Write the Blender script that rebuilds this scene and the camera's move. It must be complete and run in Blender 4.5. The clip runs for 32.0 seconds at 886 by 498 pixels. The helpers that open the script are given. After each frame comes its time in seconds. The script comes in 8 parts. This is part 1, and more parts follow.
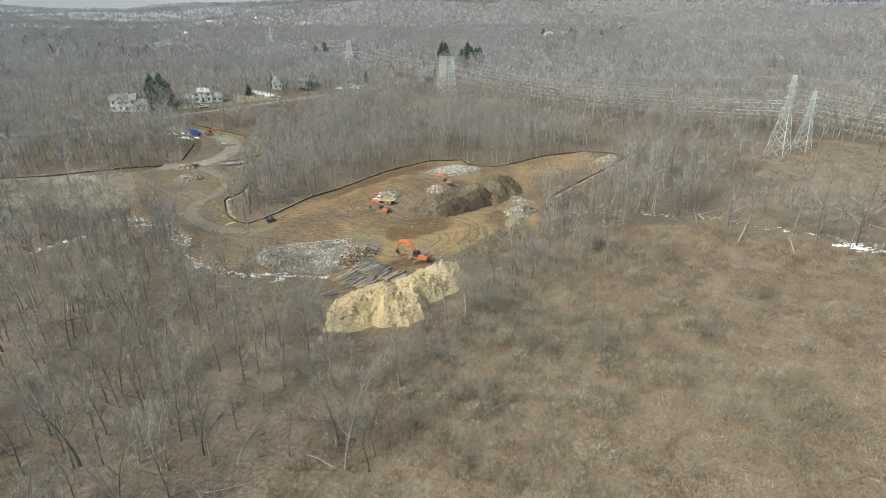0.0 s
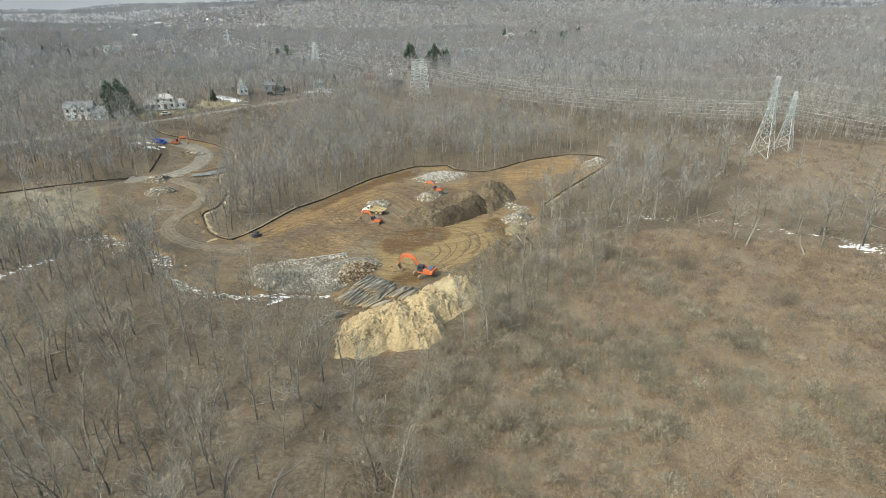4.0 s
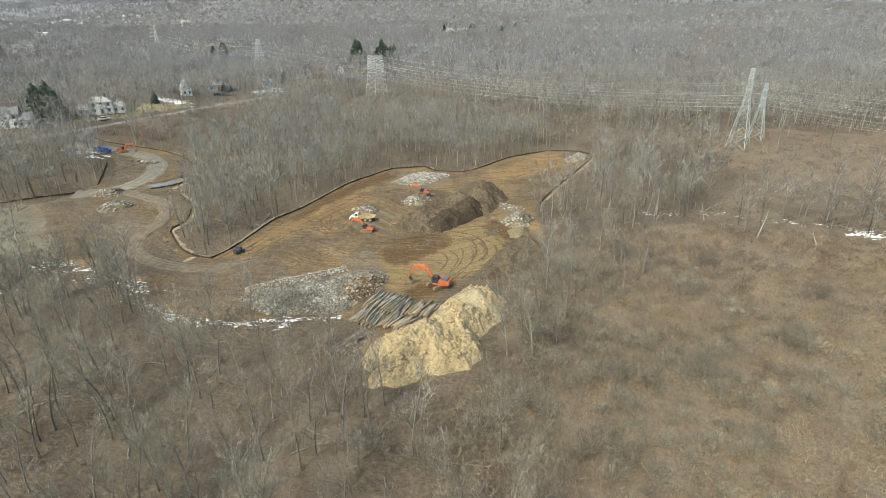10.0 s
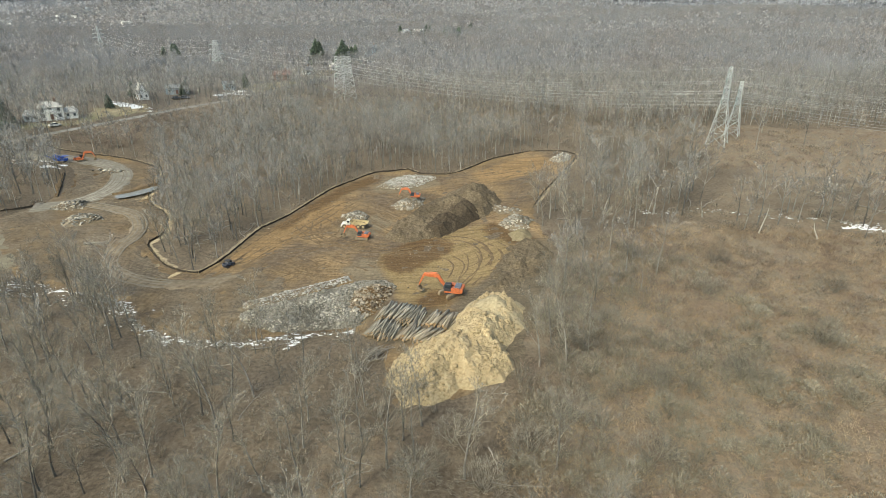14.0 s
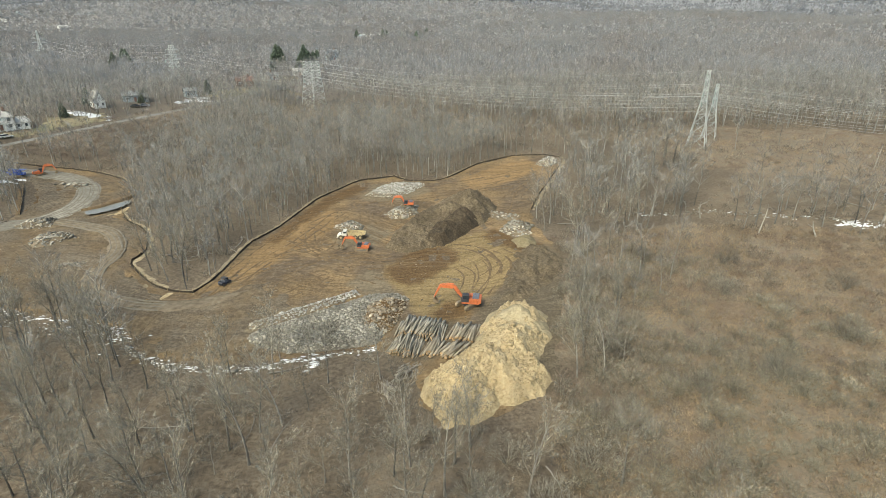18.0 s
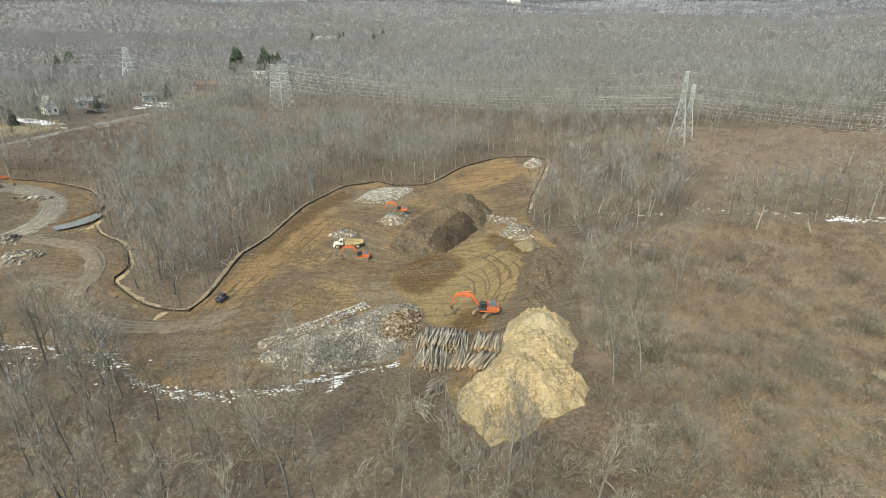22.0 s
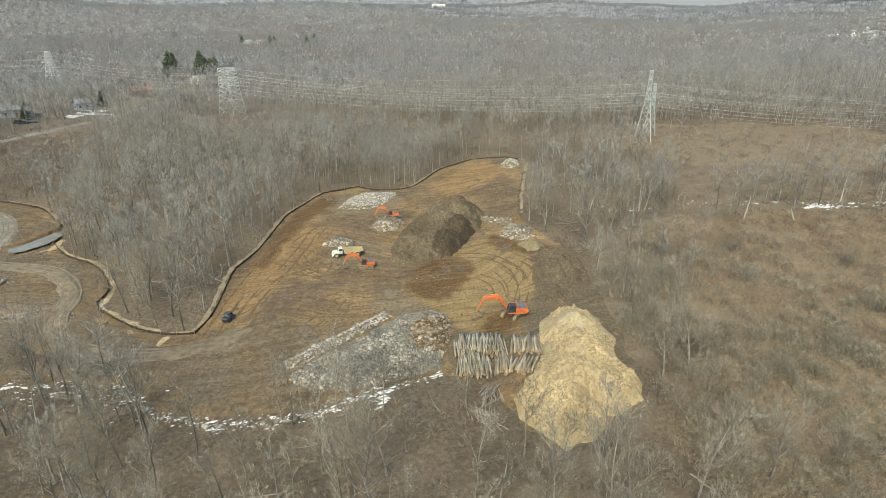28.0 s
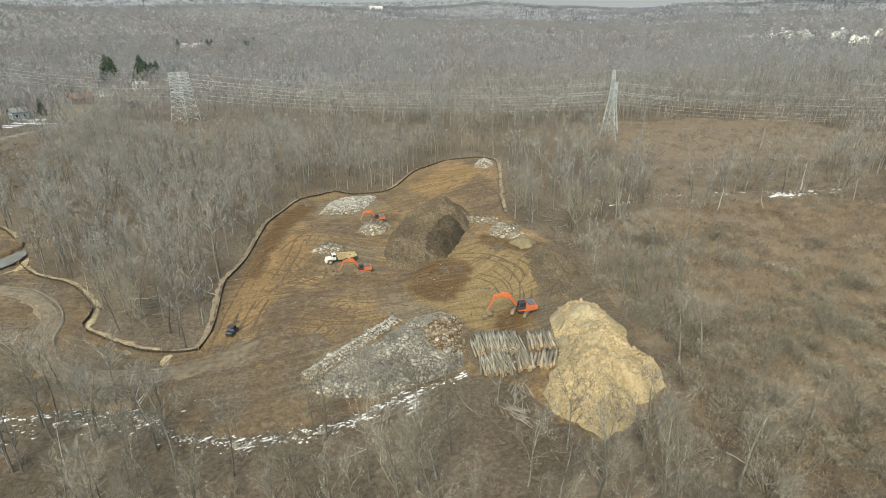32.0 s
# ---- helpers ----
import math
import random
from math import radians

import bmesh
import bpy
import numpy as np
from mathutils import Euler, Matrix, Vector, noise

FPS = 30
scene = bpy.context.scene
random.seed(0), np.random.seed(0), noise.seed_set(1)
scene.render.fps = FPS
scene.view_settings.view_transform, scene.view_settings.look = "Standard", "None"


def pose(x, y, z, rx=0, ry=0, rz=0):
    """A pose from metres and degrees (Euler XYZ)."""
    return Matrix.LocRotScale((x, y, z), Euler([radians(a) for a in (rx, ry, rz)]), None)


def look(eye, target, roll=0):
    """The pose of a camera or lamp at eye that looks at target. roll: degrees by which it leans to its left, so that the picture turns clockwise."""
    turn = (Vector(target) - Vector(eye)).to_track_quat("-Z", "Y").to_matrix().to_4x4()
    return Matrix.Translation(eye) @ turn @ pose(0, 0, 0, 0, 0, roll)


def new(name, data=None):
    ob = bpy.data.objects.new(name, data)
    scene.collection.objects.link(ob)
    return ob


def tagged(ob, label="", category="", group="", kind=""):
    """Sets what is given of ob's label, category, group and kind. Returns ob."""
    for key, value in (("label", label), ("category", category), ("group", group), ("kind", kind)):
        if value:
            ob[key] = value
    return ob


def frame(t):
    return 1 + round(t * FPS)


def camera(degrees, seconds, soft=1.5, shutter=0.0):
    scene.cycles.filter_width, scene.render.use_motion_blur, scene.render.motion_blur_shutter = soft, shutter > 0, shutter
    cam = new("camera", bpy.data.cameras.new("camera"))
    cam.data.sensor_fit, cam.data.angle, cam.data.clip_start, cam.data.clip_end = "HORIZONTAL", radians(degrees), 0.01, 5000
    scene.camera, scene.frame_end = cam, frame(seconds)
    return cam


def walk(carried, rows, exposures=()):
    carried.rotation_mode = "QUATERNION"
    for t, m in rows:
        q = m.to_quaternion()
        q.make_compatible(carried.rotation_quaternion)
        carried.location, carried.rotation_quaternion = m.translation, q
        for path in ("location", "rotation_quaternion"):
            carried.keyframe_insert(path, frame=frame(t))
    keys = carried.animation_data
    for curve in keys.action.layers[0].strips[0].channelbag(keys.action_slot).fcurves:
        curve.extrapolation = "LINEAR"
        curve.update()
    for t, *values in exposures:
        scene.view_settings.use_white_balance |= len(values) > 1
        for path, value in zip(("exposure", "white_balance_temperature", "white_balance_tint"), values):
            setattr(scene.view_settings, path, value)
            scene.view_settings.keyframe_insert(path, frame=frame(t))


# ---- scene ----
# camera: seconds, eye x, y, z, heading east of north, pitch, roll
PATH = [
    (0, 46.11, -122.26, 51.22, -19.93, -23.15, -0.03),
    (0.5, 44.71, -121.90, 51.27, -19.47, -23.04, -0.06),
    (1, 43.32, -121.54, 51.33, -18.97, -22.99, -0.07),
    (1.5, 41.92, -121.17, 51.38, -18.37, -22.97, -0.08),
    (2, 40.51, -120.81, 51.43, -17.75, -22.96, -0.09),
    (2.5, 39.10, -120.45, 51.47, -17.20, -22.96, -0.09),
    (3, 37.68, -120.09, 51.50, -16.69, -22.98, -0.08),
    (3.5, 36.24, -119.74, 51.52, -16.09, -23.00, -0.08),
    (5.5, 30.40, -118.33, 51.49, -13.57, -23.25, -0.05),
    (6, 28.93, -117.97, 51.45, -12.95, -23.32, -0.04),
    (6.5, 27.46, -117.61, 51.40, -12.41, -23.34, -0.05),
    (7, 26.00, -117.25, 51.35, -11.86, -23.36, -0.07),
    (7.5, 24.56, -116.87, 51.28, -11.22, -23.38, -0.09),
    (8, 23.13, -116.48, 51.21, -10.52, -23.40, -0.12),
    (8.5, 21.72, -116.08, 51.13, -9.90, -23.42, -0.15),
    (9, 20.33, -115.67, 51.05, -9.38, -23.44, -0.18),
    (9.5, 18.95, -115.26, 50.96, -8.95, -23.43, -0.21),
    (10, 17.57, -114.83, 50.87, -8.48, -23.42, -0.24),
    (10.5, 16.19, -114.41, 50.78, -7.95, -23.43, -0.26),
    (11, 14.79, -113.99, 50.68, -7.43, -23.44, -0.26),
    (11.5, 13.38, -113.57, 50.58, -6.87, -23.43, -0.26),
    (12, 11.95, -113.16, 50.49, -6.23, -23.41, -0.24),
    (12.5, 10.48, -112.75, 50.39, -5.49, -23.40, -0.20),
    (13, 9.00, -112.36, 50.29, -4.74, -23.38, -0.16),
    (13.5, 7.50, -111.97, 50.20, -4.03, -23.34, -0.12),
    (14, 5.98, -111.58, 50.12, -3.33, -23.30, -0.08),
    (14.5, 4.47, -111.19, 50.04, -2.72, -23.26, -0.05),
    (16.5, -1.45, -109.59, 49.87, 0.00, -22.93, 0.03),
    (17, -2.87, -109.16, 49.86, 0.69, -22.91, 0.04),
    (17.5, -4.27, -108.73, 49.85, 1.23, -22.89, 0.05),
    (18, -5.65, -108.27, 49.86, 1.75, -22.86, 0.06),
    (18.5, -7.02, -107.81, 49.86, 2.29, -22.84, 0.08),
    (19, -8.38, -107.33, 49.85, 3.01, -22.81, 0.09),
    (19.5, -9.73, -106.83, 49.84, 3.77, -22.76, 0.11),
    (20, -11.07, -106.31, 49.81, 4.31, -22.73, 0.13),
    (20.5, -12.41, -105.77, 49.76, 4.69, -22.71, 0.16),
    (21, -13.74, -105.22, 49.69, 5.11, -22.69, 0.18),
    (21.5, -15.08, -104.67, 49.61, 5.76, -22.66, 0.20),
    (22, -16.41, -104.11, 49.52, 6.75, -22.61, 0.23),
    (22.5, -17.75, -103.55, 49.43, 7.66, -22.54, 0.25),
    (23, -19.08, -103.00, 49.32, 8.32, -22.48, 0.28),
    (23.5, -20.41, -102.47, 49.22, 8.79, -22.46, 0.30),
    (24, -21.74, -101.96, 49.11, 9.23, -22.45, 0.33),
    (24.5, -23.07, -101.47, 49.01, 9.72, -22.44, 0.35),
    (25, -24.39, -101.01, 48.91, 10.30, -22.41, 0.35),
    (25.5, -25.72, -100.57, 48.81, 10.93, -22.39, 0.35),
    (27.5, -31.07, -98.90, 48.50, 13.56, -22.26, 0.30),
    (28, -32.42, -98.50, 48.45, 14.36, -22.22, 0.28),
    (28.5, -33.78, -98.09, 48.41, 15.16, -22.20, 0.27),
    (29, -35.14, -97.67, 48.37, 15.98, -22.20, 0.26),
    (29.5, -36.50, -97.25, 48.35, 16.68, -22.19, 0.25),
    (30, -37.87, -96.83, 48.33, 17.38, -22.19, 0.23),
    (30.5, -39.25, -96.41, 48.32, 18.44, -22.18, 0.21),
    (31, -40.63, -95.99, 48.31, 19.33, -22.16, 0.17),
    (31.5, -42.00, -95.56, 48.31, 19.95, -22.11, 0.12),
    (32, -43.38, -95.13, 48.30, 20.57, -22.01, 0.06),
]
cam = camera(78.30, 32.0, soft=0.5)
HOLDER = []
for t, ex, ey, ez, yaw, pit, rol in PATH:
    a, b = radians(yaw), radians(pit)
    way = (math.sin(a) * math.cos(b), math.cos(a) * math.cos(b), math.sin(b))
    HOLDER.append((t, look((ex, ey, ez), (ex + way[0], ey + way[1], ez + way[2]), rol)))
walk(cam, HOLDER, ((0, 1.02, 7080, -1), (14, 0.93, 7280, -2), (25, 0.93, 7350, -2), (32, 0.87, 7400, -2)))

GROUND_POINTS = [(14, -43, -1.6), (-12, -26, -2), (-35, -20, -1.9), (-69, -17, -3), (-50, 1, -3), (-20.7, 13, -2), (-12, 47.5, -1.2), (-12, 66, 0.3), (35, 75, 4.4), (16, 21, 0.6), (91, 1, 7.3), (49, -20, 3.8), (60, -37, 4), (45.5, -45, 1.8), (87, 74, 10.4), (134, 52, 12), (-64, 194, 8), (-104, 258, 13), (-173, 117, 12), (-13, -57, -1.5), (8, -63, -1), (100, -60, 7), (-80, -60, -3.5), (30, -90, 0.5), (-40, -90, -2.5), (60, 190, 10), (150, 150, 13), (205, -20, 13), (250, 0, 14), (205, 60, 15)]
GROUND_SLOPE = (-0.277, 4.440, 2.360, 3.638, -1.888, 0.598)
# ---- world and light ----
SUN_ELEV, SUN_TURN = radians(46), radians(-146)
world = bpy.data.worlds.new("sky")
scene.world = world
world.use_nodes = True
wn = world.node_tree.nodes
sky = wn.new("ShaderNodeTexSky")
sky.sky_type, sky.sun_disc = "NISHITA", False
sky.sun_elevation, sky.sun_rotation = SUN_ELEV, SUN_TURN
sky.air_density, sky.dust_density, sky.ozone_density = 1.0, 2.6, 1.0
world.node_tree.links.new(sky.outputs[0], wn["Background"].inputs[0])
wn["Background"].inputs[1].default_value = 0.15
sun = new("sun", bpy.data.lights.new("sun", "SUN"))
sun.data.energy, sun.data.angle, sun.data.color = 1.45, radians(14), (1.0, 0.96, 0.90)
sun.matrix_world = look((0, 0, 100), (-100 * math.cos(SUN_ELEV) * math.sin(SUN_TURN), -100 * math.cos(SUN_ELEV) * math.cos(SUN_TURN), 100 - 100 * math.sin(SUN_ELEV)))

# ---- helpers of the place ----
rng = np.random.default_rng(7)


def vnoise(x, y, seed=0):
    """Smooth value noise, 0 to 1."""
    x, y = np.asarray(x, float), np.asarray(y, float)
    xi, yi = np.floor(x), np.floor(y)
    fx, fy = x - xi, y - yi
    fx, fy = fx * fx * (3 - 2 * fx), fy * fy * (3 - 2 * fy)

    def h(a, b):
        v = np.sin(a * 127.1 + b * 311.7 + seed * 74.7) * 43758.5453
        return v - np.floor(v)
    return (h(xi, yi) * (1 - fx) + h(xi + 1, yi) * fx) * (1 - fy) + (h(xi, yi + 1) * (1 - fx) + h(xi + 1, yi + 1) * fx) * fy


def fnoise(x, y, seed=0, octaves=4):
    s, a, n = 0, 0.5, 0
    for k in range(octaves):
        s, n = s + a * vnoise(np.asarray(x) * 2 ** k, np.asarray(y) * 2 ** k, seed + k), n + a
        a *= 0.5
    return s / n


GP = np.array(GROUND_POINTS)


def plane_fit(x, y):
    a, b = x / 100, y / 100
    c = GROUND_SLOPE
    return c[0] + c[1] * a + c[2] * b + c[3] * a * a + c[4] * a * b + c[5] * b * b


GREST = GP[:, 2] - plane_fit(GP[:, 0], GP[:, 1])


def height(x, y):
    """The lie of the land."""
    x, y = np.asarray(x, float), np.asarray(y, float)
    num, den = np.zeros(np.broadcast(x, y).shape), np.full(np.broadcast(x, y).shape, 0.35)
    for (gx, gy, _), g in zip(GP, GREST):
        k = np.exp(-((x - gx) ** 2 + (y - gy) ** 2) / (2 * 28.0 ** 2))
        num, den = num + k * g, den + k
    near = plane_fit(x, y) + num / den
    r = np.hypot(x, y)
    s = np.clip((r - 190) / 190, 0, 1)
    s = s * s * (3 - 2 * s)
    az = np.degrees(np.arctan2(x, np.maximum(y + 120, 1)))
    left = np.clip((-az - 22) / 26, 0, 1)
    left = left * left * (3 - 2 * left)
    far = 9 + np.maximum(0, r - 230) * 0.0375 * (1 - 0.5 * left) + np.maximum(0, r - 900) * 0.013 * (1 - left)
    far = far + np.clip((r - 2900) / 1000, 0, 1) * (left * (80 + 20 * np.sin(x / 330)) + (1 - left) * (120 + 8 * np.sin(x / 410)))
    far = far + np.clip((r - 420) / 600, 0, 1) * (fnoise(x / 420, y / 420, 3, 3) - 0.5) * 45
    far = far + np.clip((r - 900) / 500, 0, 1) * (fnoise(x / 640, y / 520, 8, 2) - 0.45) * 60
    return near * (1 - s) + far * s


def hz(x, y):
    return float(height(x, y))


def inside(poly, x, y):
    x, y = np.asarray(x, float), np.asarray(y, float)
    c = np.zeros(np.broadcast(x, y).shape, bool)
    for (x0, y0), (x1, y1) in zip(poly, poly[1:] + poly[:1]):
        with np.errstate(divide="ignore", invalid="ignore"):
            c ^= ((y0 > y) != (y1 > y)) & (x < (x1 - x0) * (y - y0) / (y1 - y0 + 1e-12) + x0)
    return c


def edge_dist(poly, x, y, closed=True):
    x, y = np.asarray(x, float), np.asarray(y, float)
    best = np.full(np.broadcast(x, y).shape, 1e9)
    ends = zip(poly, poly[1:] + poly[:1]) if closed else zip(poly, poly[1:])
    for (x0, y0), (x1, y1) in ends:
        dx, dy = x1 - x0, y1 - y0
        t = np.clip(((x - x0) * dx + (y - y0) * dy) / (dx * dx + dy * dy + 1e-9), 0, 1)
        best = np.minimum(best, np.hypot(x - x0 - t * dx, y - y0 - t * dy))
    return best


def mesh_arrays(name, v, f, mat, smooth=False):
    """A mesh from arrays of points and of triangles or quads."""
    v, f = np.asarray(v, np.float32), np.asarray(f, np.int32)
    me = bpy.data.meshes.new(name)
    n = f.shape[1]
    me.vertices.add(len(v))
    me.vertices.foreach_set("co", v.ravel())
    me.loops.add(f.size)
    me.loops.foreach_set("vertex_index", f.ravel())
    me.polygons.add(len(f))
    me.polygons.foreach_set("loop_start", np.arange(0, f.size, n, dtype=np.int32))
    me.polygons.foreach_set("loop_total", np.full(len(f), n, np.int32))
    if smooth:
        me.polygons.foreach_set("use_smooth", np.ones(len(f), bool))
    me.update(calc_edges=True)
    me.materials.append(mat)
    return me


def mesh_lists(name, v, f, mat, smooth=False):
    me = bpy.data.meshes.new(name)
    me.from_pydata([tuple(q) for q in v], [], f)
    if smooth:
        for q in me.polygons:
            q.use_smooth = True
    me.materials.append(mat)
    me.update()
    return me


def part(name, data, parent, label="", m=None):
    """Links a mesh, or a bmesh with its material as a pair, as one object under a thing or a part."""
    ob = new(name, data)
    ob.parent = parent
    if m is not None:
        ob.matrix_basis = m
    if label:
        ob["label"] = label
    return ob


# ---- materials ----
def material(name, colours, scale=1.0, rough=0.9, bump=0.3, detail=6.0, metal=0.0, coarse=0.0, coarse_to=(0.5, 1.3), space="world", vary=0.0, stretch=None, bump_scale=None, spec=0.3, island=0.0, depth=0.05):
    """A noise-mottled surface: a ramp of colours over grain, a slow drift of value over it, and relief."""
    m = bpy.data.materials.new(name)
    m.use_nodes = True
    nt = m.node_tree
    n, l = nt.nodes, nt.links.new
    bs = n["Principled BSDF"]
    bs.inputs["Roughness"].default_value, bs.inputs["Metallic"].default_value = rough, metal
    bs.inputs["Specular IOR Level"].default_value = spec
    if space == "world":
        src = n.new("ShaderNodeNewGeometry").outputs["Position"]
    else:
        src = n.new("ShaderNodeTexCoord").outputs["Object"]
    if stretch:
        mp = n.new("ShaderNodeMapping")
        mp.inputs["Scale"].default_value = stretch
        l(src, mp.inputs["Vector"])
        src = mp.outputs[0]
    nz = n.new("ShaderNodeTexNoise")
    nz.inputs["Scale"].default_value, nz.inputs["Detail"].default_value, nz.inputs["Roughness"].default_value = scale, detail, 0.62
    l(src, nz.inputs["Vector"])
    rp = n.new("ShaderNodeValToRGB")
    el = rp.color_ramp.elements
    while len(el) < len(colours):
        el.new(0.5)
    for e, (q, c) in zip(el, colours):
        e.position, e.color = q, (*c, 1)
    l(nz.outputs[0], rp.inputs[0])
    out = rp.outputs[0]

    def times(sock, lo, hi, a=0.35, b=0.65):
        nonlocal out
        mr = n.new("ShaderNodeMapRange")
        mr.inputs[1].default_value, mr.inputs[2].default_value, mr.inputs[3].default_value, mr.inputs[4].default_value = a, b, lo, hi
        l(sock, mr.inputs[0])
        mx = n.new("ShaderNodeVectorMath")
        mx.operation = "SCALE"
        l(out, mx.inputs[0])
        l(mr.outputs[0], mx.inputs["Scale"])
        out = mx.outputs[0]
    if coarse:
        n2 = n.new("ShaderNodeTexNoise")
        n2.inputs["Scale"].default_value, n2.inputs["Detail"].default_value = coarse, 4
        l(src, n2.inputs["Vector"])
        times(n2.outputs[0], *coarse_to)
    if vary:
        times(n.new("ShaderNodeObjectInfo").outputs["Random"], 1 - vary, 1 + vary, 0, 1)
    if island:
        times(n.new("ShaderNodeNewGeometry").outputs["Random Per Island"], 1 - island, 1 + island, 0, 1)
    l(out, bs.inputs["Base Color"])
    if bump:
        bp = n.new("ShaderNodeBump")
        bp.inputs["Strength"].default_value, bp.inputs["Distance"].default_value = bump, depth
        if bump_scale:
            n3 = n.new("ShaderNodeTexNoise")
            n3.inputs["Scale"].default_value, n3.inputs["Detail"].default_value = bump_scale, 5
            l(src, n3.inputs["Vector"])
            l(n3.outputs[0], bp.inputs["Height"])
        else:
            l(nz.outputs[0], bp.inputs["Height"])
        l(bp.outputs[0], bs.inputs["Normal"])
    return m


def ramp(*cols):
    k = len(cols)
    return [(0.28 + 0.44 * i / (k - 1), c) for i, c in enumerate(cols)]


def patched(m, colours, scale, lo, hi):
    """Lays a second ramp of colours over a material in broad patches."""
    n, l = m.node_tree.nodes, m.node_tree.links.new
    bs = n["Principled BSDF"]
    old = bs.inputs["Base Color"].links[0].from_socket
    pos = n.new("ShaderNodeNewGeometry").outputs["Position"]
    a = n.new("ShaderNodeTexNoise")
    a.inputs["Scale"].default_value, a.inputs["Detail"].default_value, a.inputs["Roughness"].default_value = scale, 8, 0.6
    l(pos, a.inputs["Vector"])
    b = n.new("ShaderNodeTexNoise")
    b.inputs["Scale"].default_value, b.inputs["Detail"].default_value, b.inputs["Roughness"].default_value = 0.8, 9, 0.7
    l(pos, b.inputs["Vector"])
    r = n.new("ShaderNodeValToRGB")
    el = r.color_ramp.elements
    while len(el) < len(colours):
        el.new(0.5)
    for e, (q, c) in zip(el, ramp(*colours)):
        e.position, e.color = q, (*c, 1)
    l(b.outputs[0], r.inputs[0])
    mr = n.new("ShaderNodeMapRange")
    mr.inputs[1].default_value, mr.inputs[2].default_value = lo, hi
    l(a.outputs[0], mr.inputs[0])
    mix = n.new("ShaderNodeMix")
    mix.data_type = "RGBA"
    l(mr.outputs[0], mix.inputs[0])
    l(old, mix.inputs[6])
    l(r.outputs[0], mix.inputs[7])
    l(mix.outputs[2], bs.inputs["Base Color"])
    return m


M_DIRT = material("packed_earth", ramp((0.10, 0.063, 0.03), (0.222, 0.151, 0.079), (0.335, 0.243, 0.14)), 1.8, 0.95, 1.0, 10, coarse=0.05, coarse_to=(0.72, 1.25), depth=0.25)
patched(M_DIRT, ((0.065, 0.045, 0.027), (0.125, 0.092, 0.06), (0.19, 0.15, 0.105)), 0.06, 0.43, 0.58)
def tracked(m, scale=0.5, lo=0.82, hi=1.10, warp=60.0):
    """Curving streaks of wheel and blade marks over a soil."""
    n, l = m.node_tree.nodes, m.node_tree.links.new
    bs = n["Principled BSDF"]
    old = bs.inputs["Base Color"].links[0].from_socket
    pos = n.new("ShaderNodeNewGeometry").outputs["Position"]
    big = n.new("ShaderNodeTexNoise")
    big.inputs["Scale"].default_value, big.inputs["Detail"].default_value = 0.022, 1
    l(pos, big.inputs["Vector"])
    push = n.new("ShaderNodeVectorMath")
    push.operation = "MULTIPLY_ADD"
    push.inputs[1].default_value = (warp, warp, 0)
    l(big.outputs["Color"], push.inputs[0])
    l(pos, push.inputs[2])
    mp = n.new("ShaderNodeMapping")
    mp.inputs["Rotation"].default_value, mp.inputs["Scale"].default_value = (0, 0, 0.6), (0.09, 1.3, 0.3)
    l(push.outputs[0], mp.inputs["Vector"])
    st = n.new("ShaderNodeTexNoise")
    st.inputs["Scale"].default_value, st.inputs["Detail"].default_value, st.inputs["Roughness"].default_value = scale * 1.6, 5, 0.6
    l(mp.outputs[0], st.inputs["Vector"])
    mr = n.new("ShaderNodeMapRange")
    mr.inputs[1].default_value, mr.inputs[2].default_value, mr.inputs[3].default_value, mr.inputs[4].default_value = 0.36, 0.58, lo, hi
    l(st.outputs[0], mr.inputs[0])
    sc = n.new("ShaderNodeVectorMath")
    sc.operation = "SCALE"
    l(old, sc.inputs[0])
    l(mr.outputs[0], sc.inputs["Scale"])
    l(sc.outputs[0], bs.inputs["Base Color"])
    return m


def layered(m, name, colours, grain=1.6):
    """Lays another soil over a material where the mesh names it, with a crumbled edge."""
    n, l = m.node_tree.nodes, m.node_tree.links.new
    bs = n["Principled BSDF"]
    old = bs.inputs["Base Color"].links[0].from_socket
    pos = n.new("ShaderNodeNewGeometry").outputs["Position"]
    at = n.new("ShaderNodeAttribute")
    at.attribute_name = name
    a = n.new("ShaderNodeTexNoise")
    a.inputs["Scale"].default_value, a.inputs["Detail"].default_value, a.inputs["Roughness"].default_value = 0.3, 9, 0.68
    l(pos, a.inputs["Vector"])
    b = n.new("ShaderNodeTexNoise")
    b.inputs["Scale"].default_value, b.inputs["Detail"].default_value, b.inputs["Roughness"].default_value = grain, 9, 0.7
    l(pos, b.inputs["Vector"])
    r = n.new("ShaderNodeValToRGB")
    el = r.color_ramp.elements
    while len(el) < len(colours):
        el.new(0.5)
    for e, (q, c) in zip(el, ramp(*colours)):
        e.position, e.color = q, (*c, 1)
    l(b.outputs[0], r.inputs[0])
    add = n.new("ShaderNodeMath")
    add.operation = "ADD"
    l(at.outputs["Fac"], add.inputs[0])
    l(a.outputs[0], add.inputs[1])
    mr = n.new("ShaderNodeMapRange")
    mr.inputs[1].default_value, mr.inputs[2].default_value = 0.85, 1.15
    l(add.outputs[0], mr.inputs[0])
    mix = n.new("ShaderNodeMix")
    mix.data_type = "RGBA"
    l(mr.outputs[0], mix.inputs[0])
    l(old, mix.inputs[6])
    l(r.outputs[0], mix.inputs[7])
    l(mix.outputs[2], bs.inputs["Base Color"])
    return m


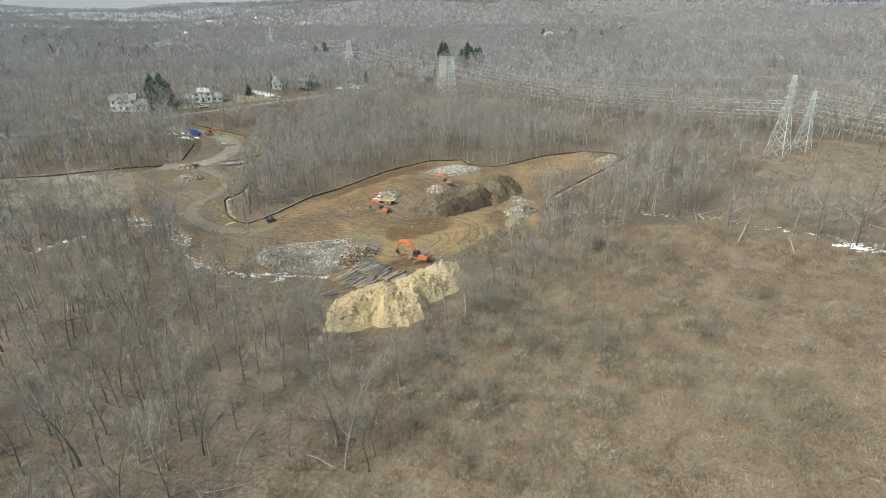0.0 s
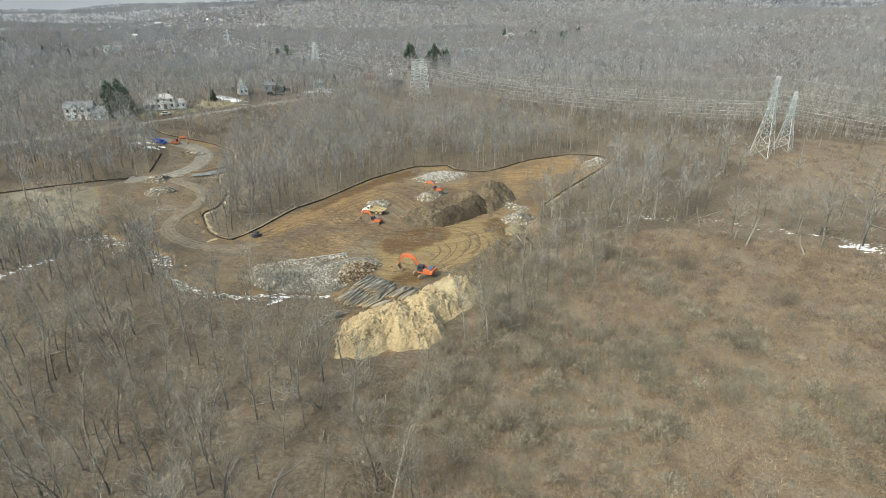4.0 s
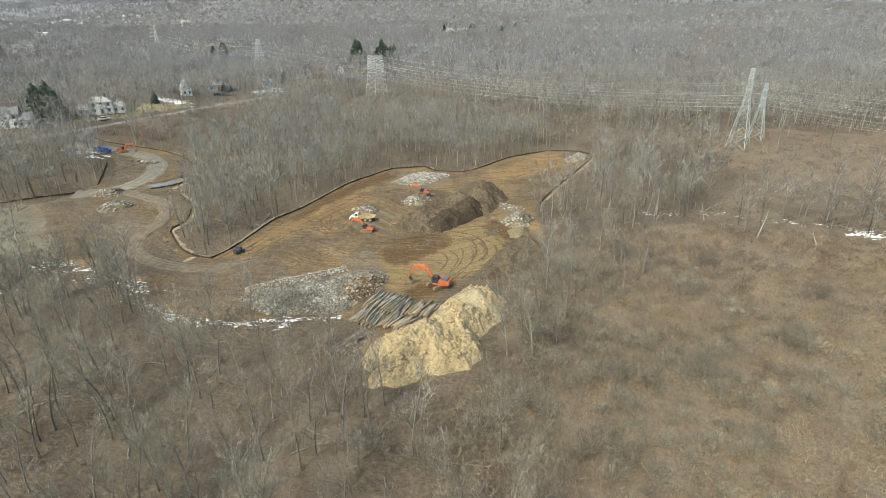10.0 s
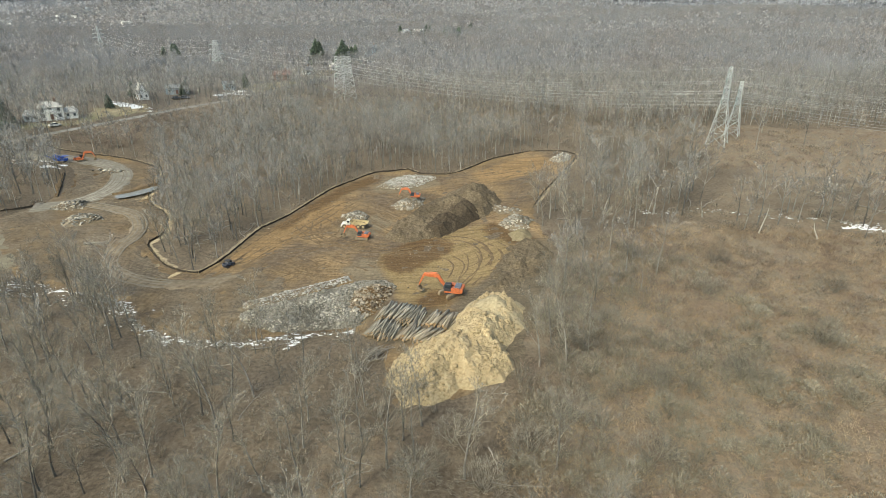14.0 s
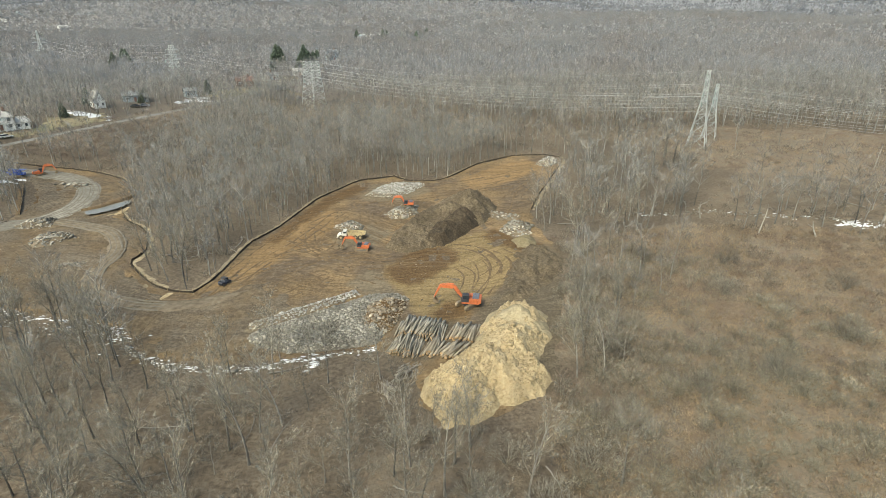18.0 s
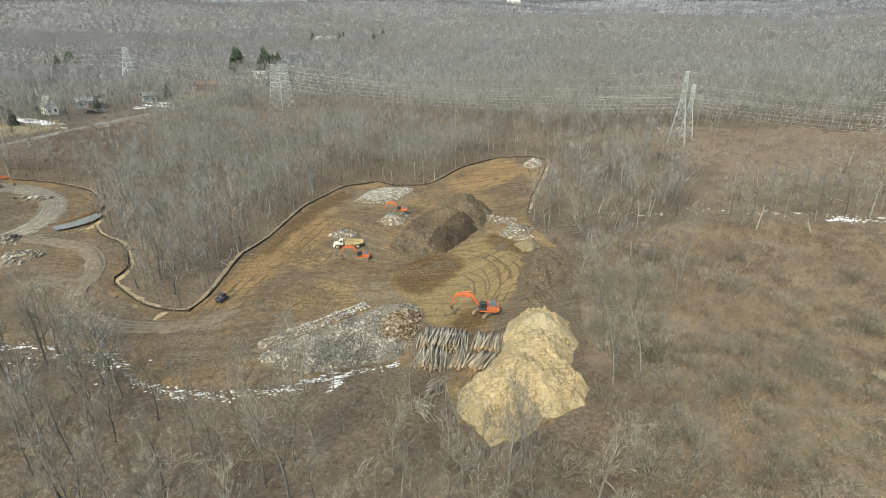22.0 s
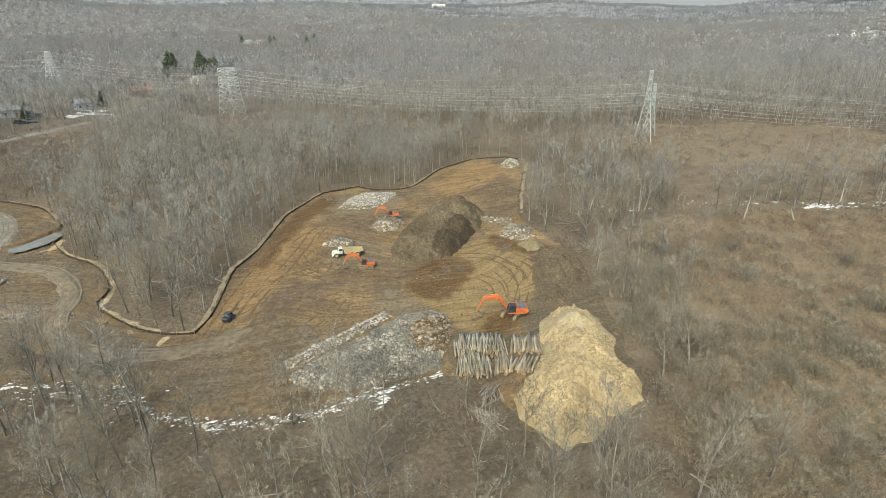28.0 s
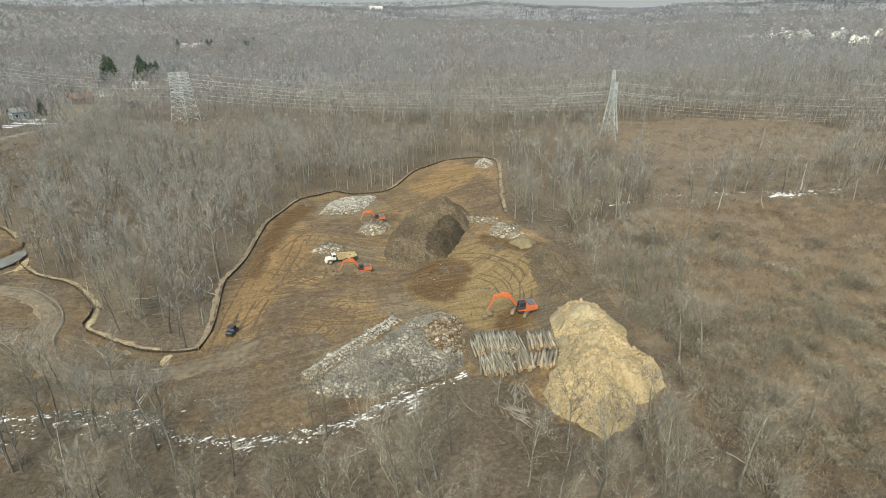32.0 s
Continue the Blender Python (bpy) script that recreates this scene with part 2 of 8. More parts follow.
layered(M_DIRT, "grit", ((0.105, 0.08, 0.05), (0.172, 0.135, 0.088), (0.245, 0.20, 0.138)))
layered(M_DIRT, "orange_soil", ((0.125, 0.077, 0.035), (0.232, 0.15, 0.072), (0.33, 0.227, 0.118)))
layered(M_DIRT, "subsoil", ((0.12, 0.082, 0.037), (0.225, 0.161, 0.078), (0.335, 0.25, 0.13)), 2.2)
layered(M_DIRT, "stony_soil", ((0.062, 0.048, 0.031), (0.118, 0.094, 0.063), (0.205, 0.17, 0.12)), 2.4)
layered(M_DIRT, "damp", ((0.052, 0.031, 0.014), (0.112, 0.068, 0.03), (0.19, 0.123, 0.058)), 2.2)
tracked(M_DIRT, lo=0.74, hi=1.12)

def thin(m, share=0.22):
    """Lets light through fine twigs and blades."""
    n, l = m.node_tree.nodes, m.node_tree.links.new
    bs, tr, mix = n["Principled BSDF"], n.new("ShaderNodeBsdfTranslucent"), n.new("ShaderNodeMixShader")
    l(bs.inputs["Base Color"].links[0].from_socket, tr.inputs["Color"])
    mix.inputs[0].default_value = share
    l(bs.outputs[0], mix.inputs[1])
    l(tr.outputs[0], mix.inputs[2])
    l(mix.outputs[0], n["Material Output"].inputs[0])
    return m


def feathery(m, share):
    """Sprays hold twigs that point every way: they take the light much as a level surface does."""
    n, l = m.node_tree.nodes, m.node_tree.links.new
    geo, mix = n.new("ShaderNodeNewGeometry"), n.new("ShaderNodeMix")
    mix.data_type = "VECTOR"
    mix.inputs[0].default_value = share
    mix.inputs[5].default_value = (0, 0, 1)
    l(geo.outputs["Normal"], mix.inputs[4])
    nrm = n.new("ShaderNodeVectorMath")
    nrm.operation = "NORMALIZE"
    l(mix.outputs[1], nrm.inputs[0])
    for node in list(n):
        if node.type in ("BSDF_PRINCIPLED", "BSDF_TRANSLUCENT"):
            l(nrm.outputs[0], node.inputs["Normal"])
    return m


def airy(m, cover):
    """Sprays of twigs too fine to build: they cover a share of their outline and let the rest through."""
    n, l = m.node_tree.nodes, m.node_tree.links.new
    out = n["Material Output"].inputs[0]
    old, tr, mix = out.links[0].from_socket, n.new("ShaderNodeBsdfTransparent"), n.new("ShaderNodeMixShader")
    mix.inputs[0].default_value = cover
    l(tr.outputs[0], mix.inputs[1])
    l(old, mix.inputs[2])
    l(mix.outputs[0], out)
    return m


M_TOPSOIL = material("stony_topsoil", ramp((0.055, 0.042, 0.026), (0.115, 0.089, 0.057), (0.205, 0.166, 0.117)), 2.6, 0.95, 1.0, 10, coarse=0.16, coarse_to=(0.75, 1.25), depth=0.3)
M_TOPDARK = material("damp_dark_topsoil", ramp((0.03, 0.022, 0.014), (0.06, 0.045, 0.029), (0.105, 0.083, 0.056)), 2.6, 0.95, 1.0, 10, coarse=0.2, coarse_to=(0.75, 1.25), depth=0.3)
M_CHIPS = patched(material("wood_chips", ramp((0.20, 0.143, 0.076), (0.41, 0.32, 0.187), (0.53, 0.435, 0.28)), 2.6, 0.95, 1.0, 11, coarse=0.16, coarse_to=(0.78, 1.18), depth=0.3), ((0.20, 0.146, 0.08), (0.37, 0.29, 0.172), (0.48, 0.392, 0.252)), 0.1, 0.5, 0.62)
M_SIFTED = material("fine_weathered_chips", ramp((0.23, 0.185, 0.112), (0.33, 0.272, 0.17), (0.42, 0.355, 0.235)), 2.2, 0.95, 0.8, 10, coarse=0.2, coarse_to=(0.85, 1.12), depth=0.2)
M_FIELDSOIL = material("olive_soil", ramp((0.13, 0.105, 0.06), (0.20, 0.165, 0.10), (0.28, 0.235, 0.15)), 1.8, 0.95, 0.8, 9, coarse=0.2, coarse_to=(0.85, 1.15), depth=0.2)
M_BARK = material("grey_bark", ramp((0.09, 0.083, 0.072), (0.17, 0.158, 0.14), (0.27, 0.255, 0.232)), 3.0, 0.95, 0.3, 4, space="object", vary=0.5, stretch=(1, 1, 0.3))
M_TWIG = thin(material("grey_twigs", ramp((0.15, 0.135, 0.108), (0.335, 0.308, 0.252)), 0.35, 0.95, 0, 3, space="object", vary=0.4, island=0.45))
M_WOODS = thin(material("woods_stems", ramp((0.125, 0.117, 0.105), (0.37, 0.36, 0.335)), 0.07, 0.95, 0, 3, island=0.5))
RUSSET = ((0.29, 0.265, 0.238), (0.40, 0.372, 0.34))
M_SPRAY = airy(feathery(thin(patched(material("fine_twig_sprays", ramp((0.315, 0.311, 0.292), (0.45, 0.448, 0.427)), 0.07, 0.95, 0, 3, coarse=0.03, coarse_to=(0.82, 1.12), island=0.25), RUSSET, 0.035, 0.46, 0.6), 0.42), 0.6), 0.30)
M_NEARSPRAY = airy(feathery(thin(material("near_twig_sprays", ramp((0.25, 0.23, 0.19), (0.395, 0.367, 0.308)), 0.35, 0.95, 0, 3, space="object", vary=0.3, island=0.3), 0.4), 0.5), 0.34)
# Far twigs: haze of distance mixed into a paler, bluer colour than near sprays.
M_FAR = airy(feathery(thin(patched(material("hazed_far_sprays", ramp((0.43, 0.434, 0.444), (0.56, 0.565, 0.578)), 0.02, 0.95, 0, 3, coarse=0.1, coarse_to=(0.84, 1.12)), ((0.40, 0.372, 0.36), (0.50, 0.474, 0.462)), 0.012, 0.48, 0.6), 0.5), 0.85), 0.3)
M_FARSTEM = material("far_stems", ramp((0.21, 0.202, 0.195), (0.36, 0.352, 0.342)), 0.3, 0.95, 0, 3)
# Horizon twigs carry the distance haze in this even bluer grey.
M_HAZY = airy(feathery(thin(material("haze_blue_horizon_twigs", ramp((0.44, 0.448, 0.472), (0.53, 0.54, 0.566)), 0.01, 0.95, 0, 3, coarse=0.004, coarse_to=(0.88, 1.1)), 0.5), 0.95), 0.35)
M_STONE = material("quarried_stone", ramp((0.12, 0.112, 0.093), (0.215, 0.203, 0.177), (0.33, 0.317, 0.284)), 1.2, 0.9, 0.4, 5, vary=0.35)

# ---- outlines of the clearing ----
FENCE_NORTH = [(-54.4, -6.2), (-52.1, 0.7), (-50.5, 15.4), (-49.7, 20.2), (-45.3, 29.9), (-41.2, 44.5), (-38.8, 52.4), (-34.6, 59.1), (-28.2, 68.9), (-21.9, 70.9), (-16.7, 72.7), (-12.6, 68.0), (-3.0, 66.1), (2.5, 69.9), (12.5, 81.9), (19.8, 85.5), (26.1, 88.3), (33.4, 87.3), (38.8, 84.3), (41.2, 77.0), (30.8, 53.1), (26.7, 44.2), (23.0, 33.7)]
FENCE_WEST = [(-54.4, -6.2), (-58.9, -5.5), (-63.8, -2.8), (-66.5, -0.4), (-71.7, 4.9), (-74.4, 8.6), (-73.7, 14.1), (-75.4, 19.2), (-78.3, 25.1), (-81.4, 29.1), (-86.7, 33.0), (-90.0, 37.1), (-92.4, 41.3)]
FENCE_NORTHWEST = [(-150, 77), (-142.7, 74.5), (-133.3, 73.1), (-124.4, 72.8), (-115.3, 71.0), (-107.1, 67.5), (-101.9, 63.8), (-97.5, 56.5)]
FENCE_FAR_WEST = [(-166, -14), (-151.4, -4.9), (-141.4, 3.1), (-134, 11.7), (-125.1, 20.8), (-119.6, 25.1), (-115.6, 29.3)]
PAD = FENCE_NORTH + [(21.7, 23.2), (24, 11), (25, 3), (22.5, -7), (20, -17), (17.5, -27), (15, -34), (14.5, -41), (6, -46.5), (-4, -49.5), (-7.4, -43), (-7.5, -36), (-9, -33), (-15.1, -29.5), (-24.4, -30.5), (-33.0, -31.5), (-41.0, -31.7), (-48.5, -30.5), (-56.1, -27.0), (-62, -20), (-72, -16), (-84, -14), (-95, -10), (-108, 2), (-122, 16), (-115, 30), (-118, 45), (-128, 60), (-150, 70)] + FENCE_NORTHWEST[1:] + [(-92.4, 41.3)] + FENCE_WEST[::-1][1:-1]
MEADOW = [(18, -140), (16, -90), (20, -62), (24, -44), (28, -24), (30, -4), (40, 13), (60, 13), (80, 6), (100, -4), (140, -25), (190, -40), (190, -140)]
MEADOW_NORTH = [(79, 52), (97, 42), (112, 34), (118, 20), (150, 4), (175, 10), (168, 40), (160, 72), (132, 90), (110, 102), (90, 102), (78, 84)]
LOTS = [(-215, 30), (-190, 40), (-165, 80), (-146, 122), (-120, 178), (-98, 235), (-78, 238), (-88, 285), (-125, 305), (-150, 250), (-180, 180), (-215, 110)]
BRUSH = [(-160, 84), (-112, 78), (-100, 100), (-110, 150), (-135, 160), (-150, 125)]

# ---- ground ----
def axis(lo, hi, step, reach, k=1.13):
    a = list(np.arange(lo, hi + 0.01, step))
    d = step
    while a[-1] < reach:
        d = min(d * k, 130)
        a.append(a[-1] + d)
    d = step
    while a[0] > -reach:
        d = min(d * k, 130)
        a.insert(0, a[0] - d)
    return np.array(a)


def ground_material():
    m = material("meadow_and_litter", ramp((0.06, 0.045, 0.031), (0.128, 0.10, 0.07), (0.205, 0.168, 0.123)), 1.6, 0.97, 0.8, 10, coarse=0.045, coarse_to=(0.78, 1.22), depth=0.35)
    nt = m.node_tree
    n, l = nt.nodes, nt.links.new
    bs = n["Principled BSDF"]
    old = bs.inputs["Base Color"].links[0].from_socket
    pos = n.new("ShaderNodeNewGeometry").outputs["Position"]
    z1 = n.new("ShaderNodeTexNoise")
    z1.inputs["Scale"].default_value, z1.inputs["Detail"].default_value, z1.inputs["Roughness"].default_value = 0.3, 12, 0.68
    l(pos, z1.inputs["Vector"])
    r1 = n.new("ShaderNodeValToRGB")
    cols = [(0.30, (0.112, 0.088, 0.062)), (0.41, (0.172, 0.128, 0.088)), (0.48, (0.205, 0.156, 0.106)), (0.54, (0.172, 0.142, 0.104)), (0.61, (0.212, 0.168, 0.118)), (0.72, (0.295, 0.245, 0.172))]
    el = r1.color_ramp.elements
    while len(el) < len(cols):
        el.new(0.5)
    for e, (q, c) in zip(el, cols):
        e.position, e.color = q, (*c, 1)
    l(z1.outputs[0], r1.inputs[0])
    z4 = n.new("ShaderNodeTexNoise")
    z4.inputs["Scale"].default_value, z4.inputs["Detail"].default_value, z4.inputs["Roughness"].default_value = 2.6, 8, 0.75
    l(pos, z4.inputs["Vector"])
    m4 = n.new("ShaderNodeMapRange")
    m4.inputs[1].default_value, m4.inputs[2].default_value, m4.inputs[3].default_value, m4.inputs[4].default_value = 0.3, 0.7, 0.5, 1.45
    l(z4.outputs[0], m4.inputs[0])
    s4 = n.new("ShaderNodeVectorMath")
    s4.operation = "SCALE"
    l(r1.outputs[0], s4.inputs[0])
    l(m4.outputs[0], s4.inputs["Scale"])
    at = n.new("ShaderNodeAttribute")
    at.attribute_name = "grass"
    z2 = n.new("ShaderNodeTexNoise")
    z2.inputs["Scale"].default_value, z2.inputs["Detail"].default_value = 0.25, 6
    l(pos, z2.inputs["Vector"])
    add = n.new("ShaderNodeMath")
    add.operation = "ADD"
    l(at.outputs["Fac"], add.inputs[0])
    l(z2.outputs[0], add.inputs[1])
    mr = n.new("ShaderNodeMapRange")
    mr.inputs[1].default_value, mr.inputs[2].default_value = 0.85, 1.15
    l(add.outputs[0], mr.inputs[0])
    mix = n.new("ShaderNodeMix")
    mix.data_type = "RGBA"
    l(mr.outputs[0], mix.inputs[0])
    l(old, mix.inputs[6])
    l(s4.outputs[0], mix.inputs[7])
    # Ground turns greyer with distance, close to the colour of the far sprays.
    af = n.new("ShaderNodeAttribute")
    af.attribute_name = "distance_grey"
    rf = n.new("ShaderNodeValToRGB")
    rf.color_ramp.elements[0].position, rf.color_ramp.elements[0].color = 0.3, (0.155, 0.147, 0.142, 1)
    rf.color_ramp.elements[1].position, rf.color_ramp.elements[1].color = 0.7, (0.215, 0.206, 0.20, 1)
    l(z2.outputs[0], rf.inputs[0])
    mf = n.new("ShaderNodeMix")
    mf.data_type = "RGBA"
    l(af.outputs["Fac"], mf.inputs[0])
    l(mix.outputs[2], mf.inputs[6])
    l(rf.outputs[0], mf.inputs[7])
    # Blends the ground to blue-grey far off: distance haze put into its colour.
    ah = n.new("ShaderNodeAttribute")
    ah.attribute_name = "haze_tint"
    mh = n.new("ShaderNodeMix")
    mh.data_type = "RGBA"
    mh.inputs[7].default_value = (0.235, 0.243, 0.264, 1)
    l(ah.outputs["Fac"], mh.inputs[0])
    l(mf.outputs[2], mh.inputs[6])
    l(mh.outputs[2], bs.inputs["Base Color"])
    return m


def grid_mesh(name, xs, ys, zf, mat):
    gx, gy = np.meshgrid(xs, ys)
    z = zf(gx, gy)
    nx, ny = len(xs), len(ys)
    i = np.arange(nx * ny).reshape(ny, nx)
    f = np.stack([i[:-1, :-1], i[:-1, 1:], i[1:, 1:], i[1:, :-1]], -1).reshape(-1, 4)
    return mesh_arrays(name, np.stack([gx, gy, z], -1).reshape(-1, 3), f, mat, True), gx.ravel(), gy.ravel()


def ground_height(x, y):
    near = np.clip(1.4 - np.hypot(x, y) / 250, 0, 1)
    rough = (fnoise(x / 3.5, y / 3.5, 11, 3) - 0.5) * 0.5 * near
    off = np.where(inside(PAD, x, y), 0, 1)
    return height(x, y) + rough * off


def ragged(x, y, by=9.0):
    """Shifts places by slow noise, to break the outlines of zones."""
    return x + (fnoise(np.asarray(x) / 11, np.asarray(y) / 11, 33, 3) - 0.5) * 2 * by, y + (fnoise(np.asarray(x) / 11, np.asarray(y) / 11, 37, 3) - 0.5) * 2 * by


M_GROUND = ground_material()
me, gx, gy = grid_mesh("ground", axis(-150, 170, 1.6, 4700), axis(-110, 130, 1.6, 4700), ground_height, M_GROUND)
grass = np.zeros(len(gx), np.float32)
for poly, w in ((MEADOW, 12), (MEADOW_NORTH, 6)):
    qx, qy = ragged(gx, gy)
    d = edge_dist(poly, qx, qy) * np.where(inside(poly, qx, qy), 1, -1)
    grass = np.maximum(grass, np.clip(0.5 + d / w, 0, 1))
grass = np.maximum(grass, np.clip(0.55 - (gx + 6) ** 2 / 900 - (gy + 66) ** 2 / 1500, 0, 0.45))
grass = np.maximum(grass, np.clip(0.8 - ((gx - 105) / 60) ** 2 - ((gy - 22) / 40) ** 2, 0, 0.5))
grass = np.maximum(grass, np.clip(0.75 - ((gx - 20) / 11) ** 2 - ((gy + 26) / 26) ** 2, 0, 0.6))
at = me.attributes.new("grass", "FLOAT", "POINT")
at.data.foreach_set("value", grass.astype(np.float32))
# Greying grows from 180 to 340 m out, and spares the grass.
greyed = np.clip((np.hypot(gx, gy) - 180) / 160, 0, 1) * (1 - np.clip(grass * 2, 0, 1))
ad = me.attributes.new("distance_grey", "FLOAT", "POINT")
ad.data.foreach_set("value", greyed.astype(np.float32))
# Strength of the painted haze, rising from 1100 to 3100 m out.
ah = me.attributes.new("haze_tint", "FLOAT", "POINT")
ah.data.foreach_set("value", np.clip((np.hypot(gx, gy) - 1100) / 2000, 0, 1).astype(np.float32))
tagged(new("ground", me), "dry winter meadow and leaf litter over rolling land", "ground", kind="structure")


def drape(name, poly, step, lift, mat, label, category="ground", soft=1.5, relief=0.0, seed=0, kind="structure", parent=None):
    """A sheet that lies on the land inside an outline, its rim sunk into the ground."""
    xs = np.arange(min(p[0] for p in poly) - 2, max(p[0] for p in poly) + 2 + step, step)
    ys = np.arange(min(p[1] for p in poly) - 2, max(p[1] for p in poly) + 2 + step, step)
    gx, gy = np.meshgrid(xs, ys)
    jx, jy = gx + (vnoise(gx / 2.2, gy / 2.2, seed) - 0.5) * soft, gy + (vnoise(gx / 2.2, gy / 2.2, seed + 5) - 0.5) * soft
    d = edge_dist(poly, jx, jy) * np.where(inside(poly, jx, jy), 1, -1)
    z = height(gx, gy) + np.clip(d * 0.25, -0.6, lift) + relief * (fnoise(gx / 3.0, gy / 3.0, seed + 2, 4) - 0.5) * np.clip(d / 2, 0, 1)
    i = np.arange(gx.size).reshape(gx.shape)
    f = np.stack([i[:-1, :-1], i[:-1, 1:], i[1:, 1:], i[1:, :-1]], -1).reshape(-1, 4)
    keep = (d.ravel()[f] > -step * 0.8).any(1)
    f = f[keep]
    used, inv = np.unique(f, return_inverse=True)
    v = np.stack([gx.ravel(), gy.ravel(), z.ravel()], -1)[used]
    ob = new(name, mesh_arrays(name, v, inv.reshape(f.shape), mat, True))
    if parent is None:
        tagged(ob, label, category, kind=kind)
    else:
        ob.parent = parent
    return ob


earth = drape("bare_earth", PAD, 0.6, 0.12, M_DIRT, "bare brown graded earth with machine tracks", relief=0.5)
DIG = [(-15, 3.3), (-8.5, 11.1), (-0.1, 15), (6, 20), (10.5, 21), (12.8, 14), (15.5, 7), (13, -2), (10.5, -8), (7, -12), (3.4, -15.5), (0.5, -20.5), (-4, -21.5), (-8, -18), (-10.5, -11), (-14, -4)]
SOILS = {
    "grit": ([(-46, -18), (-38, -14), (-28, -13), (-22, -20), (-30, -27), (-42, -28), (-50, -24)], [(-23, -4.5), (-18, 3), (-14, -4), (-11, -10), (-18, -10)], [(-30, 26), (-20, 30), (-14, 24), (-20, 14), (-28, 16)], [(-26, 50), (-14, 48), (-4, 56), (-10, 66), (-24, 64)]),
    "orange_soil": ([(-52, -6), (-45, -1), (-37, 16), (-29, 30), (-33, 44), (-42, 34), (-47, 18), (-51, 4)], [(8, 54), (22, 60), (34, 72), (30, 82), (18, 78), (6, 66)]),
    "subsoil": (DIG,),
    "stony_soil": ([(1, -24), (4.5, -16), (10, -9.5), (13, -2), (15.5, 6), (22, 10), (26, 2), (22.5, -8), (21, -18), (18.5, -28), (16, -36), (15.5, -43), (6, -48), (6, -34)], [(-12, -20.5), (-4, -19.8), (3.5, -25), (2, -32), (-8, -34), (-13, -30)]),
    "damp": ([(-14.8, 1.5), (-12.5, 8.0), (-7, 13.2), (-1.5, 12.5), (1.4, 9.5), (1.2, 4.0), (-2.5, -0.5), (-6.1, -5), (-10, -6.5), (-13.8, -3.5)], [(8, 18), (11.5, 22.5), (15.5, 16), (21, 10.5), (19, 7.5), (14.5, 8.5), (11.5, 13)], [(-3, -14.5), (0.5, -14), (2, -17), (1.5, -20), (-3.5, -21.5), (-5.5, -19)], [(-31, 62), (-38, 50), (-44, 30), (-46, 20), (-43, 18), (-40, 30), (-33, 48), (-25, 60), (-26, 67)], [(-112, 34), (-107, 42), (-112, 54), (-122, 58), (-126, 50), (-118, 38)]),
}
ev = np.zeros(len(earth.data.vertices) * 3, np.float32)
earth.data.vertices.foreach_get("co", ev)
ev = ev.reshape(-1, 3)
for soil, polys in SOILS.items():
    w = np.zeros(len(ev))
    for poly in polys:
        w = np.maximum(w, np.clip(0.5 + edge_dist(poly, ev[:, 0], ev[:, 1]) * np.where(inside(poly, ev[:, 0], ev[:, 1]), 1, -1) / 6.0, 0, 0.85))
    earth.data.attributes.new(soil, "FLOAT", "POINT").data.foreach_set("value", w.astype(np.float32))


# ---- heaps ----
def clods(x, y, size, seed):
    """Rounded lumps in a jittered pattern, 0 between them to 1 on top."""
    x, y = x / size, y / size
    xi, yi = np.floor(x), np.floor(y)
    best = np.full(x.shape, 9.0)
    for a in (-1, 0, 1):
        for b in (-1, 0, 1):
            h1 = np.sin((xi + a) * 127.1 + (yi + b) * 311.7 + seed) * 43758.5453
            h2 = np.sin((xi + a) * 269.5 + (yi + b) * 183.3 + seed) * 43758.5453
            best = np.minimum(best, np.hypot(xi + a + h1 - np.floor(h1) - x, yi + b + h2 - np.floor(h2) - y))
    return np.clip(1 - best, 0, 1)


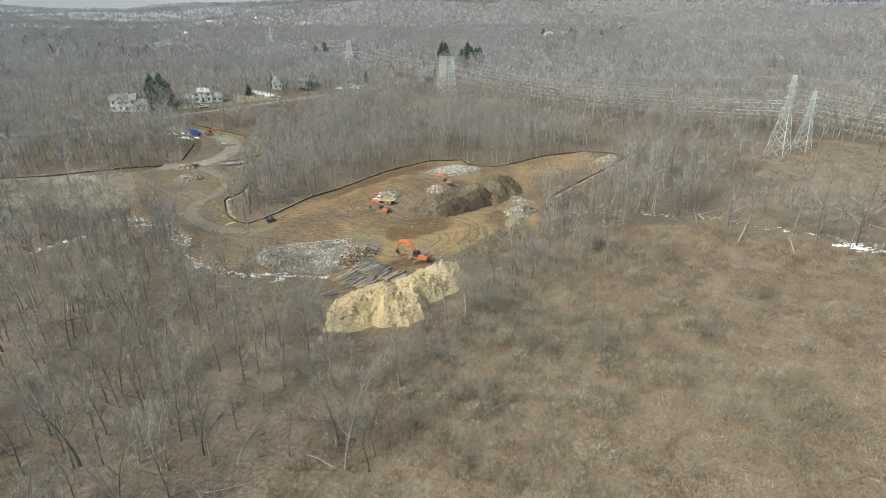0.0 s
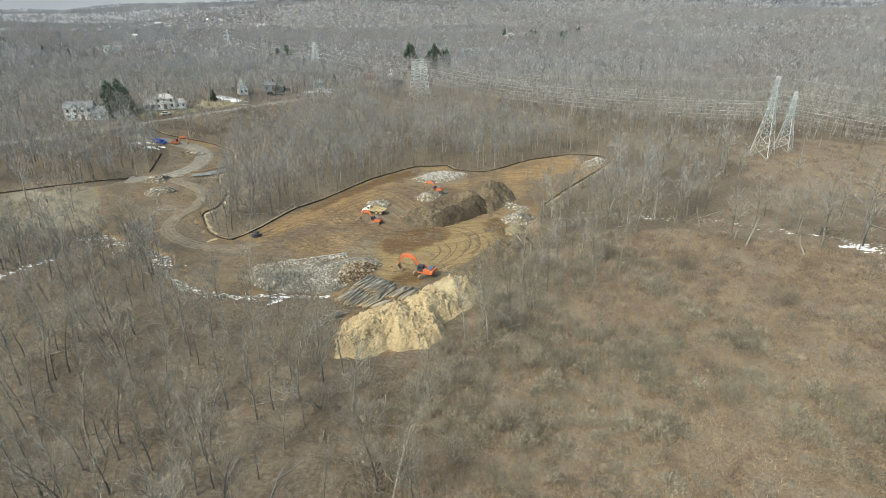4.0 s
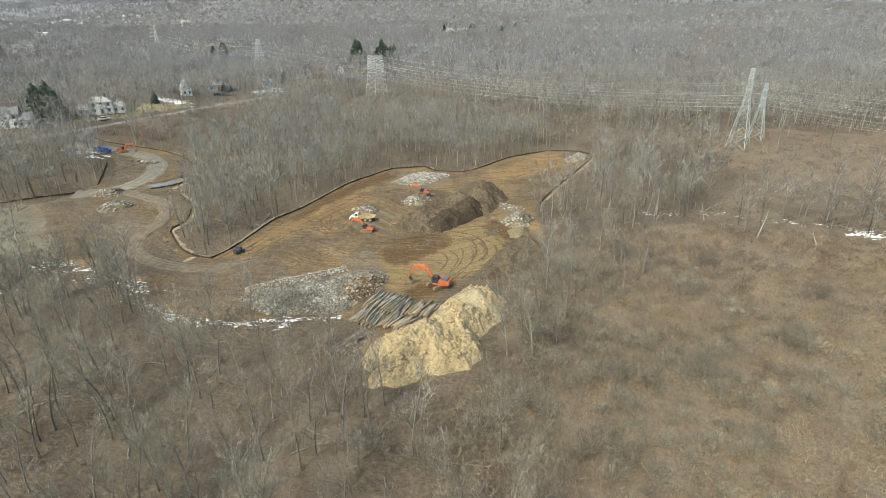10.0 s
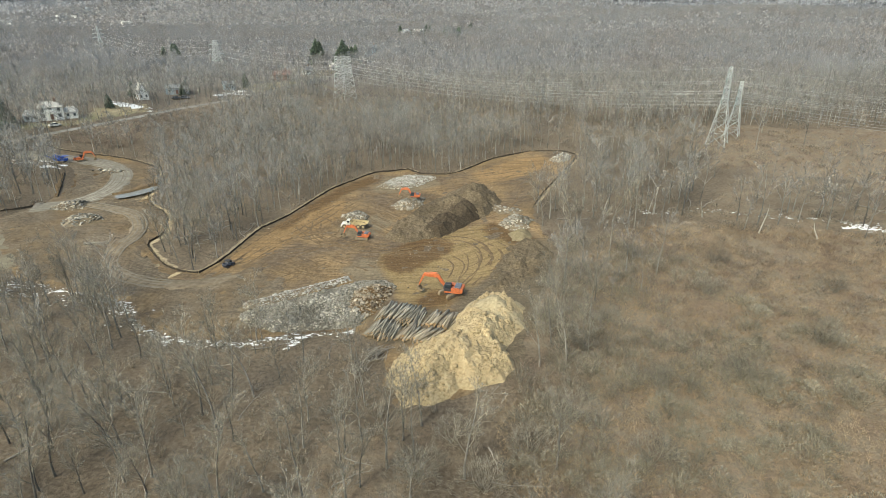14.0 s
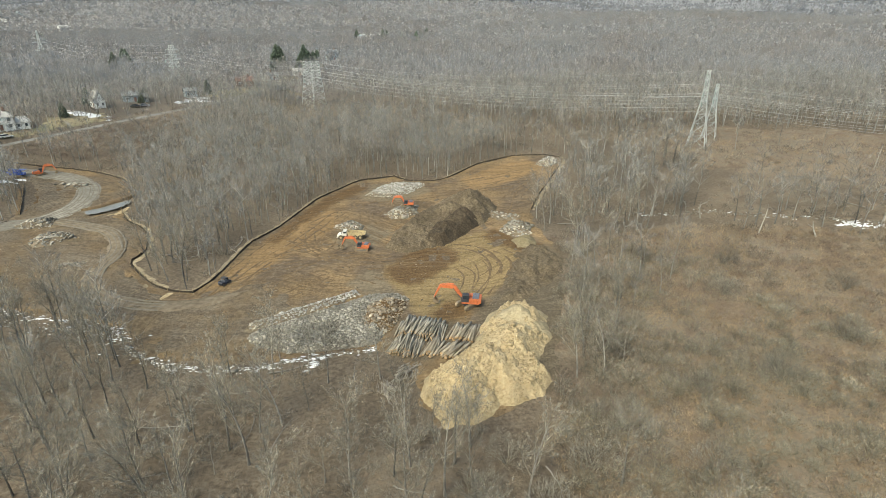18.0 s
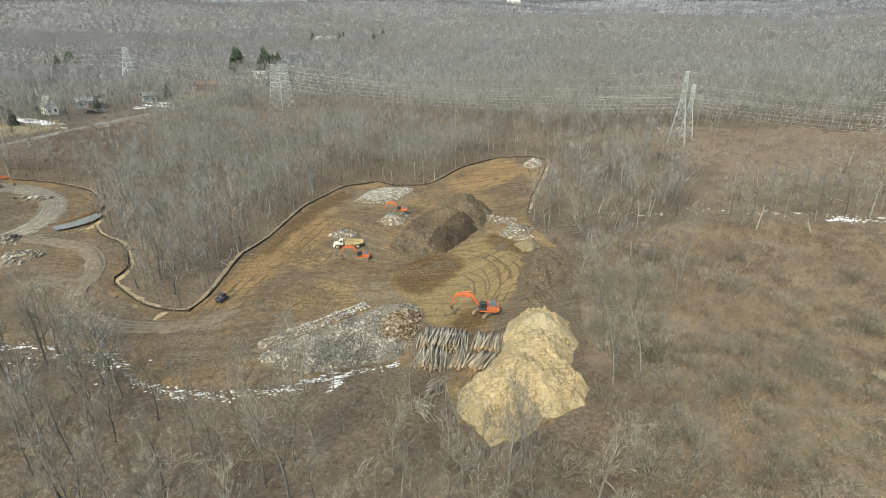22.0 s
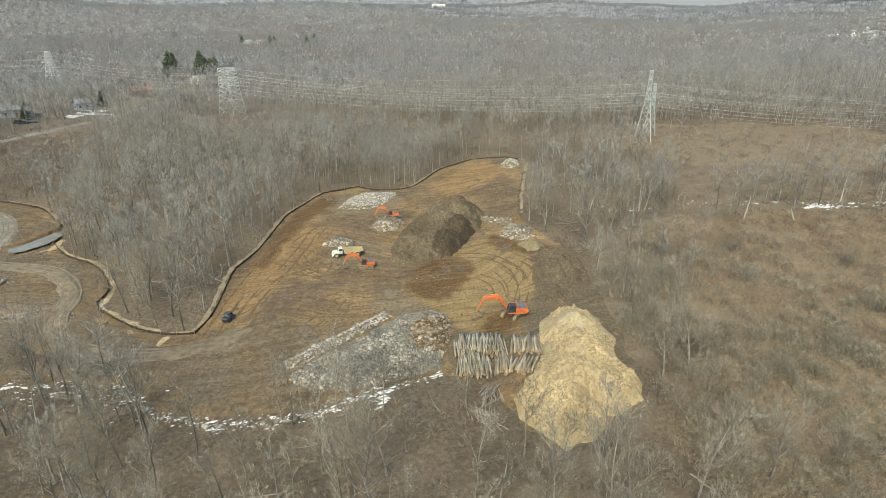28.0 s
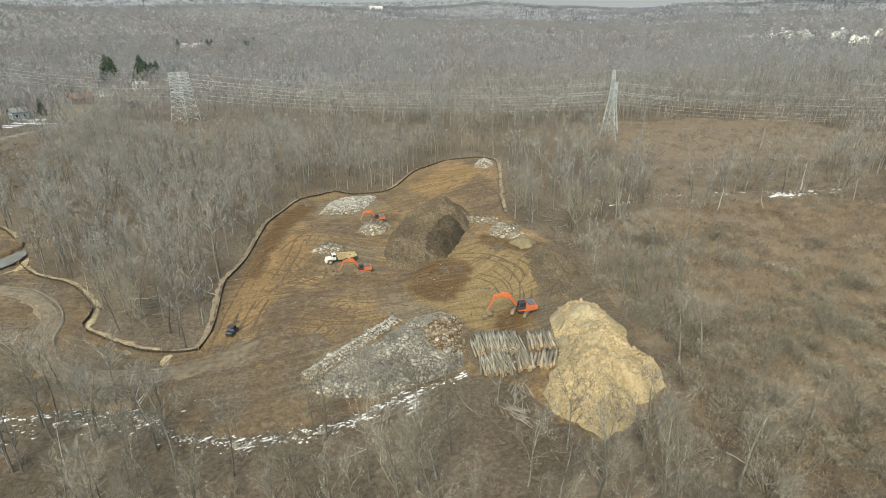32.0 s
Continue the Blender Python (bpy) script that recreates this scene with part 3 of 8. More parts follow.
def heap(name, poly, top, mat, label, category, steep=0.8, step=0.5, rough=0.5, seed=0, peaks=(), kind="", lumps=0.0, bow=1.0, crisp=False):
    """A tipped heap: rises from its rim at the angle of rest to its peaks, with lumps and runnels."""
    xs = np.arange(min(p[0] for p in poly) - 2, max(p[0] for p in poly) + 2, step)
    ys = np.arange(min(p[1] for p in poly) - 2, max(p[1] for p in poly) + 2, step)
    gx, gy = np.meshgrid(xs, ys)
    wx = gx + (fnoise(gx / 3, gy / 3, seed, 3) - 0.5) * 2.0
    wy = gy + (fnoise(gx / 3, gy / 3, seed + 9, 3) - 0.5) * 2.0
    d = edge_dist(poly, wx, wy) * np.where(inside(poly, wx, wy), 1, -1)
    h = np.minimum(np.maximum(d, -1) * steep, top)
    if peaks:
        hp = np.zeros(gx.shape)
        for px, py, pz, pr in peaks:
            hp = np.maximum(hp, pz - pz * (np.hypot(wx - px, wy - py) / pr) ** bow)
        h = np.minimum(np.maximum(d, -1) * steep, np.maximum(hp, np.minimum(h, top * 0.45)))
    k = np.clip(d / 1.5, 0, 1)
    h = h + rough * 1.1 * k * (fnoise(gx / 0.9, gy / 0.8, seed + 6, 3) - 0.5) + rough * k * (fnoise(gx / 2.2, gy / 2.2, seed + 3, 4) - 0.5) * 2 + rough * 0.6 * k * (np.abs(fnoise(gx / 4, gy / 4, seed + 4, 3) - 0.5) * 4 - 0.5)
    if lumps:
        h = h + lumps * k * (0.9 * clods(wx, wy, 2.6, seed) + 0.95 * clods(wx, wy, 1.2, seed + 1) + 0.6 * clods(gx, gy, 0.62, seed + 2) - 1.1) * (0.55 + 0.9 * fnoise(gx / 5, gy / 5, seed + 8, 2))
    z = height(gx, gy) + h
    i = np.arange(gx.size).reshape(gx.shape)
    f = np.stack([i[:-1, :-1], i[:-1, 1:], i[1:, 1:], i[1:, :-1]], -1).reshape(-1, 4)
    f = f[(d.ravel()[f] > -0.7).any(1)]
    used, inv = np.unique(f, return_inverse=True)
    v = np.stack([gx.ravel(), gy.ravel(), z.ravel()], -1)[used]
    return tagged(new(name, mesh_arrays(name, v, inv.reshape(f.shape), mat, not crisp)), label, category, kind=kind)


CHIP = [(-2.5, -34), (2, -29), (3.2, -25.4), (5.8, -20), (9.4, -17.6), (13.4, -18), (15.8, -22.4), (15.0, -29), (12.6, -34), (13.0, -41), (11, -44.2), (7.5, -45.6), (4.6, -45.4), (1.4, -48.8), (-3.7, -49.2), (-6.8, -44), (-6, -38)]
CHIP_TOP = [(1.0, -31), (3.2, -25.4), (5.8, -20), (9.4, -17.6), (13.4, -18), (15.8, -22.4), (15.2, -29), (12.0, -33), (6, -34)]
heap("wood_chip_mound", CHIP, 4.6, M_CHIPS, "large pale tan heap of fresh wood chips", "wood chips", 0.95, 0.17, 0.4, 2, lumps=0.72, bow=1.6, crisp=True, peaks=((9.8, -25.4, 1.0, 6.5), (8.0, -34, 4.6, 8.5), (3.0, -38.6, 4.6, 9.0), (0.5, -43, 4.0, 7.5)))
heap("wood_chip_mound", CHIP_TOP, 3.8, M_SIFTED, "smooth olive-tan cone of finer wood chips", "wood chips", 0.75, 0.2, 0.16, 22, lumps=0.22, bow=1.15, crisp=True, peaks=((10.2, -23.6, 3.7, 8.6), (8.5, -29.5, 3.2, 6.5)))
DIRT_A = [(-16, 13), (-15, 20), (-10.5, 32), (-2, 44), (6, 48.5), (12, 46), (14.2, 38), (11, 29), (6.0, 23.5), (1.4, 18.5), (-5, 12), (-11, 10)]
heap("topsoil_mound", DIRT_A, 3.6, M_TOPSOIL, "olive-brown stockpile of stripped stony topsoil", "soil heap", 0.8, 0.26, 0.6, 5, lumps=0.62, crisp=True, peaks=((6.0, 38, 6.2, 11.5), (0.5, 31, 4.6, 11), (-8, 20, 2.6, 11)))
heap("topsoil_mound", [(-7.5, 15), (-5.5, 22), (-2, 28.5), (3, 33.5), (8, 31.5), (8.5, 27), (4, 19.8), (-2, 13)], 5.0, M_TOPDARK, "dark damp face of freshly tipped topsoil", "soil heap", 1.15, 0.26, 0.4, 25, lumps=0.45, crisp=True, peaks=((3.0, 28.5, 4.9, 11), (-1.6, 21.5, 3.5, 9)))
heap("topsoil_mound", [(8, -15), (9, -8), (12, -1), (14, 6), (18, 11), (22, 9), (24, 2), (22, -6), (17, -12), (12, -17)], 1.3, M_TOPSOIL, "low bank of dark stony soil at the clearing edge", "soil heap", 0.3, 0.3, 0.6, 15, lumps=0.5, crisp=True)
heap("topsoil_mound", [(12.6, -8.6), (12.4, -2), (15.5, 3), (19.5, 2.4), (20.5, -2), (17, -9)], 1.7, M_TOPSOIL, "lumpy bank of stony soil beside the dug ground", "soil heap", 0.8, 0.25, 0.5, 27, lumps=0.7, crisp=True)
heap("topsoil_mound", [(15.0, 10.5), (14.6, 14), (17.5, 16.4), (20.6, 14.5), (20.5, 10.5), (17.5, 8.6)], 1.5, M_FIELDSOIL, "small smooth heap of olive soil below the boulders", "soil heap", 0.7, 0.3, 0.2, 28, lumps=0.15)


# ---- trees ----
class Acc:
    def __init__(self):
        self.v, self.f = [], []

    def tube(self, p0, p1, r0, r1, n=3):
        d = p1 - p0
        a = d.orthogonal().normalized()
        b = d.normalized().cross(a)
        k = len(self.v)
        for p, r in ((p0, r0), (p1, r1)):
            for i in range(n):
                t = 2 * math.pi * i / n
                self.v.append(p + (a * math.cos(t) + b * math.sin(t)) * r)
        for i in range(n):
            j = (i + 1) % n
            self.f += [(k + i, k + j, k + n + j), (k + i, k + n + j, k + n + i)]

    def sliver(self, p0, p1, w, R):
        d = p1 - p0
        s = d.cross(Vector((R.uniform(-1, 1), R.uniform(-1, 1), R.uniform(-1, 1)))).normalized() * w
        k = len(self.v)
        self.v += [p0 - s, p0 + s, p1]
        self.f.append((k, k + 1, k + 2))

    def fan(self, p0, p1, w, R):
        d = p1 - p0
        s = d.cross(Vector((R.uniform(-1, 1), R.uniform(-1, 1), R.uniform(-1, 1)))).normalized() * w
        k = len(self.v)
        self.v += [p0, p1 + s, p1 - s]
        self.f.append((k, k + 1, k + 2))

    def mesh(self, name, mat):
        return mesh_arrays(name, np.array([tuple(q) for q in self.v]), np.array(self.f), mat)

    def arrays(self):
        return np.array([tuple(q) for q in self.v]), np.array(self.f)


def turned(d, angle, R):
    a = d.orthogonal().normalized()
    a.rotate(Matrix.Rotation(R.uniform(0, 2 * math.pi), 3, d))
    v = d.copy()
    v.rotate(Matrix.Rotation(angle, 3, a))
    return v


def bare_tree(seed, h, r, limbs=11, subs=4, twigs=6, fork=0.3, lean=0.06, tw=0.022, sides=5, spread=0.7):
    """Trunk and crown of a leafless tree, of height h, standing at the origin."""
    R = random.Random(seed)
    stem, crown, spray = Acc(), Acc(), Acc()
    p, d = Vector((0, 0, -0.4)), Vector((R.uniform(-lean, lean), R.uniform(-lean, lean), 1)).normalized()
    pts, n = [(p.copy(), r)], 6
    for i in range(n):
        q = p + d * (h * 0.88 / n)
        r1 = r * (1 - 0.85 * (i + 1) / n)
        stem.tube(p, q, r * (1 - 0.85 * i / n) * (1.25 if i == 0 else 1), r1, sides)
        p, d = q, (d + Vector((R.uniform(-1, 1), R.uniform(-1, 1), 0.25)) * 0.11).normalized()
        pts.append((p.copy(), r1))

    def shoots(p, d, L, count, q=None):
        for _ in range(count):
            e = turned(d, R.uniform(0.25, 0.85), R)
            e = (e + Vector((0, 0, 0.3))).normalized()
            s = p if q is None else p.lerp(q, R.random())
            far_end = s + e * L * R.uniform(0.5, 1.25)
            if R.random() < 0.3:
                crown.sliver(s, far_end, tw, R)
            else:
                spray.fan(s, far_end, R.uniform(0.035, 0.085), R)

    def branch(p, d, L, r, depth):
        m = 3 if depth else 2
        for i in range(m):
            q = p + d * (L / m)
            crown.tube(p, q, r * (1 - 0.8 * i / m), r * (1 - 0.8 * (i + 1) / m), 3)
            p, d = q, (d + Vector((R.uniform(-1, 1), R.uniform(-1, 1), R.uniform(-0.3, 0.7))) * 0.34).normalized()
            if depth:
                for _ in range(2 if i else subs - 3):
                    branch(q, turned(d, R.uniform(0.35, 0.8), R), L * R.uniform(0.4, 0.62), r * 0.42, depth - 1)
            shoots(q, d, L * 0.34, twigs // m, q - d * (L / m))
        shoots(p - d * L * 0.35, d, L * 0.38, twigs * 2 // 3, p)

    for i in range(limbs):
        u = fork + (1 - fork) * (i + R.random()) / limbs
        k = min(int(u * n), n - 1)
        (a, ra), (b, rb) = pts[k], pts[k + 1]
        w = u * n - k
        q, rr = a.lerp(b, w), ra + (rb - ra) * w
        e = turned((b - a).normalized(), spread * R.uniform(0.75, 1.3) * (1.15 - 0.55 * u), R)
        branch(q, e, h * R.uniform(0.2, 0.34) * (1.25 - 0.6 * u), max(rr * 0.55, 0.02), 1)
    shoots(pts[-1][0], d, h * 0.12, twigs)
    return stem, crown, spray


def joined(templates, places, mat, name, label, category, jitter=0.25, sprays=None, firm=0):
    """Many plants of a few forms as one mesh. Places: x, y, z, scale. Of each form the first faces, firm in number, are of mat, the rest of sprays."""
    vs, fs, ms, k = [], [], [], 0
    which = rng.integers(0, len(templates), len(places))
    for ti, (tv, tf) in enumerate(templates):
        pl = places[which == ti]
        if not len(pl):
            continue
        a = rng.uniform(0, 2 * math.pi, len(pl))
        c, s = np.cos(a)[:, None], np.sin(a)[:, None]
        sx = pl[:, 3:4] * rng.uniform(1 - jitter, 1 + jitter, (len(pl), 1))
        x = (tv[None, :, 0] * c - tv[None, :, 1] * s) * sx + pl[:, 0:1]
        y = (tv[None, :, 0] * s + tv[None, :, 1] * c) * sx + pl[:, 1:2]
        z = tv[None, :, 2] * pl[:, 3:4] + pl[:, 2:3]
        vs.append(np.stack([x, y, z], -1).reshape(-1, 3))
        fs.append((tf[None] + (np.arange(len(pl)) * len(tv))[:, None, None] + k).reshape(-1, 3))
        ms.append(np.tile(np.arange(len(tf)) >= firm, len(pl)))
        k += len(pl) * len(tv)
    me = mesh_arrays(name, np.concatenate(vs), np.concatenate(fs), mat)
    if sprays:
        me.materials.append(sprays)
        me.polygons.foreach_set("material_index", np.concatenate(ms).astype(np.int32))
    return tagged(new(name, me), label, category, kind="stuff")


def spots(x0, x1, y0, y1, step, seed=0):
    """A loose grid of places, each jittered."""
    g = np.random.default_rng(seed)
    a, b = np.meshgrid(np.arange(x0, x1, step), np.arange(y0, y1, step))
    return (a + g.uniform(-0.5, 0.5, a.shape) * step).ravel(), (b + g.uniform(-0.5, 0.5, b.shape) * step).ravel(), g.random(a.size)


HEDGE = [(24, 32), (34.7, 28), (44.0, 26), (53.2, 22), (65.2, 20.5), (77.4, 14), (89.7, 8), (100.7, 1), (125, -10), (150, -22)]
ROAD = [(-260, -12), (-208, 14), (-178, 52), (-162, 82), (-151, 104), (-142.5, 123), (-135, 142), (-123, 168), (-114, 188), (-108, 210), (-99, 240), (-88, 275), (-75, 310)]
CORRIDOR = [(-175, 262), (-68, 204), (87, 76), (240, -30)]


FAR_HOUSES = [(-1180, 1092), (-1039, 952), (-612, 565), (-443, 356), (-965, 983), (-957, 1012), (-920, 1004), (-814, 1011), (-800, 1030), (-831, 1127), (-783, 1077), (-597, 871), (-650, 1060), (-90, 676), (-78, 738)]


ROUGH = [(-156, -2), (-142, -14), (-127, -24), (-112, -19), (-104, -10), (-95, -8), (-90, 2), (-97, 7), (-95, 13), (-102, 16), (-106, 21), (-116, 19), (-131, 10)]


def wooded(x, y):
    """How thick the woods stand, 0 to 1."""
    w = np.ones(np.shape(x))
    x0, y0 = x, y
    x, y = ragged(x, y)
    for poly, v in ((MEADOW, 0.0), (MEADOW_NORTH, 0.0), (LOTS, 0.8), (BRUSH, 0.03)):
        w = np.where(inside(poly, x, y), v, w)
    w = np.where((edge_dist(CORRIDOR, x, y, False) < 15) & (x > -80), 0.1, w)
    w = np.where(edge_dist(HEDGE, x, y, False) < 8, 0.5, w)
    w = np.where((x > 0) & (x < 24) & (y < -18), 0.12, w)
    w = np.where((x > -75) & (x < 0) & (y < -30), 0.62, w)
    w = np.where((x > -130) & (x < -72) & (y > -48) & (y < 0), 0.45, w)
    w = np.where(inside(ROUGH, x, y), 0.16, w)
    w = np.where(np.hypot(x + 179, y - 71) < 9, 0.1, w)
    w = np.where((x > -19) & (x < 6) & (y < -30) & (y > -53), 0.16, w)
    w = np.where((x > 8) & (x < 42) & (y > -20) & (y < 24), 0.3, w)
    w = np.where(np.hypot((x - 830) / 130, (y - 540) / 150) < 1, 0.12, w)
    w = np.where(edge_dist(ROAD, x0, y0, False) < np.where(x0 < -160, 2.4, 3.6), 0.0, w)
    w = np.where(((x + 58) / 26) ** 2 + ((y - 172) / 30) ** 2 < 1, 0.05, w)
    w = np.where((x > 24) & (x < 78) & (y > 16) & (y < 96), np.minimum(w, 0.42), w)
    w = np.where((x > 60) & (x < 150) & (y > 14) & (y < 55), np.minimum(w, 0.12), w)
    x, y = x0, y0
    for hx_, hy_ in FAR_HOUSES:
        w = np.where(np.hypot(x - hx_, y - hy_ + 10) < 20, 0.0, w)
    pad = inside(PAD, x, y) | (edge_dist(PAD, x, y) < 1.0)
    return np.where(pad, 0, w)


def in_view(x, y):
    """The wedge of land that the flight looks over."""
    return (np.abs(np.arctan2(x, y + 150)) < radians(66)) & (y > -118)


MID_FIRM = 18 + 10 + 20


def mid_tree(seed):
    """A slender leafless tree: bent trunk, forking limbs, and a round crown of fine twig sprays."""
    R = random.Random(seed)
    a = Acc()
    h = R.uniform(11.5, 15.5)
    p, d = Vector((0, 0, -0.4)), Vector((R.uniform(-0.06, 0.06), R.uniform(-0.06, 0.06), 1))
    line = [p.copy()]
    for i in range(3):
        q = p + d * h * 0.82 / 3
        a.tube(p, q, 0.14 * (1 - 0.3 * i), 0.14 * (0.7 - 0.3 * i) + 0.01, 3)
        p, d = q, d + Vector((R.uniform(-0.13, 0.13), R.uniform(-0.13, 0.13), 0))
        line.append(p.copy())
    limbs = []
    for i in range(10):
        u = R.uniform(0.38, 0.97) * 2.99
        k = int(u)
        q = line[k].lerp(line[k + 1], u - k)
        t = R.uniform(0, 6.28)
        e = Vector((math.cos(t), math.sin(t), R.uniform(0.7, 1.7))).normalized()
        L = h * R.uniform(0.17, 0.27) * (1.3 - 0.2 * u)
        tip = q + e * L
        a.sliver(q, tip, 0.05, R)
        limbs.append((q, tip, e, L))
    for q, tip, e, L in limbs:
        for _ in range(2):
            s = q.lerp(tip, R.uniform(0.3, 0.9))
            w = (e + Vector((R.uniform(-1, 1), R.uniform(-1, 1), R.uniform(0, 1))) * 0.7).normalized()
            a.sliver(s, s + w * L * R.uniform(0.4, 0.75), 0.03, R)
    for i in range(72):
        q, tip, e, L = limbs[i % 10]
        s = q.lerp(tip, R.uniform(0.3, 1.05))
        w = (e + Vector((R.uniform(-1, 1), R.uniform(-1, 1), R.uniform(-0.2, 0.9))) * 0.9).normalized()
        a.fan(s, s + w * R.uniform(0.9, 2.0), R.uniform(0.12, 0.24), R)
    return a.arrays()


tmpl_mid = [mid_tree(100 + k) for k in range(10)]


def far_tree(seed, sprays=18, w=0.95):
    """A tree of the distance: a stem and a dome of sprays."""
    R = random.Random(seed)
    a = Acc()
    h = R.uniform(10.5, 14)
    a.sliver(Vector((0, 0, -0.5)), Vector((R.uniform(-0.5, 0.5), 0, h * 0.9)), 0.12, R)
    a.sliver(Vector((0.3, 0.3, h * 0.35)), Vector((R.uniform(-2.5, 2.5), R.uniform(-2.5, 2.5), h * 0.85)), 0.09, R)
    for i in range(sprays):
        t, u = R.uniform(0, 6.28), R.random() ** 0.5
        top = h * (0.66 + 0.3 * math.sqrt(max(0, 1 - u * u)))
        z = top - h * 0.42 * R.random() ** 1.3
        q = 3.5 * u
        p1 = Vector((q * math.cos(t), q * math.sin(t), z))
        a.fan(p1 * 1.0 - Vector((0.9 * math.cos(t) * u, 0.9 * math.sin(t) * u, R.uniform(1.8, 3.4))), p1, w * R.uniform(0.7, 1.4), R)
    return a.arrays()


tmpl_far = [far_tree(300 + k) for k in range(8)]
EYE = (0, -105)

ax, ay, ar = spots(-300, 300, -118, 235, 4.0, 1)
w = wooded(ax, ay)
reach = np.hypot(ax - EYE[0], ay - EYE[1])
ok = (ar < w * np.where(reach > 250, 0.8, 1)) & in_view(ax, ay) & (reach < 335)
ax, ay = ax[ok], ay[ok]
NEAR = (np.hypot(ax + 10, ay + 75) < 62) | ((np.abs(ax - 40) < 45) & (np.abs(ay - 25) < 22)) | ((np.abs(ax + 72) < 14) & (np.abs(ay - 12) < 22))
near_x, near_y = ax[NEAR], ay[NEAR]
mid = np.stack([ax[~NEAR], ay[~NEAR], height(ax[~NEAR], ay[~NEAR]), 0.6 + 0.62 * rng.random((~NEAR).sum()) ** 0.8], -1)
joined(tmpl_mid, mid, M_WOODS, "bare_woods", "leafless grey-brown woods of slender trees", "woods", sprays=M_SPRAY, firm=MID_FIRM)
fx, fy, fr = spots(-900, 900, 40, 1000, 7.0, 2)
r = np.hypot(fx - EYE[0], fy - EYE[1])
ok = (r > 333) & (r < 900) & in_view(fx, fy) & (fr < wooded(fx, fy) * np.clip(1.2 - r / 1500, 0.4, 1))
fx, fy = fx[ok], fy[ok]
far = np.stack([fx, fy, height(fx, fy), rng.uniform(0.8, 1.2, len(fx))], -1)
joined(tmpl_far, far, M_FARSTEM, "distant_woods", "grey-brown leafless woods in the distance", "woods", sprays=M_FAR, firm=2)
nx_, ny_, nr = spots(-1500, 1600, 200, 1600, 10.5, 3)
r = np.hypot(nx_ - EYE[0], ny_ - EYE[1])
ok = (r > 890) & (r < 1600) & in_view(nx_, ny_) & (nr < 0.85 * (wooded(nx_, ny_) > 0))
back = np.stack([nx_[ok], ny_[ok], height(nx_[ok], ny_[ok]), rng.uniform(0.9, 1.4, ok.sum())], -1)
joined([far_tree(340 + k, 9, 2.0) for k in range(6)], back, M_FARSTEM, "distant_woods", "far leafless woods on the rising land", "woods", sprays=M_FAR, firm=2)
hx, hy, hr = spots(-2900, 3100, 400, 3300, 34, 4)
r = np.hypot(hx - EYE[0], hy - EYE[1])
ok = (r > 1590) & (r < 3200) & in_view(hx, hy)
hx, hy = hx[ok], hy[ok]
hill = np.stack([hx, hy, height(hx, hy), rng.uniform(0.9, 1.3, len(hx))], -1)
tmpl_hill = []
for k in range(6):
    R, a = random.Random(400 + k), Acc()
    for i in range(16):
        t, u = R.uniform(0, 6.28), R.random() ** 0.5
        p = Vector((17 * u * math.cos(t), 17 * u * math.sin(t), R.uniform(5, 10)))
        a.fan(p - Vector((R.uniform(-3, 3), R.uniform(-3, 3), R.uniform(5, 8))), p, R.uniform(1.5, 3), R)
    tmpl_hill.append(a.arrays())
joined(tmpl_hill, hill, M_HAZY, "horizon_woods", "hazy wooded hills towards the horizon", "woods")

# near trees, each a thing
tree_forms = []
for k in range(7):
    h = (13, 15, 11, 14, 16, 12, 9)[k]
    tree_forms.append((bare_tree(20 + k, h, 0.010 * h + 0.02, limbs=10 + k % 3, subs=4, twigs=10, fork=0.25, tw=0.014, spread=0.62 + 0.05 * (k % 3)), h))
YARD = []
for tv, tf in tmpl_mid[:5]:
    YARD.append((mesh_arrays("trunk", tv[:18], tf[:18], M_BARK), mesh_arrays("crown", tv, tf[18:], M_WOODS)))
    YARD[-1][1].materials.append(M_SPRAY)
    YARD[-1][1].polygons.foreach_set("material_index", (np.arange(len(tf) - 18) >= MID_FIRM - 18).astype(np.int32))
tree_meshes = []
for (st, cr, sp), h in tree_forms:
    v, f = cr.arrays()
    v2, f2 = sp.arrays()
    me = mesh_arrays("crown", np.r_[v, v2], np.r_[f, f2 + len(v)], M_TWIG)
    me.materials.append(M_NEARSPRAY)
    me.polygons.foreach_set("material_index", (np.arange(len(f) + len(f2)) >= len(f)).astype(np.int32))
    tree_meshes.append((st.mesh("trunk", M_BARK), me))
T = random.Random(5)
order = sorted(range(len(near_x)), key=lambda i: math.hypot(near_x[i] + 5, near_y[i] + 95))
firsts = {}
for i in order[:235]:
    k = T.randrange(7)
    m = pose(near_x[i], near_y[i], hz(near_x[i], near_y[i]), T.uniform(-4, 4), T.uniform(-4, 4), T.uniform(0, 360)) @ Matrix.Scale(T.uniform(0.75, 1.12), 4)
    tree = new("bare_tree")
    tree.matrix_basis = m
    part("trunk", tree_meshes[k][0], tree)
    part("crown", tree_meshes[k][1], tree)
    tagged(tree, "leafless grey deciduous tree with a thin twiggy crown", "tree", "bare trees of the woods")
rest = order[235:]
if rest:
    pl = np.stack([near_x[rest], near_y[rest], height(near_x[rest], near_y[rest]), rng.uniform(0.85, 1.2, len(rest))], -1)
    joined(tmpl_mid, pl, M_WOODS, "bare_woods", "leafless trees along the hedgerow and woodland edge", "woods", sprays=M_SPRAY, firm=MID_FIRM)

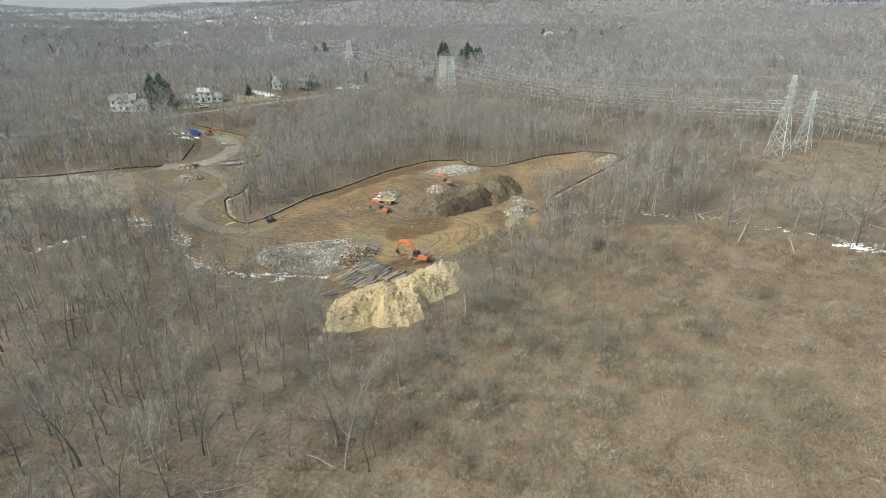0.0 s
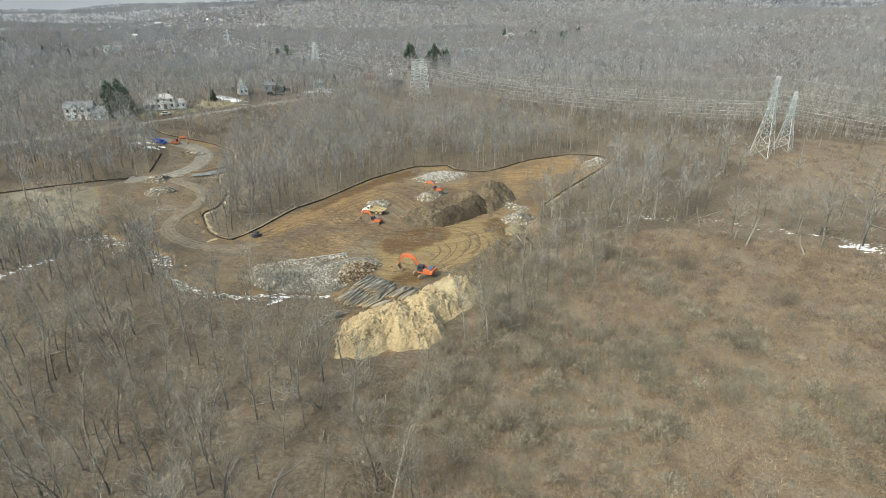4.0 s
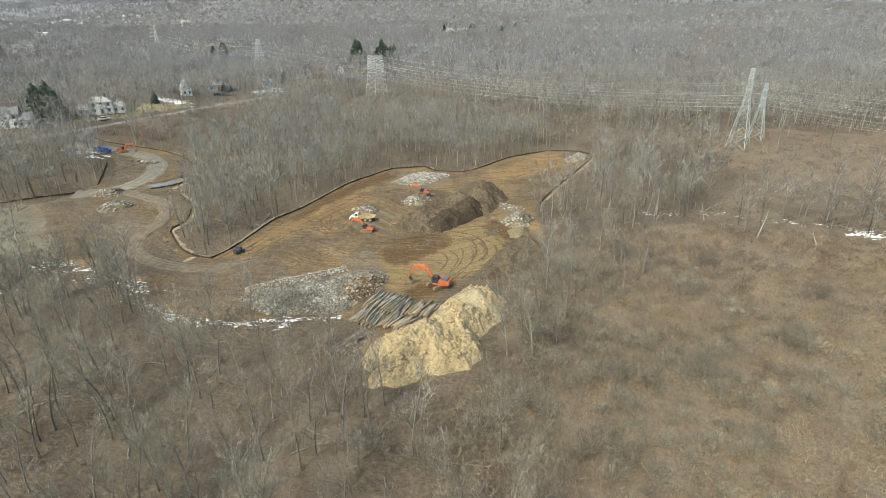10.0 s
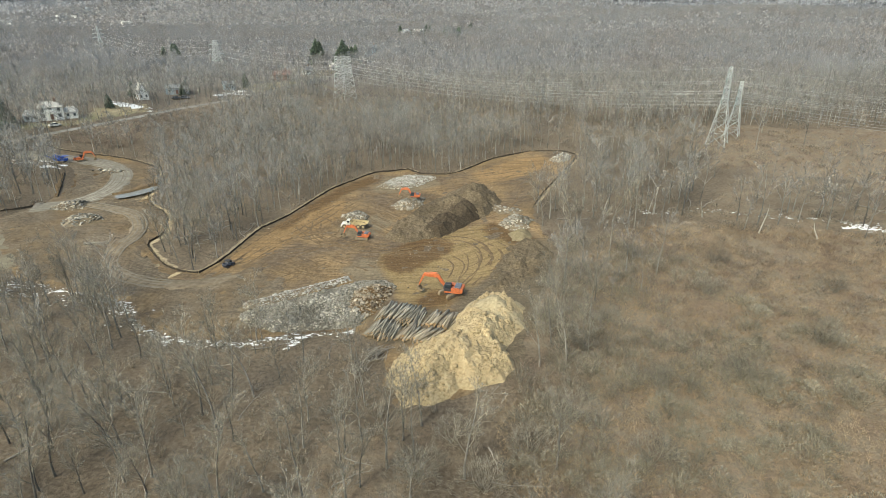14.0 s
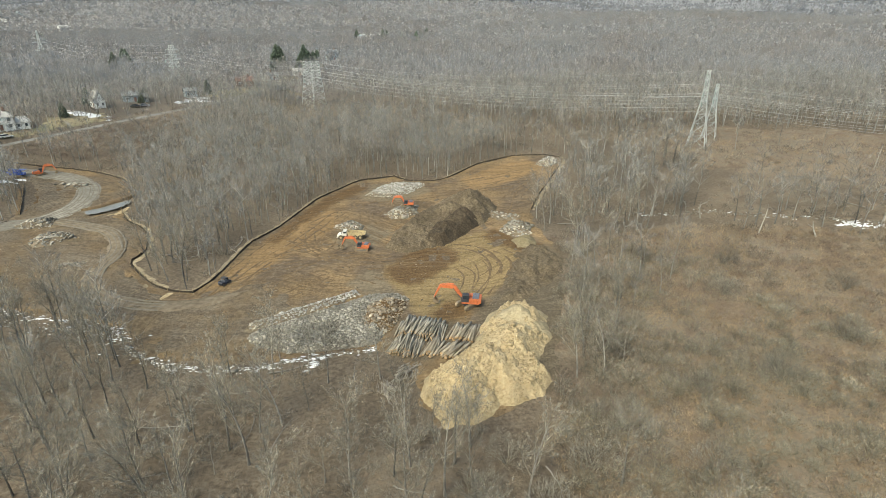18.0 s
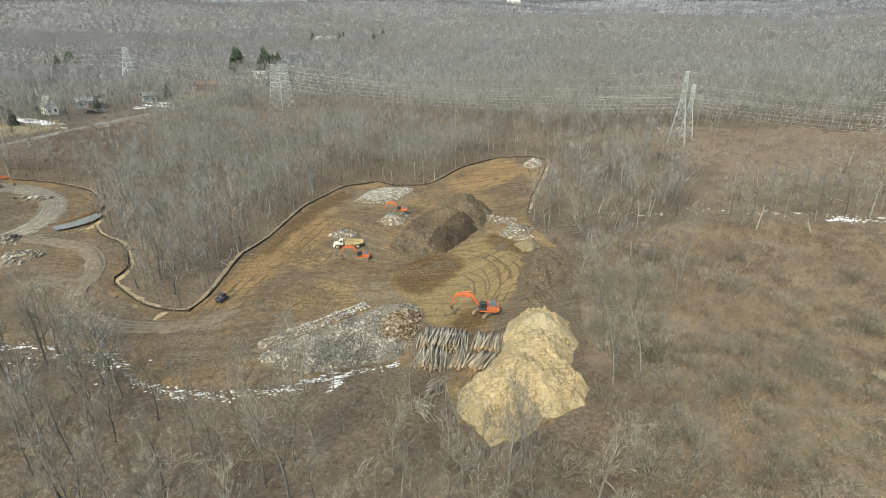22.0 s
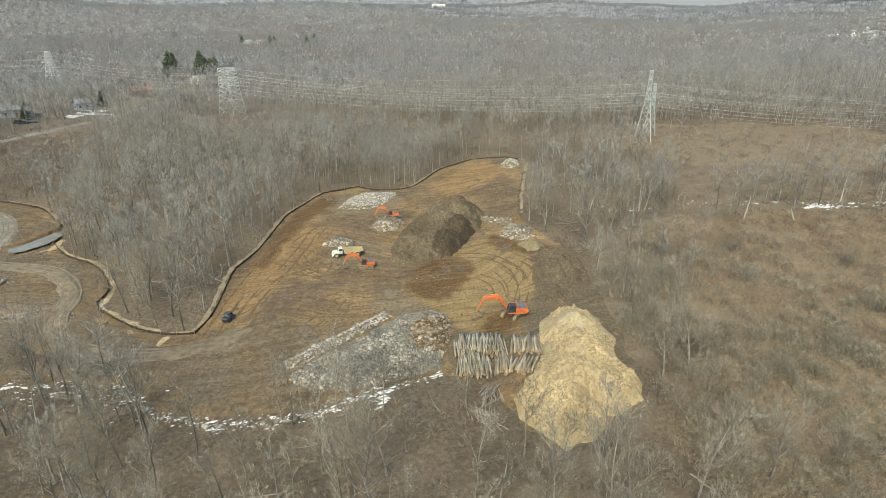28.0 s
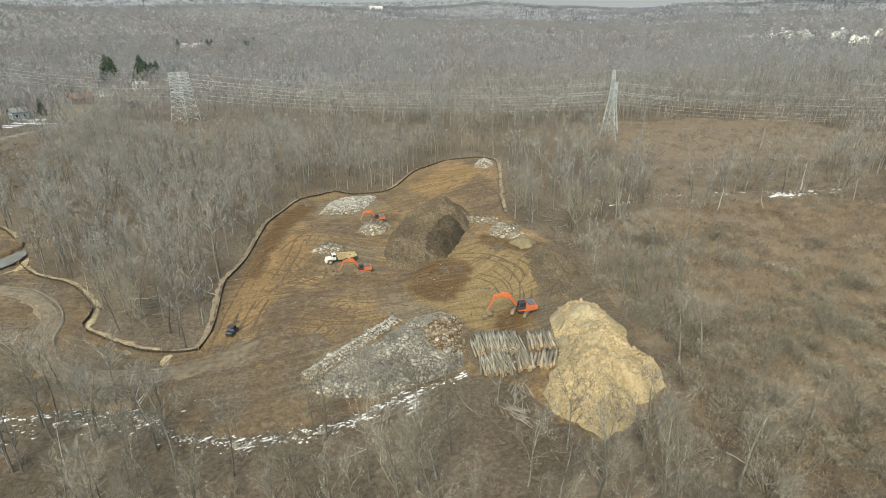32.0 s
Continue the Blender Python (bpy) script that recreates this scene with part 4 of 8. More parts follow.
# ---- solids ----
def solid(name, mat, *pieces, smooth=False):
    """One mesh of boxes, cylinders and prisms. box: size, place, turn in degrees, bevel; cyl: radii, depth, place, turn, sides; prism: outline in x and z, width, place."""
    bm = bmesh.new()
    for kind, *a in pieces:
        b2 = bmesh.new()
        if kind == "box":
            size, at, turn, bev = (a + [(0, 0, 0), 0.0])[:4] if len(a) == 2 else (a + [0.0])[:4]
            bmesh.ops.create_cube(b2, size=1, matrix=Matrix.Diagonal((*size, 1)))
            if bev:
                bmesh.ops.bevel(b2, geom=b2.edges[:], offset=bev, segments=2, affect="EDGES", profile=0.6)
            b2.transform(pose(*at, *turn))
        elif kind == "cyl":
            r0, r1, depth, at, turn, n = a
            bmesh.ops.create_cone(b2, cap_ends=True, segments=n, radius1=r0, radius2=r1, depth=depth, matrix=pose(*at, *turn))
        elif kind == "prism":
            outline, width, at, turn, bev = a
            v0 = [b2.verts.new((x, -width / 2, z)) for x, z in outline]
            v1 = [b2.verts.new((x, width / 2, z)) for x, z in outline]
            n = len(outline)
            b2.faces.new(v0)
            b2.faces.new(v1[::-1])
            for i in range(n):
                b2.faces.new((v0[i], v1[i], v1[(i + 1) % n], v0[(i + 1) % n]))
            if bev:
                bmesh.ops.bevel(b2, geom=b2.edges[:], offset=bev, segments=1, affect="EDGES")
            b2.transform(pose(*at, *turn))
        bmesh.ops.recalc_face_normals(b2, faces=b2.faces[:])
        me = bpy.data.meshes.new("tmp")
        b2.to_mesh(me)
        b2.free()
        bm.from_mesh(me)
        bpy.data.meshes.remove(me)
    me = bpy.data.meshes.new(name)
    bm.to_mesh(me)
    bm.free()
    if smooth:
        for q in me.polygons:
            q.use_smooth = True
    me.materials.append(mat)
    return me


def rod(p0, p1, r, n=6):
    p0, p1 = Vector(p0), Vector(p1)
    d = p1 - p0
    e = d.to_track_quat("Z", "Y").to_euler()
    c = (p0 + p1) / 2
    return ("cyl", r, r, d.length, tuple(c), tuple(math.degrees(v) for v in e), n)


def paint(name, c, rough=0.5, metal=0.0, dirt=0.35, scale=2.0, spec=0.4):
    return material(name, ramp(tuple(v * (1 - dirt) for v in c), c, tuple(min(1, v * 1.08) for v in c)), scale, rough, 0.08, 6, metal, space="object", vary=0.05, spec=spec, coarse=0.6, coarse_to=(0.8, 1.1))


M_ORANGE = paint("orange_machine_paint", (0.53, 0.15, 0.06))
M_STEEL = paint("worn_steel", (0.16, 0.145, 0.125), 0.6, 0.3)
M_TRACK = paint("muddy_track_steel", (0.24, 0.185, 0.12), 0.85)
M_BLACK = paint("black_machine_parts", (0.045, 0.047, 0.055), 0.6)
M_GREYCAP = paint("grey_machine_cover", (0.13, 0.14, 0.17), 0.55)
M_GLASS = paint("dark_cab_glass", (0.03, 0.04, 0.05), 0.08, dirt=0.1, spec=0.6)
M_TYRE = paint("dusty_rubber", (0.10, 0.085, 0.065), 0.95)
M_WHITE = paint("white_machine_paint", (0.72, 0.70, 0.64), 0.5)
M_TAN = paint("dusty_yellow_paint", (0.46, 0.37, 0.21), 0.7)
M_BLUE = paint("blue_machine_paint", (0.035, 0.10, 0.42), 0.5)
M_NAVY = paint("dark_vehicle_paint", (0.03, 0.035, 0.05), 0.35)
M_LATTICE = paint("galvanised_steel", (0.52, 0.54, 0.53), 0.55, 0.35, 0.25, 0.5)
M_WIRE = paint("aluminium_conductor", (0.36, 0.37, 0.37), 0.6, 0.0, 0.1)
M_INSUL = paint("glass_insulator", (0.20, 0.30, 0.28), 0.2)
M_LOG = material("log_bark", ramp((0.155, 0.135, 0.104), (0.28, 0.252, 0.20), (0.40, 0.366, 0.30)), 1.6, 0.95, 0.4, 5, space="object", vary=0.35, stretch=(1, 1, 0.3))
M_CUT = material("cut_log_end", ramp((0.26, 0.165, 0.085), (0.40, 0.28, 0.165)), 3, 0.9, 0.1, 4, space="object", vary=0.35)
M_FABRIC = material("silt_fence_fabric", ramp((0.028, 0.023, 0.018), (0.06, 0.049, 0.037)), 2.0, 0.9, 0.2, 4, coarse=0.2, coarse_to=(0.7, 1.3))
M_STAKE = material("wooden_stake", ramp((0.26, 0.19, 0.11), (0.42, 0.32, 0.20)), 3.0, 0.9, 0.1, 4)
M_STRAW = material("straw_and_chip_mulch", ramp((0.26, 0.20, 0.12), (0.42, 0.33, 0.20), (0.55, 0.45, 0.29)), 1.6, 0.95, 0.6, 7, coarse=0.12, coarse_to=(0.7, 1.25), depth=0.15)
M_MULCH = material("weathered_mulch", ramp((0.17, 0.135, 0.09), (0.28, 0.225, 0.15), (0.37, 0.31, 0.215)), 1.6, 0.95, 0.6, 7, coarse=0.12, coarse_to=(0.7, 1.25), depth=0.15)
M_PALEMULCH = material("pale_straw_mulch", ramp((0.20, 0.158, 0.10), (0.33, 0.268, 0.175), (0.44, 0.37, 0.255)), 1.6, 0.95, 0.6, 7, coarse=0.2, coarse_to=(0.55, 1.2), depth=0.15)
M_FIELD = patched(material("rough_field_soil", ramp((0.07, 0.052, 0.033), (0.145, 0.115, 0.08), (0.23, 0.19, 0.14)), 1.6, 0.95, 1.0, 10, coarse=0.07, coarse_to=(0.7, 1.2), depth=0.3), ((0.075, 0.05, 0.028), (0.145, 0.105, 0.062), (0.23, 0.175, 0.11)), 0.08, 0.44, 0.6)
tracked(M_FIELD, 0.5)
M_TRAIL = material("compacted_grit", ramp((0.105, 0.081, 0.053), (0.168, 0.134, 0.093), (0.232, 0.192, 0.142)), 0.8, 0.95, 0.5, 8, coarse=0.1, coarse_to=(0.8, 1.2))
M_RUT = material("wet_rut_soil", ramp((0.085, 0.057, 0.031), (0.14, 0.097, 0.054), (0.20, 0.143, 0.083)), 0.9, 0.9, 0.7, 7, depth=0.2)
M_MUD = material("dark_damp_soil", ramp((0.06, 0.036, 0.016), (0.118, 0.073, 0.034), (0.18, 0.118, 0.06)), 0.9, 0.9, 0.6, 8, coarse=0.09, coarse_to=(0.75, 1.25), depth=0.2)
M_SNOW = material("old_snow", ramp((0.62, 0.63, 0.64), (0.82, 0.83, 0.85)), 1.5, 0.7, 0.3, 5)
M_WATER = material("sediment_pond_water", ramp((0.15, 0.14, 0.12), (0.22, 0.208, 0.18)), 0.4, 0.12, 0.03, 2, spec=0.3)
M_ASPHALT = material("grey_road", ramp((0.17, 0.162, 0.148), (0.25, 0.24, 0.22)), 0.6, 0.9, 0.2, 6, coarse=0.1, coarse_to=(0.85, 1.15))
M_SHRUB = thin(material("olive_grey_shrub", ramp((0.18, 0.16, 0.12), (0.33, 0.30, 0.235)), 0.6, 0.95, 0, 3, space="object", vary=0.35, island=0.35))
M_BRUSH = thin(material("reddish_grey_brush", ramp((0.20, 0.172, 0.138), (0.345, 0.303, 0.25)), 0.12, 0.95, 0, 3, island=0.38))
M_BRUSHSPRAY = airy(feathery(thin(material("fine_brush_twigs", ramp((0.265, 0.222, 0.168), (0.41, 0.354, 0.277)), 0.1, 0.95, 0, 3, coarse=0.06, coarse_to=(0.8, 1.15), island=0.3), 0.4), 0.5), 0.42)
M_GRASSBLADE = thin(material("dry_grass", ramp((0.19, 0.138, 0.088), (0.31, 0.236, 0.156), (0.45, 0.36, 0.248)), 0.16, 0.95, 0, 6, island=0.35))
M_NEEDLE = material("conifer_needles", ramp((0.065, 0.09, 0.066), (0.12, 0.15, 0.11)), 0.8, 0.9, 0, 3, space="object", vary=0.25, island=0.4)
M_PALEWOOD = material("bleached_dead_wood", ramp((0.20, 0.18, 0.155), (0.32, 0.295, 0.26)), 2.0, 0.95, 0.2, 4, space="object", vary=0.25)
M_SIDING = material("white_siding", ramp((0.66, 0.66, 0.63), (0.78, 0.78, 0.76)), 1.0, 0.7, 0.1, 4, vary=0.06)
M_ROOF = material("grey_shingle_roof", ramp((0.15, 0.16, 0.165), (0.25, 0.26, 0.265)), 1.2, 0.9, 0.3, 6, vary=0.2)
M_ROOFPALE = material("pale_shingle_roof", ramp((0.34, 0.335, 0.32), (0.48, 0.47, 0.45)), 1.0, 0.9, 0.2, 6, vary=0.2)
M_REDROOF = material("red_brown_roof", ramp((0.15, 0.085, 0.07), (0.22, 0.13, 0.108)), 1.2, 0.9, 0.3, 6)
M_BLUEWALL = material("blue_grey_siding", ramp((0.25, 0.30, 0.33), (0.36, 0.41, 0.44)), 1.0, 0.8, 0.1, 4)
M_PANE = paint("window_glass", (0.05, 0.06, 0.07), 0.1, dirt=0.2)
M_BRICK = material("brown_brick", ramp((0.13, 0.085, 0.068), (0.22, 0.145, 0.115)), 3.0, 0.9, 0.3, 5)


# ---- paths on the land ----
def smooth_line(pts, n=6):
    out = []
    P = [pts[0]] + list(pts) + [pts[-1]]
    for a, b, c, d in zip(P, P[1:], P[2:], P[3:]):
        for i in range(n):
            t = i / n
            out.append(tuple(0.5 * (2 * b[k] + (c[k] - a[k]) * t + (2 * a[k] - 5 * b[k] + 4 * c[k] - d[k]) * t * t + (3 * b[k] - a[k] - 3 * c[k] + d[k]) * t ** 3) for k in range(2)))
    return out + [tuple(pts[-1])]


def resample(pts, step):
    p = np.array(pts)
    s = np.r_[0, np.cumsum(np.hypot(*np.diff(p, axis=0).T))]
    n = max(2, int(round(s[-1] / step)) + 1)
    u = np.linspace(0, s[-1], n)
    return np.stack([np.interp(u, s, p[:, 0]), np.interp(u, s, p[:, 1])], -1)


def ribbon(pts, width, lift, crown=0.0, step=1.0, cols=4, wobble=0.3, seed=0, sink=0.25, taper=0):
    """Points and faces of a strip along a line on the land, raised in the middle by crown and sunk at the sides."""
    p = resample(smooth_line(pts), step)
    d = np.gradient(p, axis=0)
    nrm = np.stack([-d[:, 1], d[:, 0]], -1) / (np.hypot(d[:, 0], d[:, 1])[:, None] + 1e-9)
    k = np.arange(len(p))
    us = np.linspace(-1, 1, cols + 1)
    vs = []
    for j, u in enumerate(us):
        w = width / 2 * (1 + wobble * (vnoise(k * 0.35, np.full(len(k), 3.7 + (u > 0) * 9), seed) - 0.5) * 2)
        if taper:
            w = w * np.clip(np.minimum(k, len(k) - 1 - k) / taper, 0.04, 1)
        q = p + nrm * (u * w)[:, None]
        z = height(q[:, 0], q[:, 1]) + lift + crown * (1 - u * u) + (vnoise(k * 0.6, np.full(len(k), j * 1.3), seed + 1) - 0.5) * crown * 0.6
        if abs(u) == 1:
            z = height(q[:, 0], q[:, 1]) - sink
        vs.append(np.c_[q, z])
    v = np.stack(vs, 1).reshape(-1, 3)
    i = np.arange(len(v)).reshape(len(p), cols + 1)
    f = np.stack([i[:-1, :-1], i[:-1, 1:], i[1:, 1:], i[1:, :-1]], -1).reshape(-1, 4)
    return v, f


def offset_line(pts, dist):
    p = resample(smooth_line(pts), 2.0)
    d = np.gradient(p, axis=0)
    n = np.stack([-d[:, 1], d[:, 0]], -1) / np.hypot(d[:, 0], d[:, 1])[:, None]
    return [tuple(q) for q in p + n * dist]


def strip(name, pts, width, lift, mat, label, category, kind="structure", **kw):
    v, f = ribbon(pts, width, lift, **kw)
    return tagged(new(name, mesh_arrays(name, v, f, mat, True)), label, category, kind=kind)


# haul tracks and roads
drape("rough_field", [(-57, -27), (-56, -16), (-60, -8), (-66, -3), (-75, 6), (-77, 20), (-84, 31), (-91, 36), (-97, 55), (-107, 65), (-125, 70), (-148, 72), (-148, 66), (-128, 59), (-118, 45), (-116, 30), (-121, 16), (-107, 3), (-94, -9), (-84, -13), (-72, -15), (-62, -19)], 0.9, 0.3, M_FIELD, "rough grey-brown stripped field round the loop track", relief=0.6, seed=20)
HAUL = [(-152, 67), (-135, 66.2), (-127, 66.2), (-118, 63.8), (-110.5, 57.5), (-106.5, 50), (-105, 41.6), (-106.5, 34), (-110, 29), (-117, 26)]
HAUL_LOOP = [(-108, 31), (-102, 30.2), (-94, 28.2), (-87.5, 25.3), (-82.8, 19.7), (-79.8, 12.8), (-79.5, 4), (-75.5, -5), (-66, -10.5), (-58, -12), (-50, -10.5), (-43, -6)]
M_GRIT = material("pale_crushed_grit", ramp((0.15, 0.135, 0.108), (0.22, 0.202, 0.166), (0.29, 0.27, 0.226)), 0.8, 0.95, 0.5, 8, coarse=0.1, coarse_to=(0.8, 1.2))
M_GRITDARK = material("damp_grit", ramp((0.115, 0.10, 0.076), (0.17, 0.15, 0.118), (0.225, 0.20, 0.16)), 0.9, 0.9, 0.5, 8)
strip("haul_road", HAUL, 8.0, 0.36, M_GRIT, "curving pale grey haul track of compacted grit", "road", crown=0.08, cols=8, wobble=0.15)
strip("haul_road", HAUL_LOOP, 5.0, 0.36, M_TRAIL, "brown loop of the haul track past the pond", "road", crown=0.08, cols=6, wobble=0.5, taper=9)
vs, fs, k = [], [], 0
for i, (line, offs) in enumerate(((HAUL, (-2.9, -1.7, -0.9, 0.4, 1.3, 2.6)), (HAUL_LOOP[:-2], (-1.6, -0.4, 0.7, 1.7)))):
    for off in offs:
        v, f = ribbon(offset_line(line, off), 0.5, 0.46, crown=0.05, step=0.9, cols=2, wobble=0.95, seed=i + int(off * 7), sink=-0.38)
        vs.append(v)
        fs.append(f + k)
        k += len(v)
tagged(new("wheel_ruts", mesh_arrays("wheel_ruts", np.concatenate(vs), np.concatenate(fs), M_GRITDARK, True)), "dark parallel wheel ruts along the haul track", "ruts", kind="stuff")
drape("rough_field", [(-58, -27), (-57, -14), (-50, -5), (-40, -3), (-31, -11.5), (-39, -19), (-36, -28), (-37, -31), (-46, -31)], 0.8, 0.26, M_FIELD, "grey-brown bare soil beside the stone wall", relief=0.3, seed=24, soft=6)
strip("road", ROAD, 4.2, 0.12, M_ASPHALT, "pale grey two-lane road past the houses", "road", step=3.0, wobble=0.05)
strip("driveway", [(-97, 253), (-92, 240), (-84, 226), (-74, 214)], 5.0, 0.13, M_TRAIL, "pale gravel drive towards the power line", "driveway", step=3.0)

# machine ruts over the bare earth
RUTS = [[(-50, -12), (-46, 0), (-42, 10), (-32, 16)], [(-52, -8), (-48, 8), (-45, 18), (-38, 34), (-30, 44)], [(-48, -4), (-40, 4), (-30, 8), (-14, 8)],
        [(-40, 22), (-32, 12), (-20, 4), (-8, 6)], [(-28, 52), (-24, 40), (-22, 30), (-16, 22)], [(-8, 56), (4, 62), (16, 66), (26, 70)],
        [(0, 56), (12, 58), (24, 62), (32, 66)], [(-2, 52), (10, 54), (20, 54)], [(-38, 46), (-30, 52), (-26, 50)], [(-56, -14), (-46, -16), (-36, -10), (-28, 0)],
        [(-6, 10), (2, 8), (6, 2), (6, -6), (3, -13)], [(-4, 14), (5, 11), (9, 4), (8.5, -5), (5, -12)], [(-12, 4), (-2, 3), (3, -2), (2, -10)],
        [(-46, 24), (-38, 20), (-28, 16)], [(-44, 30), (-36, 30), (-30, 24)], [(10, 26), (18, 34), (22, 48), (30, 62)], [(-20, 46), (-8, 50), (4, 54)],
        [(-40, 14), (-30, 10), (-20, 12)],
        [(-70, -12), (-58, -14), (-48, -12), (-40, -4)], [(-64, -13), (-52, -15), (-44, -14)], [(-14, 28), (-20, 36), (-18, 44)], [(-30, 4), (-22, 0), (-16, -4)],
        [(-50, -9), (-42, -2), (-34, 6), (-28, 16), (-28, 26)], [(-47, -12), (-38, -4), (-28, 2), (-18, 4)], [(-34, 18), (-30, 14), (-22, 9), (-14, 10)], [(-36, 24), (-34, 16), (-28, 10)], [(-22, 24), (-16, 17), (-12, 12)], [(-46, 6), (-40, 16), (-36, 26), (-32, 38)], [(-20, 48), (-26, 42), (-30, 34), (-28, 28)], [(-4, 50), (0, 53), (8, 55), (16, 58), (24, 66)], [(14, 44), (20, 52), (26, 60), (34, 70)]]
for rad in (7.2, 9.8, 11.9):
    RUTS.append([(2.0 + rad * math.cos(a), 1.0 + rad * math.sin(a)) for a in np.linspace(-0.95, 0.75, 6)])
vs, fs, k = [], [], 0
for i, line in enumerate(RUTS):
    for off in (-1.15, 1.15):
        v, f = ribbon(offset_line(line, off), 0.52, 0.17, crown=0.05, step=0.8, cols=2, wobble=0.7, seed=i, sink=-0.1)
        vs.append(v)
        fs.append(f + k)
        k += len(v)
tagged(new("wheel_ruts", mesh_arrays("wheel_ruts", np.concatenate(vs), np.concatenate(fs), M_RUT, True)), "dark curving machine ruts pressed into bare earth", "ruts", kind="stuff")
drape("straw_mat", [(-99.4, 31.6), (-96, 32.6), (-91, 36.4), (-89.9, 42.6), (-91.4, 44.4), (-93.0, 38.6), (-97.0, 34.8), (-99.8, 33.6)], 0.35, 0.5, M_STRAW, "pale straw spread on the pond bank", soft=1.0)
drape("straw_mat", [(-70.5, -11), (-68, -10.4), (-66.2, -6.5), (-64.3, -3), (-66, -1.2), (-67.6, -5), (-69, -8)], 0.35, 0.5, M_PALEMULCH, "pale strip of straw mulch down a bank", soft=1.1)
drape("straw_mat", [(-62.5, -11.6), (-60, -11.2), (-59, -8), (-58.0, -5.8), (-60.2, -5.0), (-60.8, -8)], 0.35, 0.5, M_STRAW, "pale strip of straw mulch down a bank", soft=1.1)
drape("straw_mat", [(-95, 25.6), (-88.2, 24.2), (-84.2, 21), (-81.6, 16), (-82.3, 15.4), (-85, 19.6), (-88.4, 22.6), (-94.6, 24.2)], 0.3, 0.42, M_GRIT, "pale strip of grit inside the bend of the track", soft=0.8)
pond_z = hz(-96, 42) + 0.5
PONDP = [(-100.6, 38.4), (-97.8, 40.9), (-96.0, 44.4), (-93.6, 47.4), (-91.9, 45.4), (-93.2, 39.6), (-97.4, 35.2), (-99.6, 36.2)]
pv = [(x + 0.25 * math.sin(3.1 * i), y + 0.25 * math.cos(2.3 * i), pond_z) for i, (x, y) in enumerate(smooth_line(PONDP + PONDP[:1], 5)[:-1])]
strip("pond_bank", [(-102, 38.5), (-99, 41.2), (-97.4, 44.6), (-95.6, 48.6), (-94.2, 52.5)], 2.6, 0.45, M_RUT, "dark wet bank of earth along the pond", "bank", crown=0.35, cols=6, step=0.6, wobble=0.5, taper=5)
tagged(new("pond", mesh_lists("pond", pv, [tuple(range(len(pv)))], M_WATER)), "small still murky sediment pond beside the track", "pond", kind="structure")


# ---- silt fences with mulch berms ----
def silt_fence(line, label, side=1, height_m=0.56, mulch=None):
    pts = resample(smooth_line(line), 3.0)
    x, y = pts[0]
    root = new("silt_fence")
    root.matrix_basis = pose(x, y, hz(x, y))
    o = np.array([x, y, hz(x, y)])
    posts = solid("post", M_STAKE, ("box", (0.06, 0.06, 1.5), (0, 0, 0.35)))
    for q in pts:
        part("post", posts, root, m=Matrix.Translation((q[0] - o[0], q[1] - o[1], hz(*q) - o[2])))
    for a, b in zip(pts, pts[1:]):
        g = np.linspace(0, 1, 4)
        v, f = [], []
        d = (b - a) / np.hypot(*(b - a))
        nx, ny = -d[1] * 0.02, d[0] * 0.02
        for i, t in enumerate(g):
            c = a + (b - a) * t
            z = hz(*c) - o[2]
            sag = (-0.12 * math.sin(math.pi * t) + 0.16 * (float(vnoise(c[0] / 1.7, c[1] / 1.7, 4)) - 0.5))
            for s in (-1, 1):
                v += [(c[0] - o[0] + nx * s, c[1] - o[1] + ny * s, z - 0.1), (c[0] - o[0] + nx * s, c[1] - o[1] + ny * s, z + height_m + sag)]
        for i in range(3):
            k = i * 4
            f += [(k, k + 4, k + 5, k + 1), (k + 2, k + 3, k + 7, k + 6), (k + 1, k + 5, k + 7, k + 3)]
        part("fabric_panel", mesh_lists("fabric_panel", v, f, M_FABRIC), root)
    tagged(root, label, "silt fence", "silt fences round the clearing")
    v, f = ribbon(offset_line(line, 0.9 * side), 1.3, 0.02, crown=0.08, step=0.6, cols=6, wobble=0.95, seed=len(line))
    tagged(new("mulch_berm", mesh_arrays("mulch_berm", v, f, mulch or M_MULCH, True)), "low tan berm of wood mulch behind the fence", "berm", kind="structure")


silt_fence(FENCE_NORTH, "black fabric silt fence on wooden stakes round the clearing")
silt_fence(FENCE_WEST, "black silt fence with straw mulch beside the lower woods", -1, mulch=M_PALEMULCH)
silt_fence(FENCE_NORTHWEST, "silt fence along the top of the far loop track")
silt_fence(FENCE_FAR_WEST, "silt fence across the brown field")
silt_fence([(-115.5, 34), (-119, 40), (-123, 47), (-127, 53.5)], "short black silt fence beside the loop track", mulch=M_RUT)


# ---- stones ----
def stone_mesh(seed, mat):
    bm = bmesh.new()
    bmesh.ops.create_icosphere(bm, subdivisions=1, radius=0.5)
    R = random.Random(seed)
    sx, sy, sz = R.uniform(0.8, 1.35), R.uniform(0.7, 1.1), R.uniform(0.5, 0.8)
    for v in bm.verts:
        v.co = Vector((v.co.x * sx, v.co.y * sy, v.co.z * sz)) * R.uniform(0.66, 1.3)
    me = bpy.data.meshes.new("stone")
    bm.to_mesh(me)
    bm.free()
    me.materials.append(mat)
    return me


M_STONES = [M_STONE, material("weathered_stone", ramp((0.18, 0.156, 0.12), (0.30, 0.272, 0.22), (0.42, 0.39, 0.33)), 1.0, 0.9, 0.4, 5, vary=0.3, island=0.35)]
M_CLOD = material("clods_and_stones", ramp((0.08, 0.06, 0.038), (0.16, 0.126, 0.086), (0.27, 0.235, 0.185)), 0.8, 0.95, 0.3, 4, island=0.5)
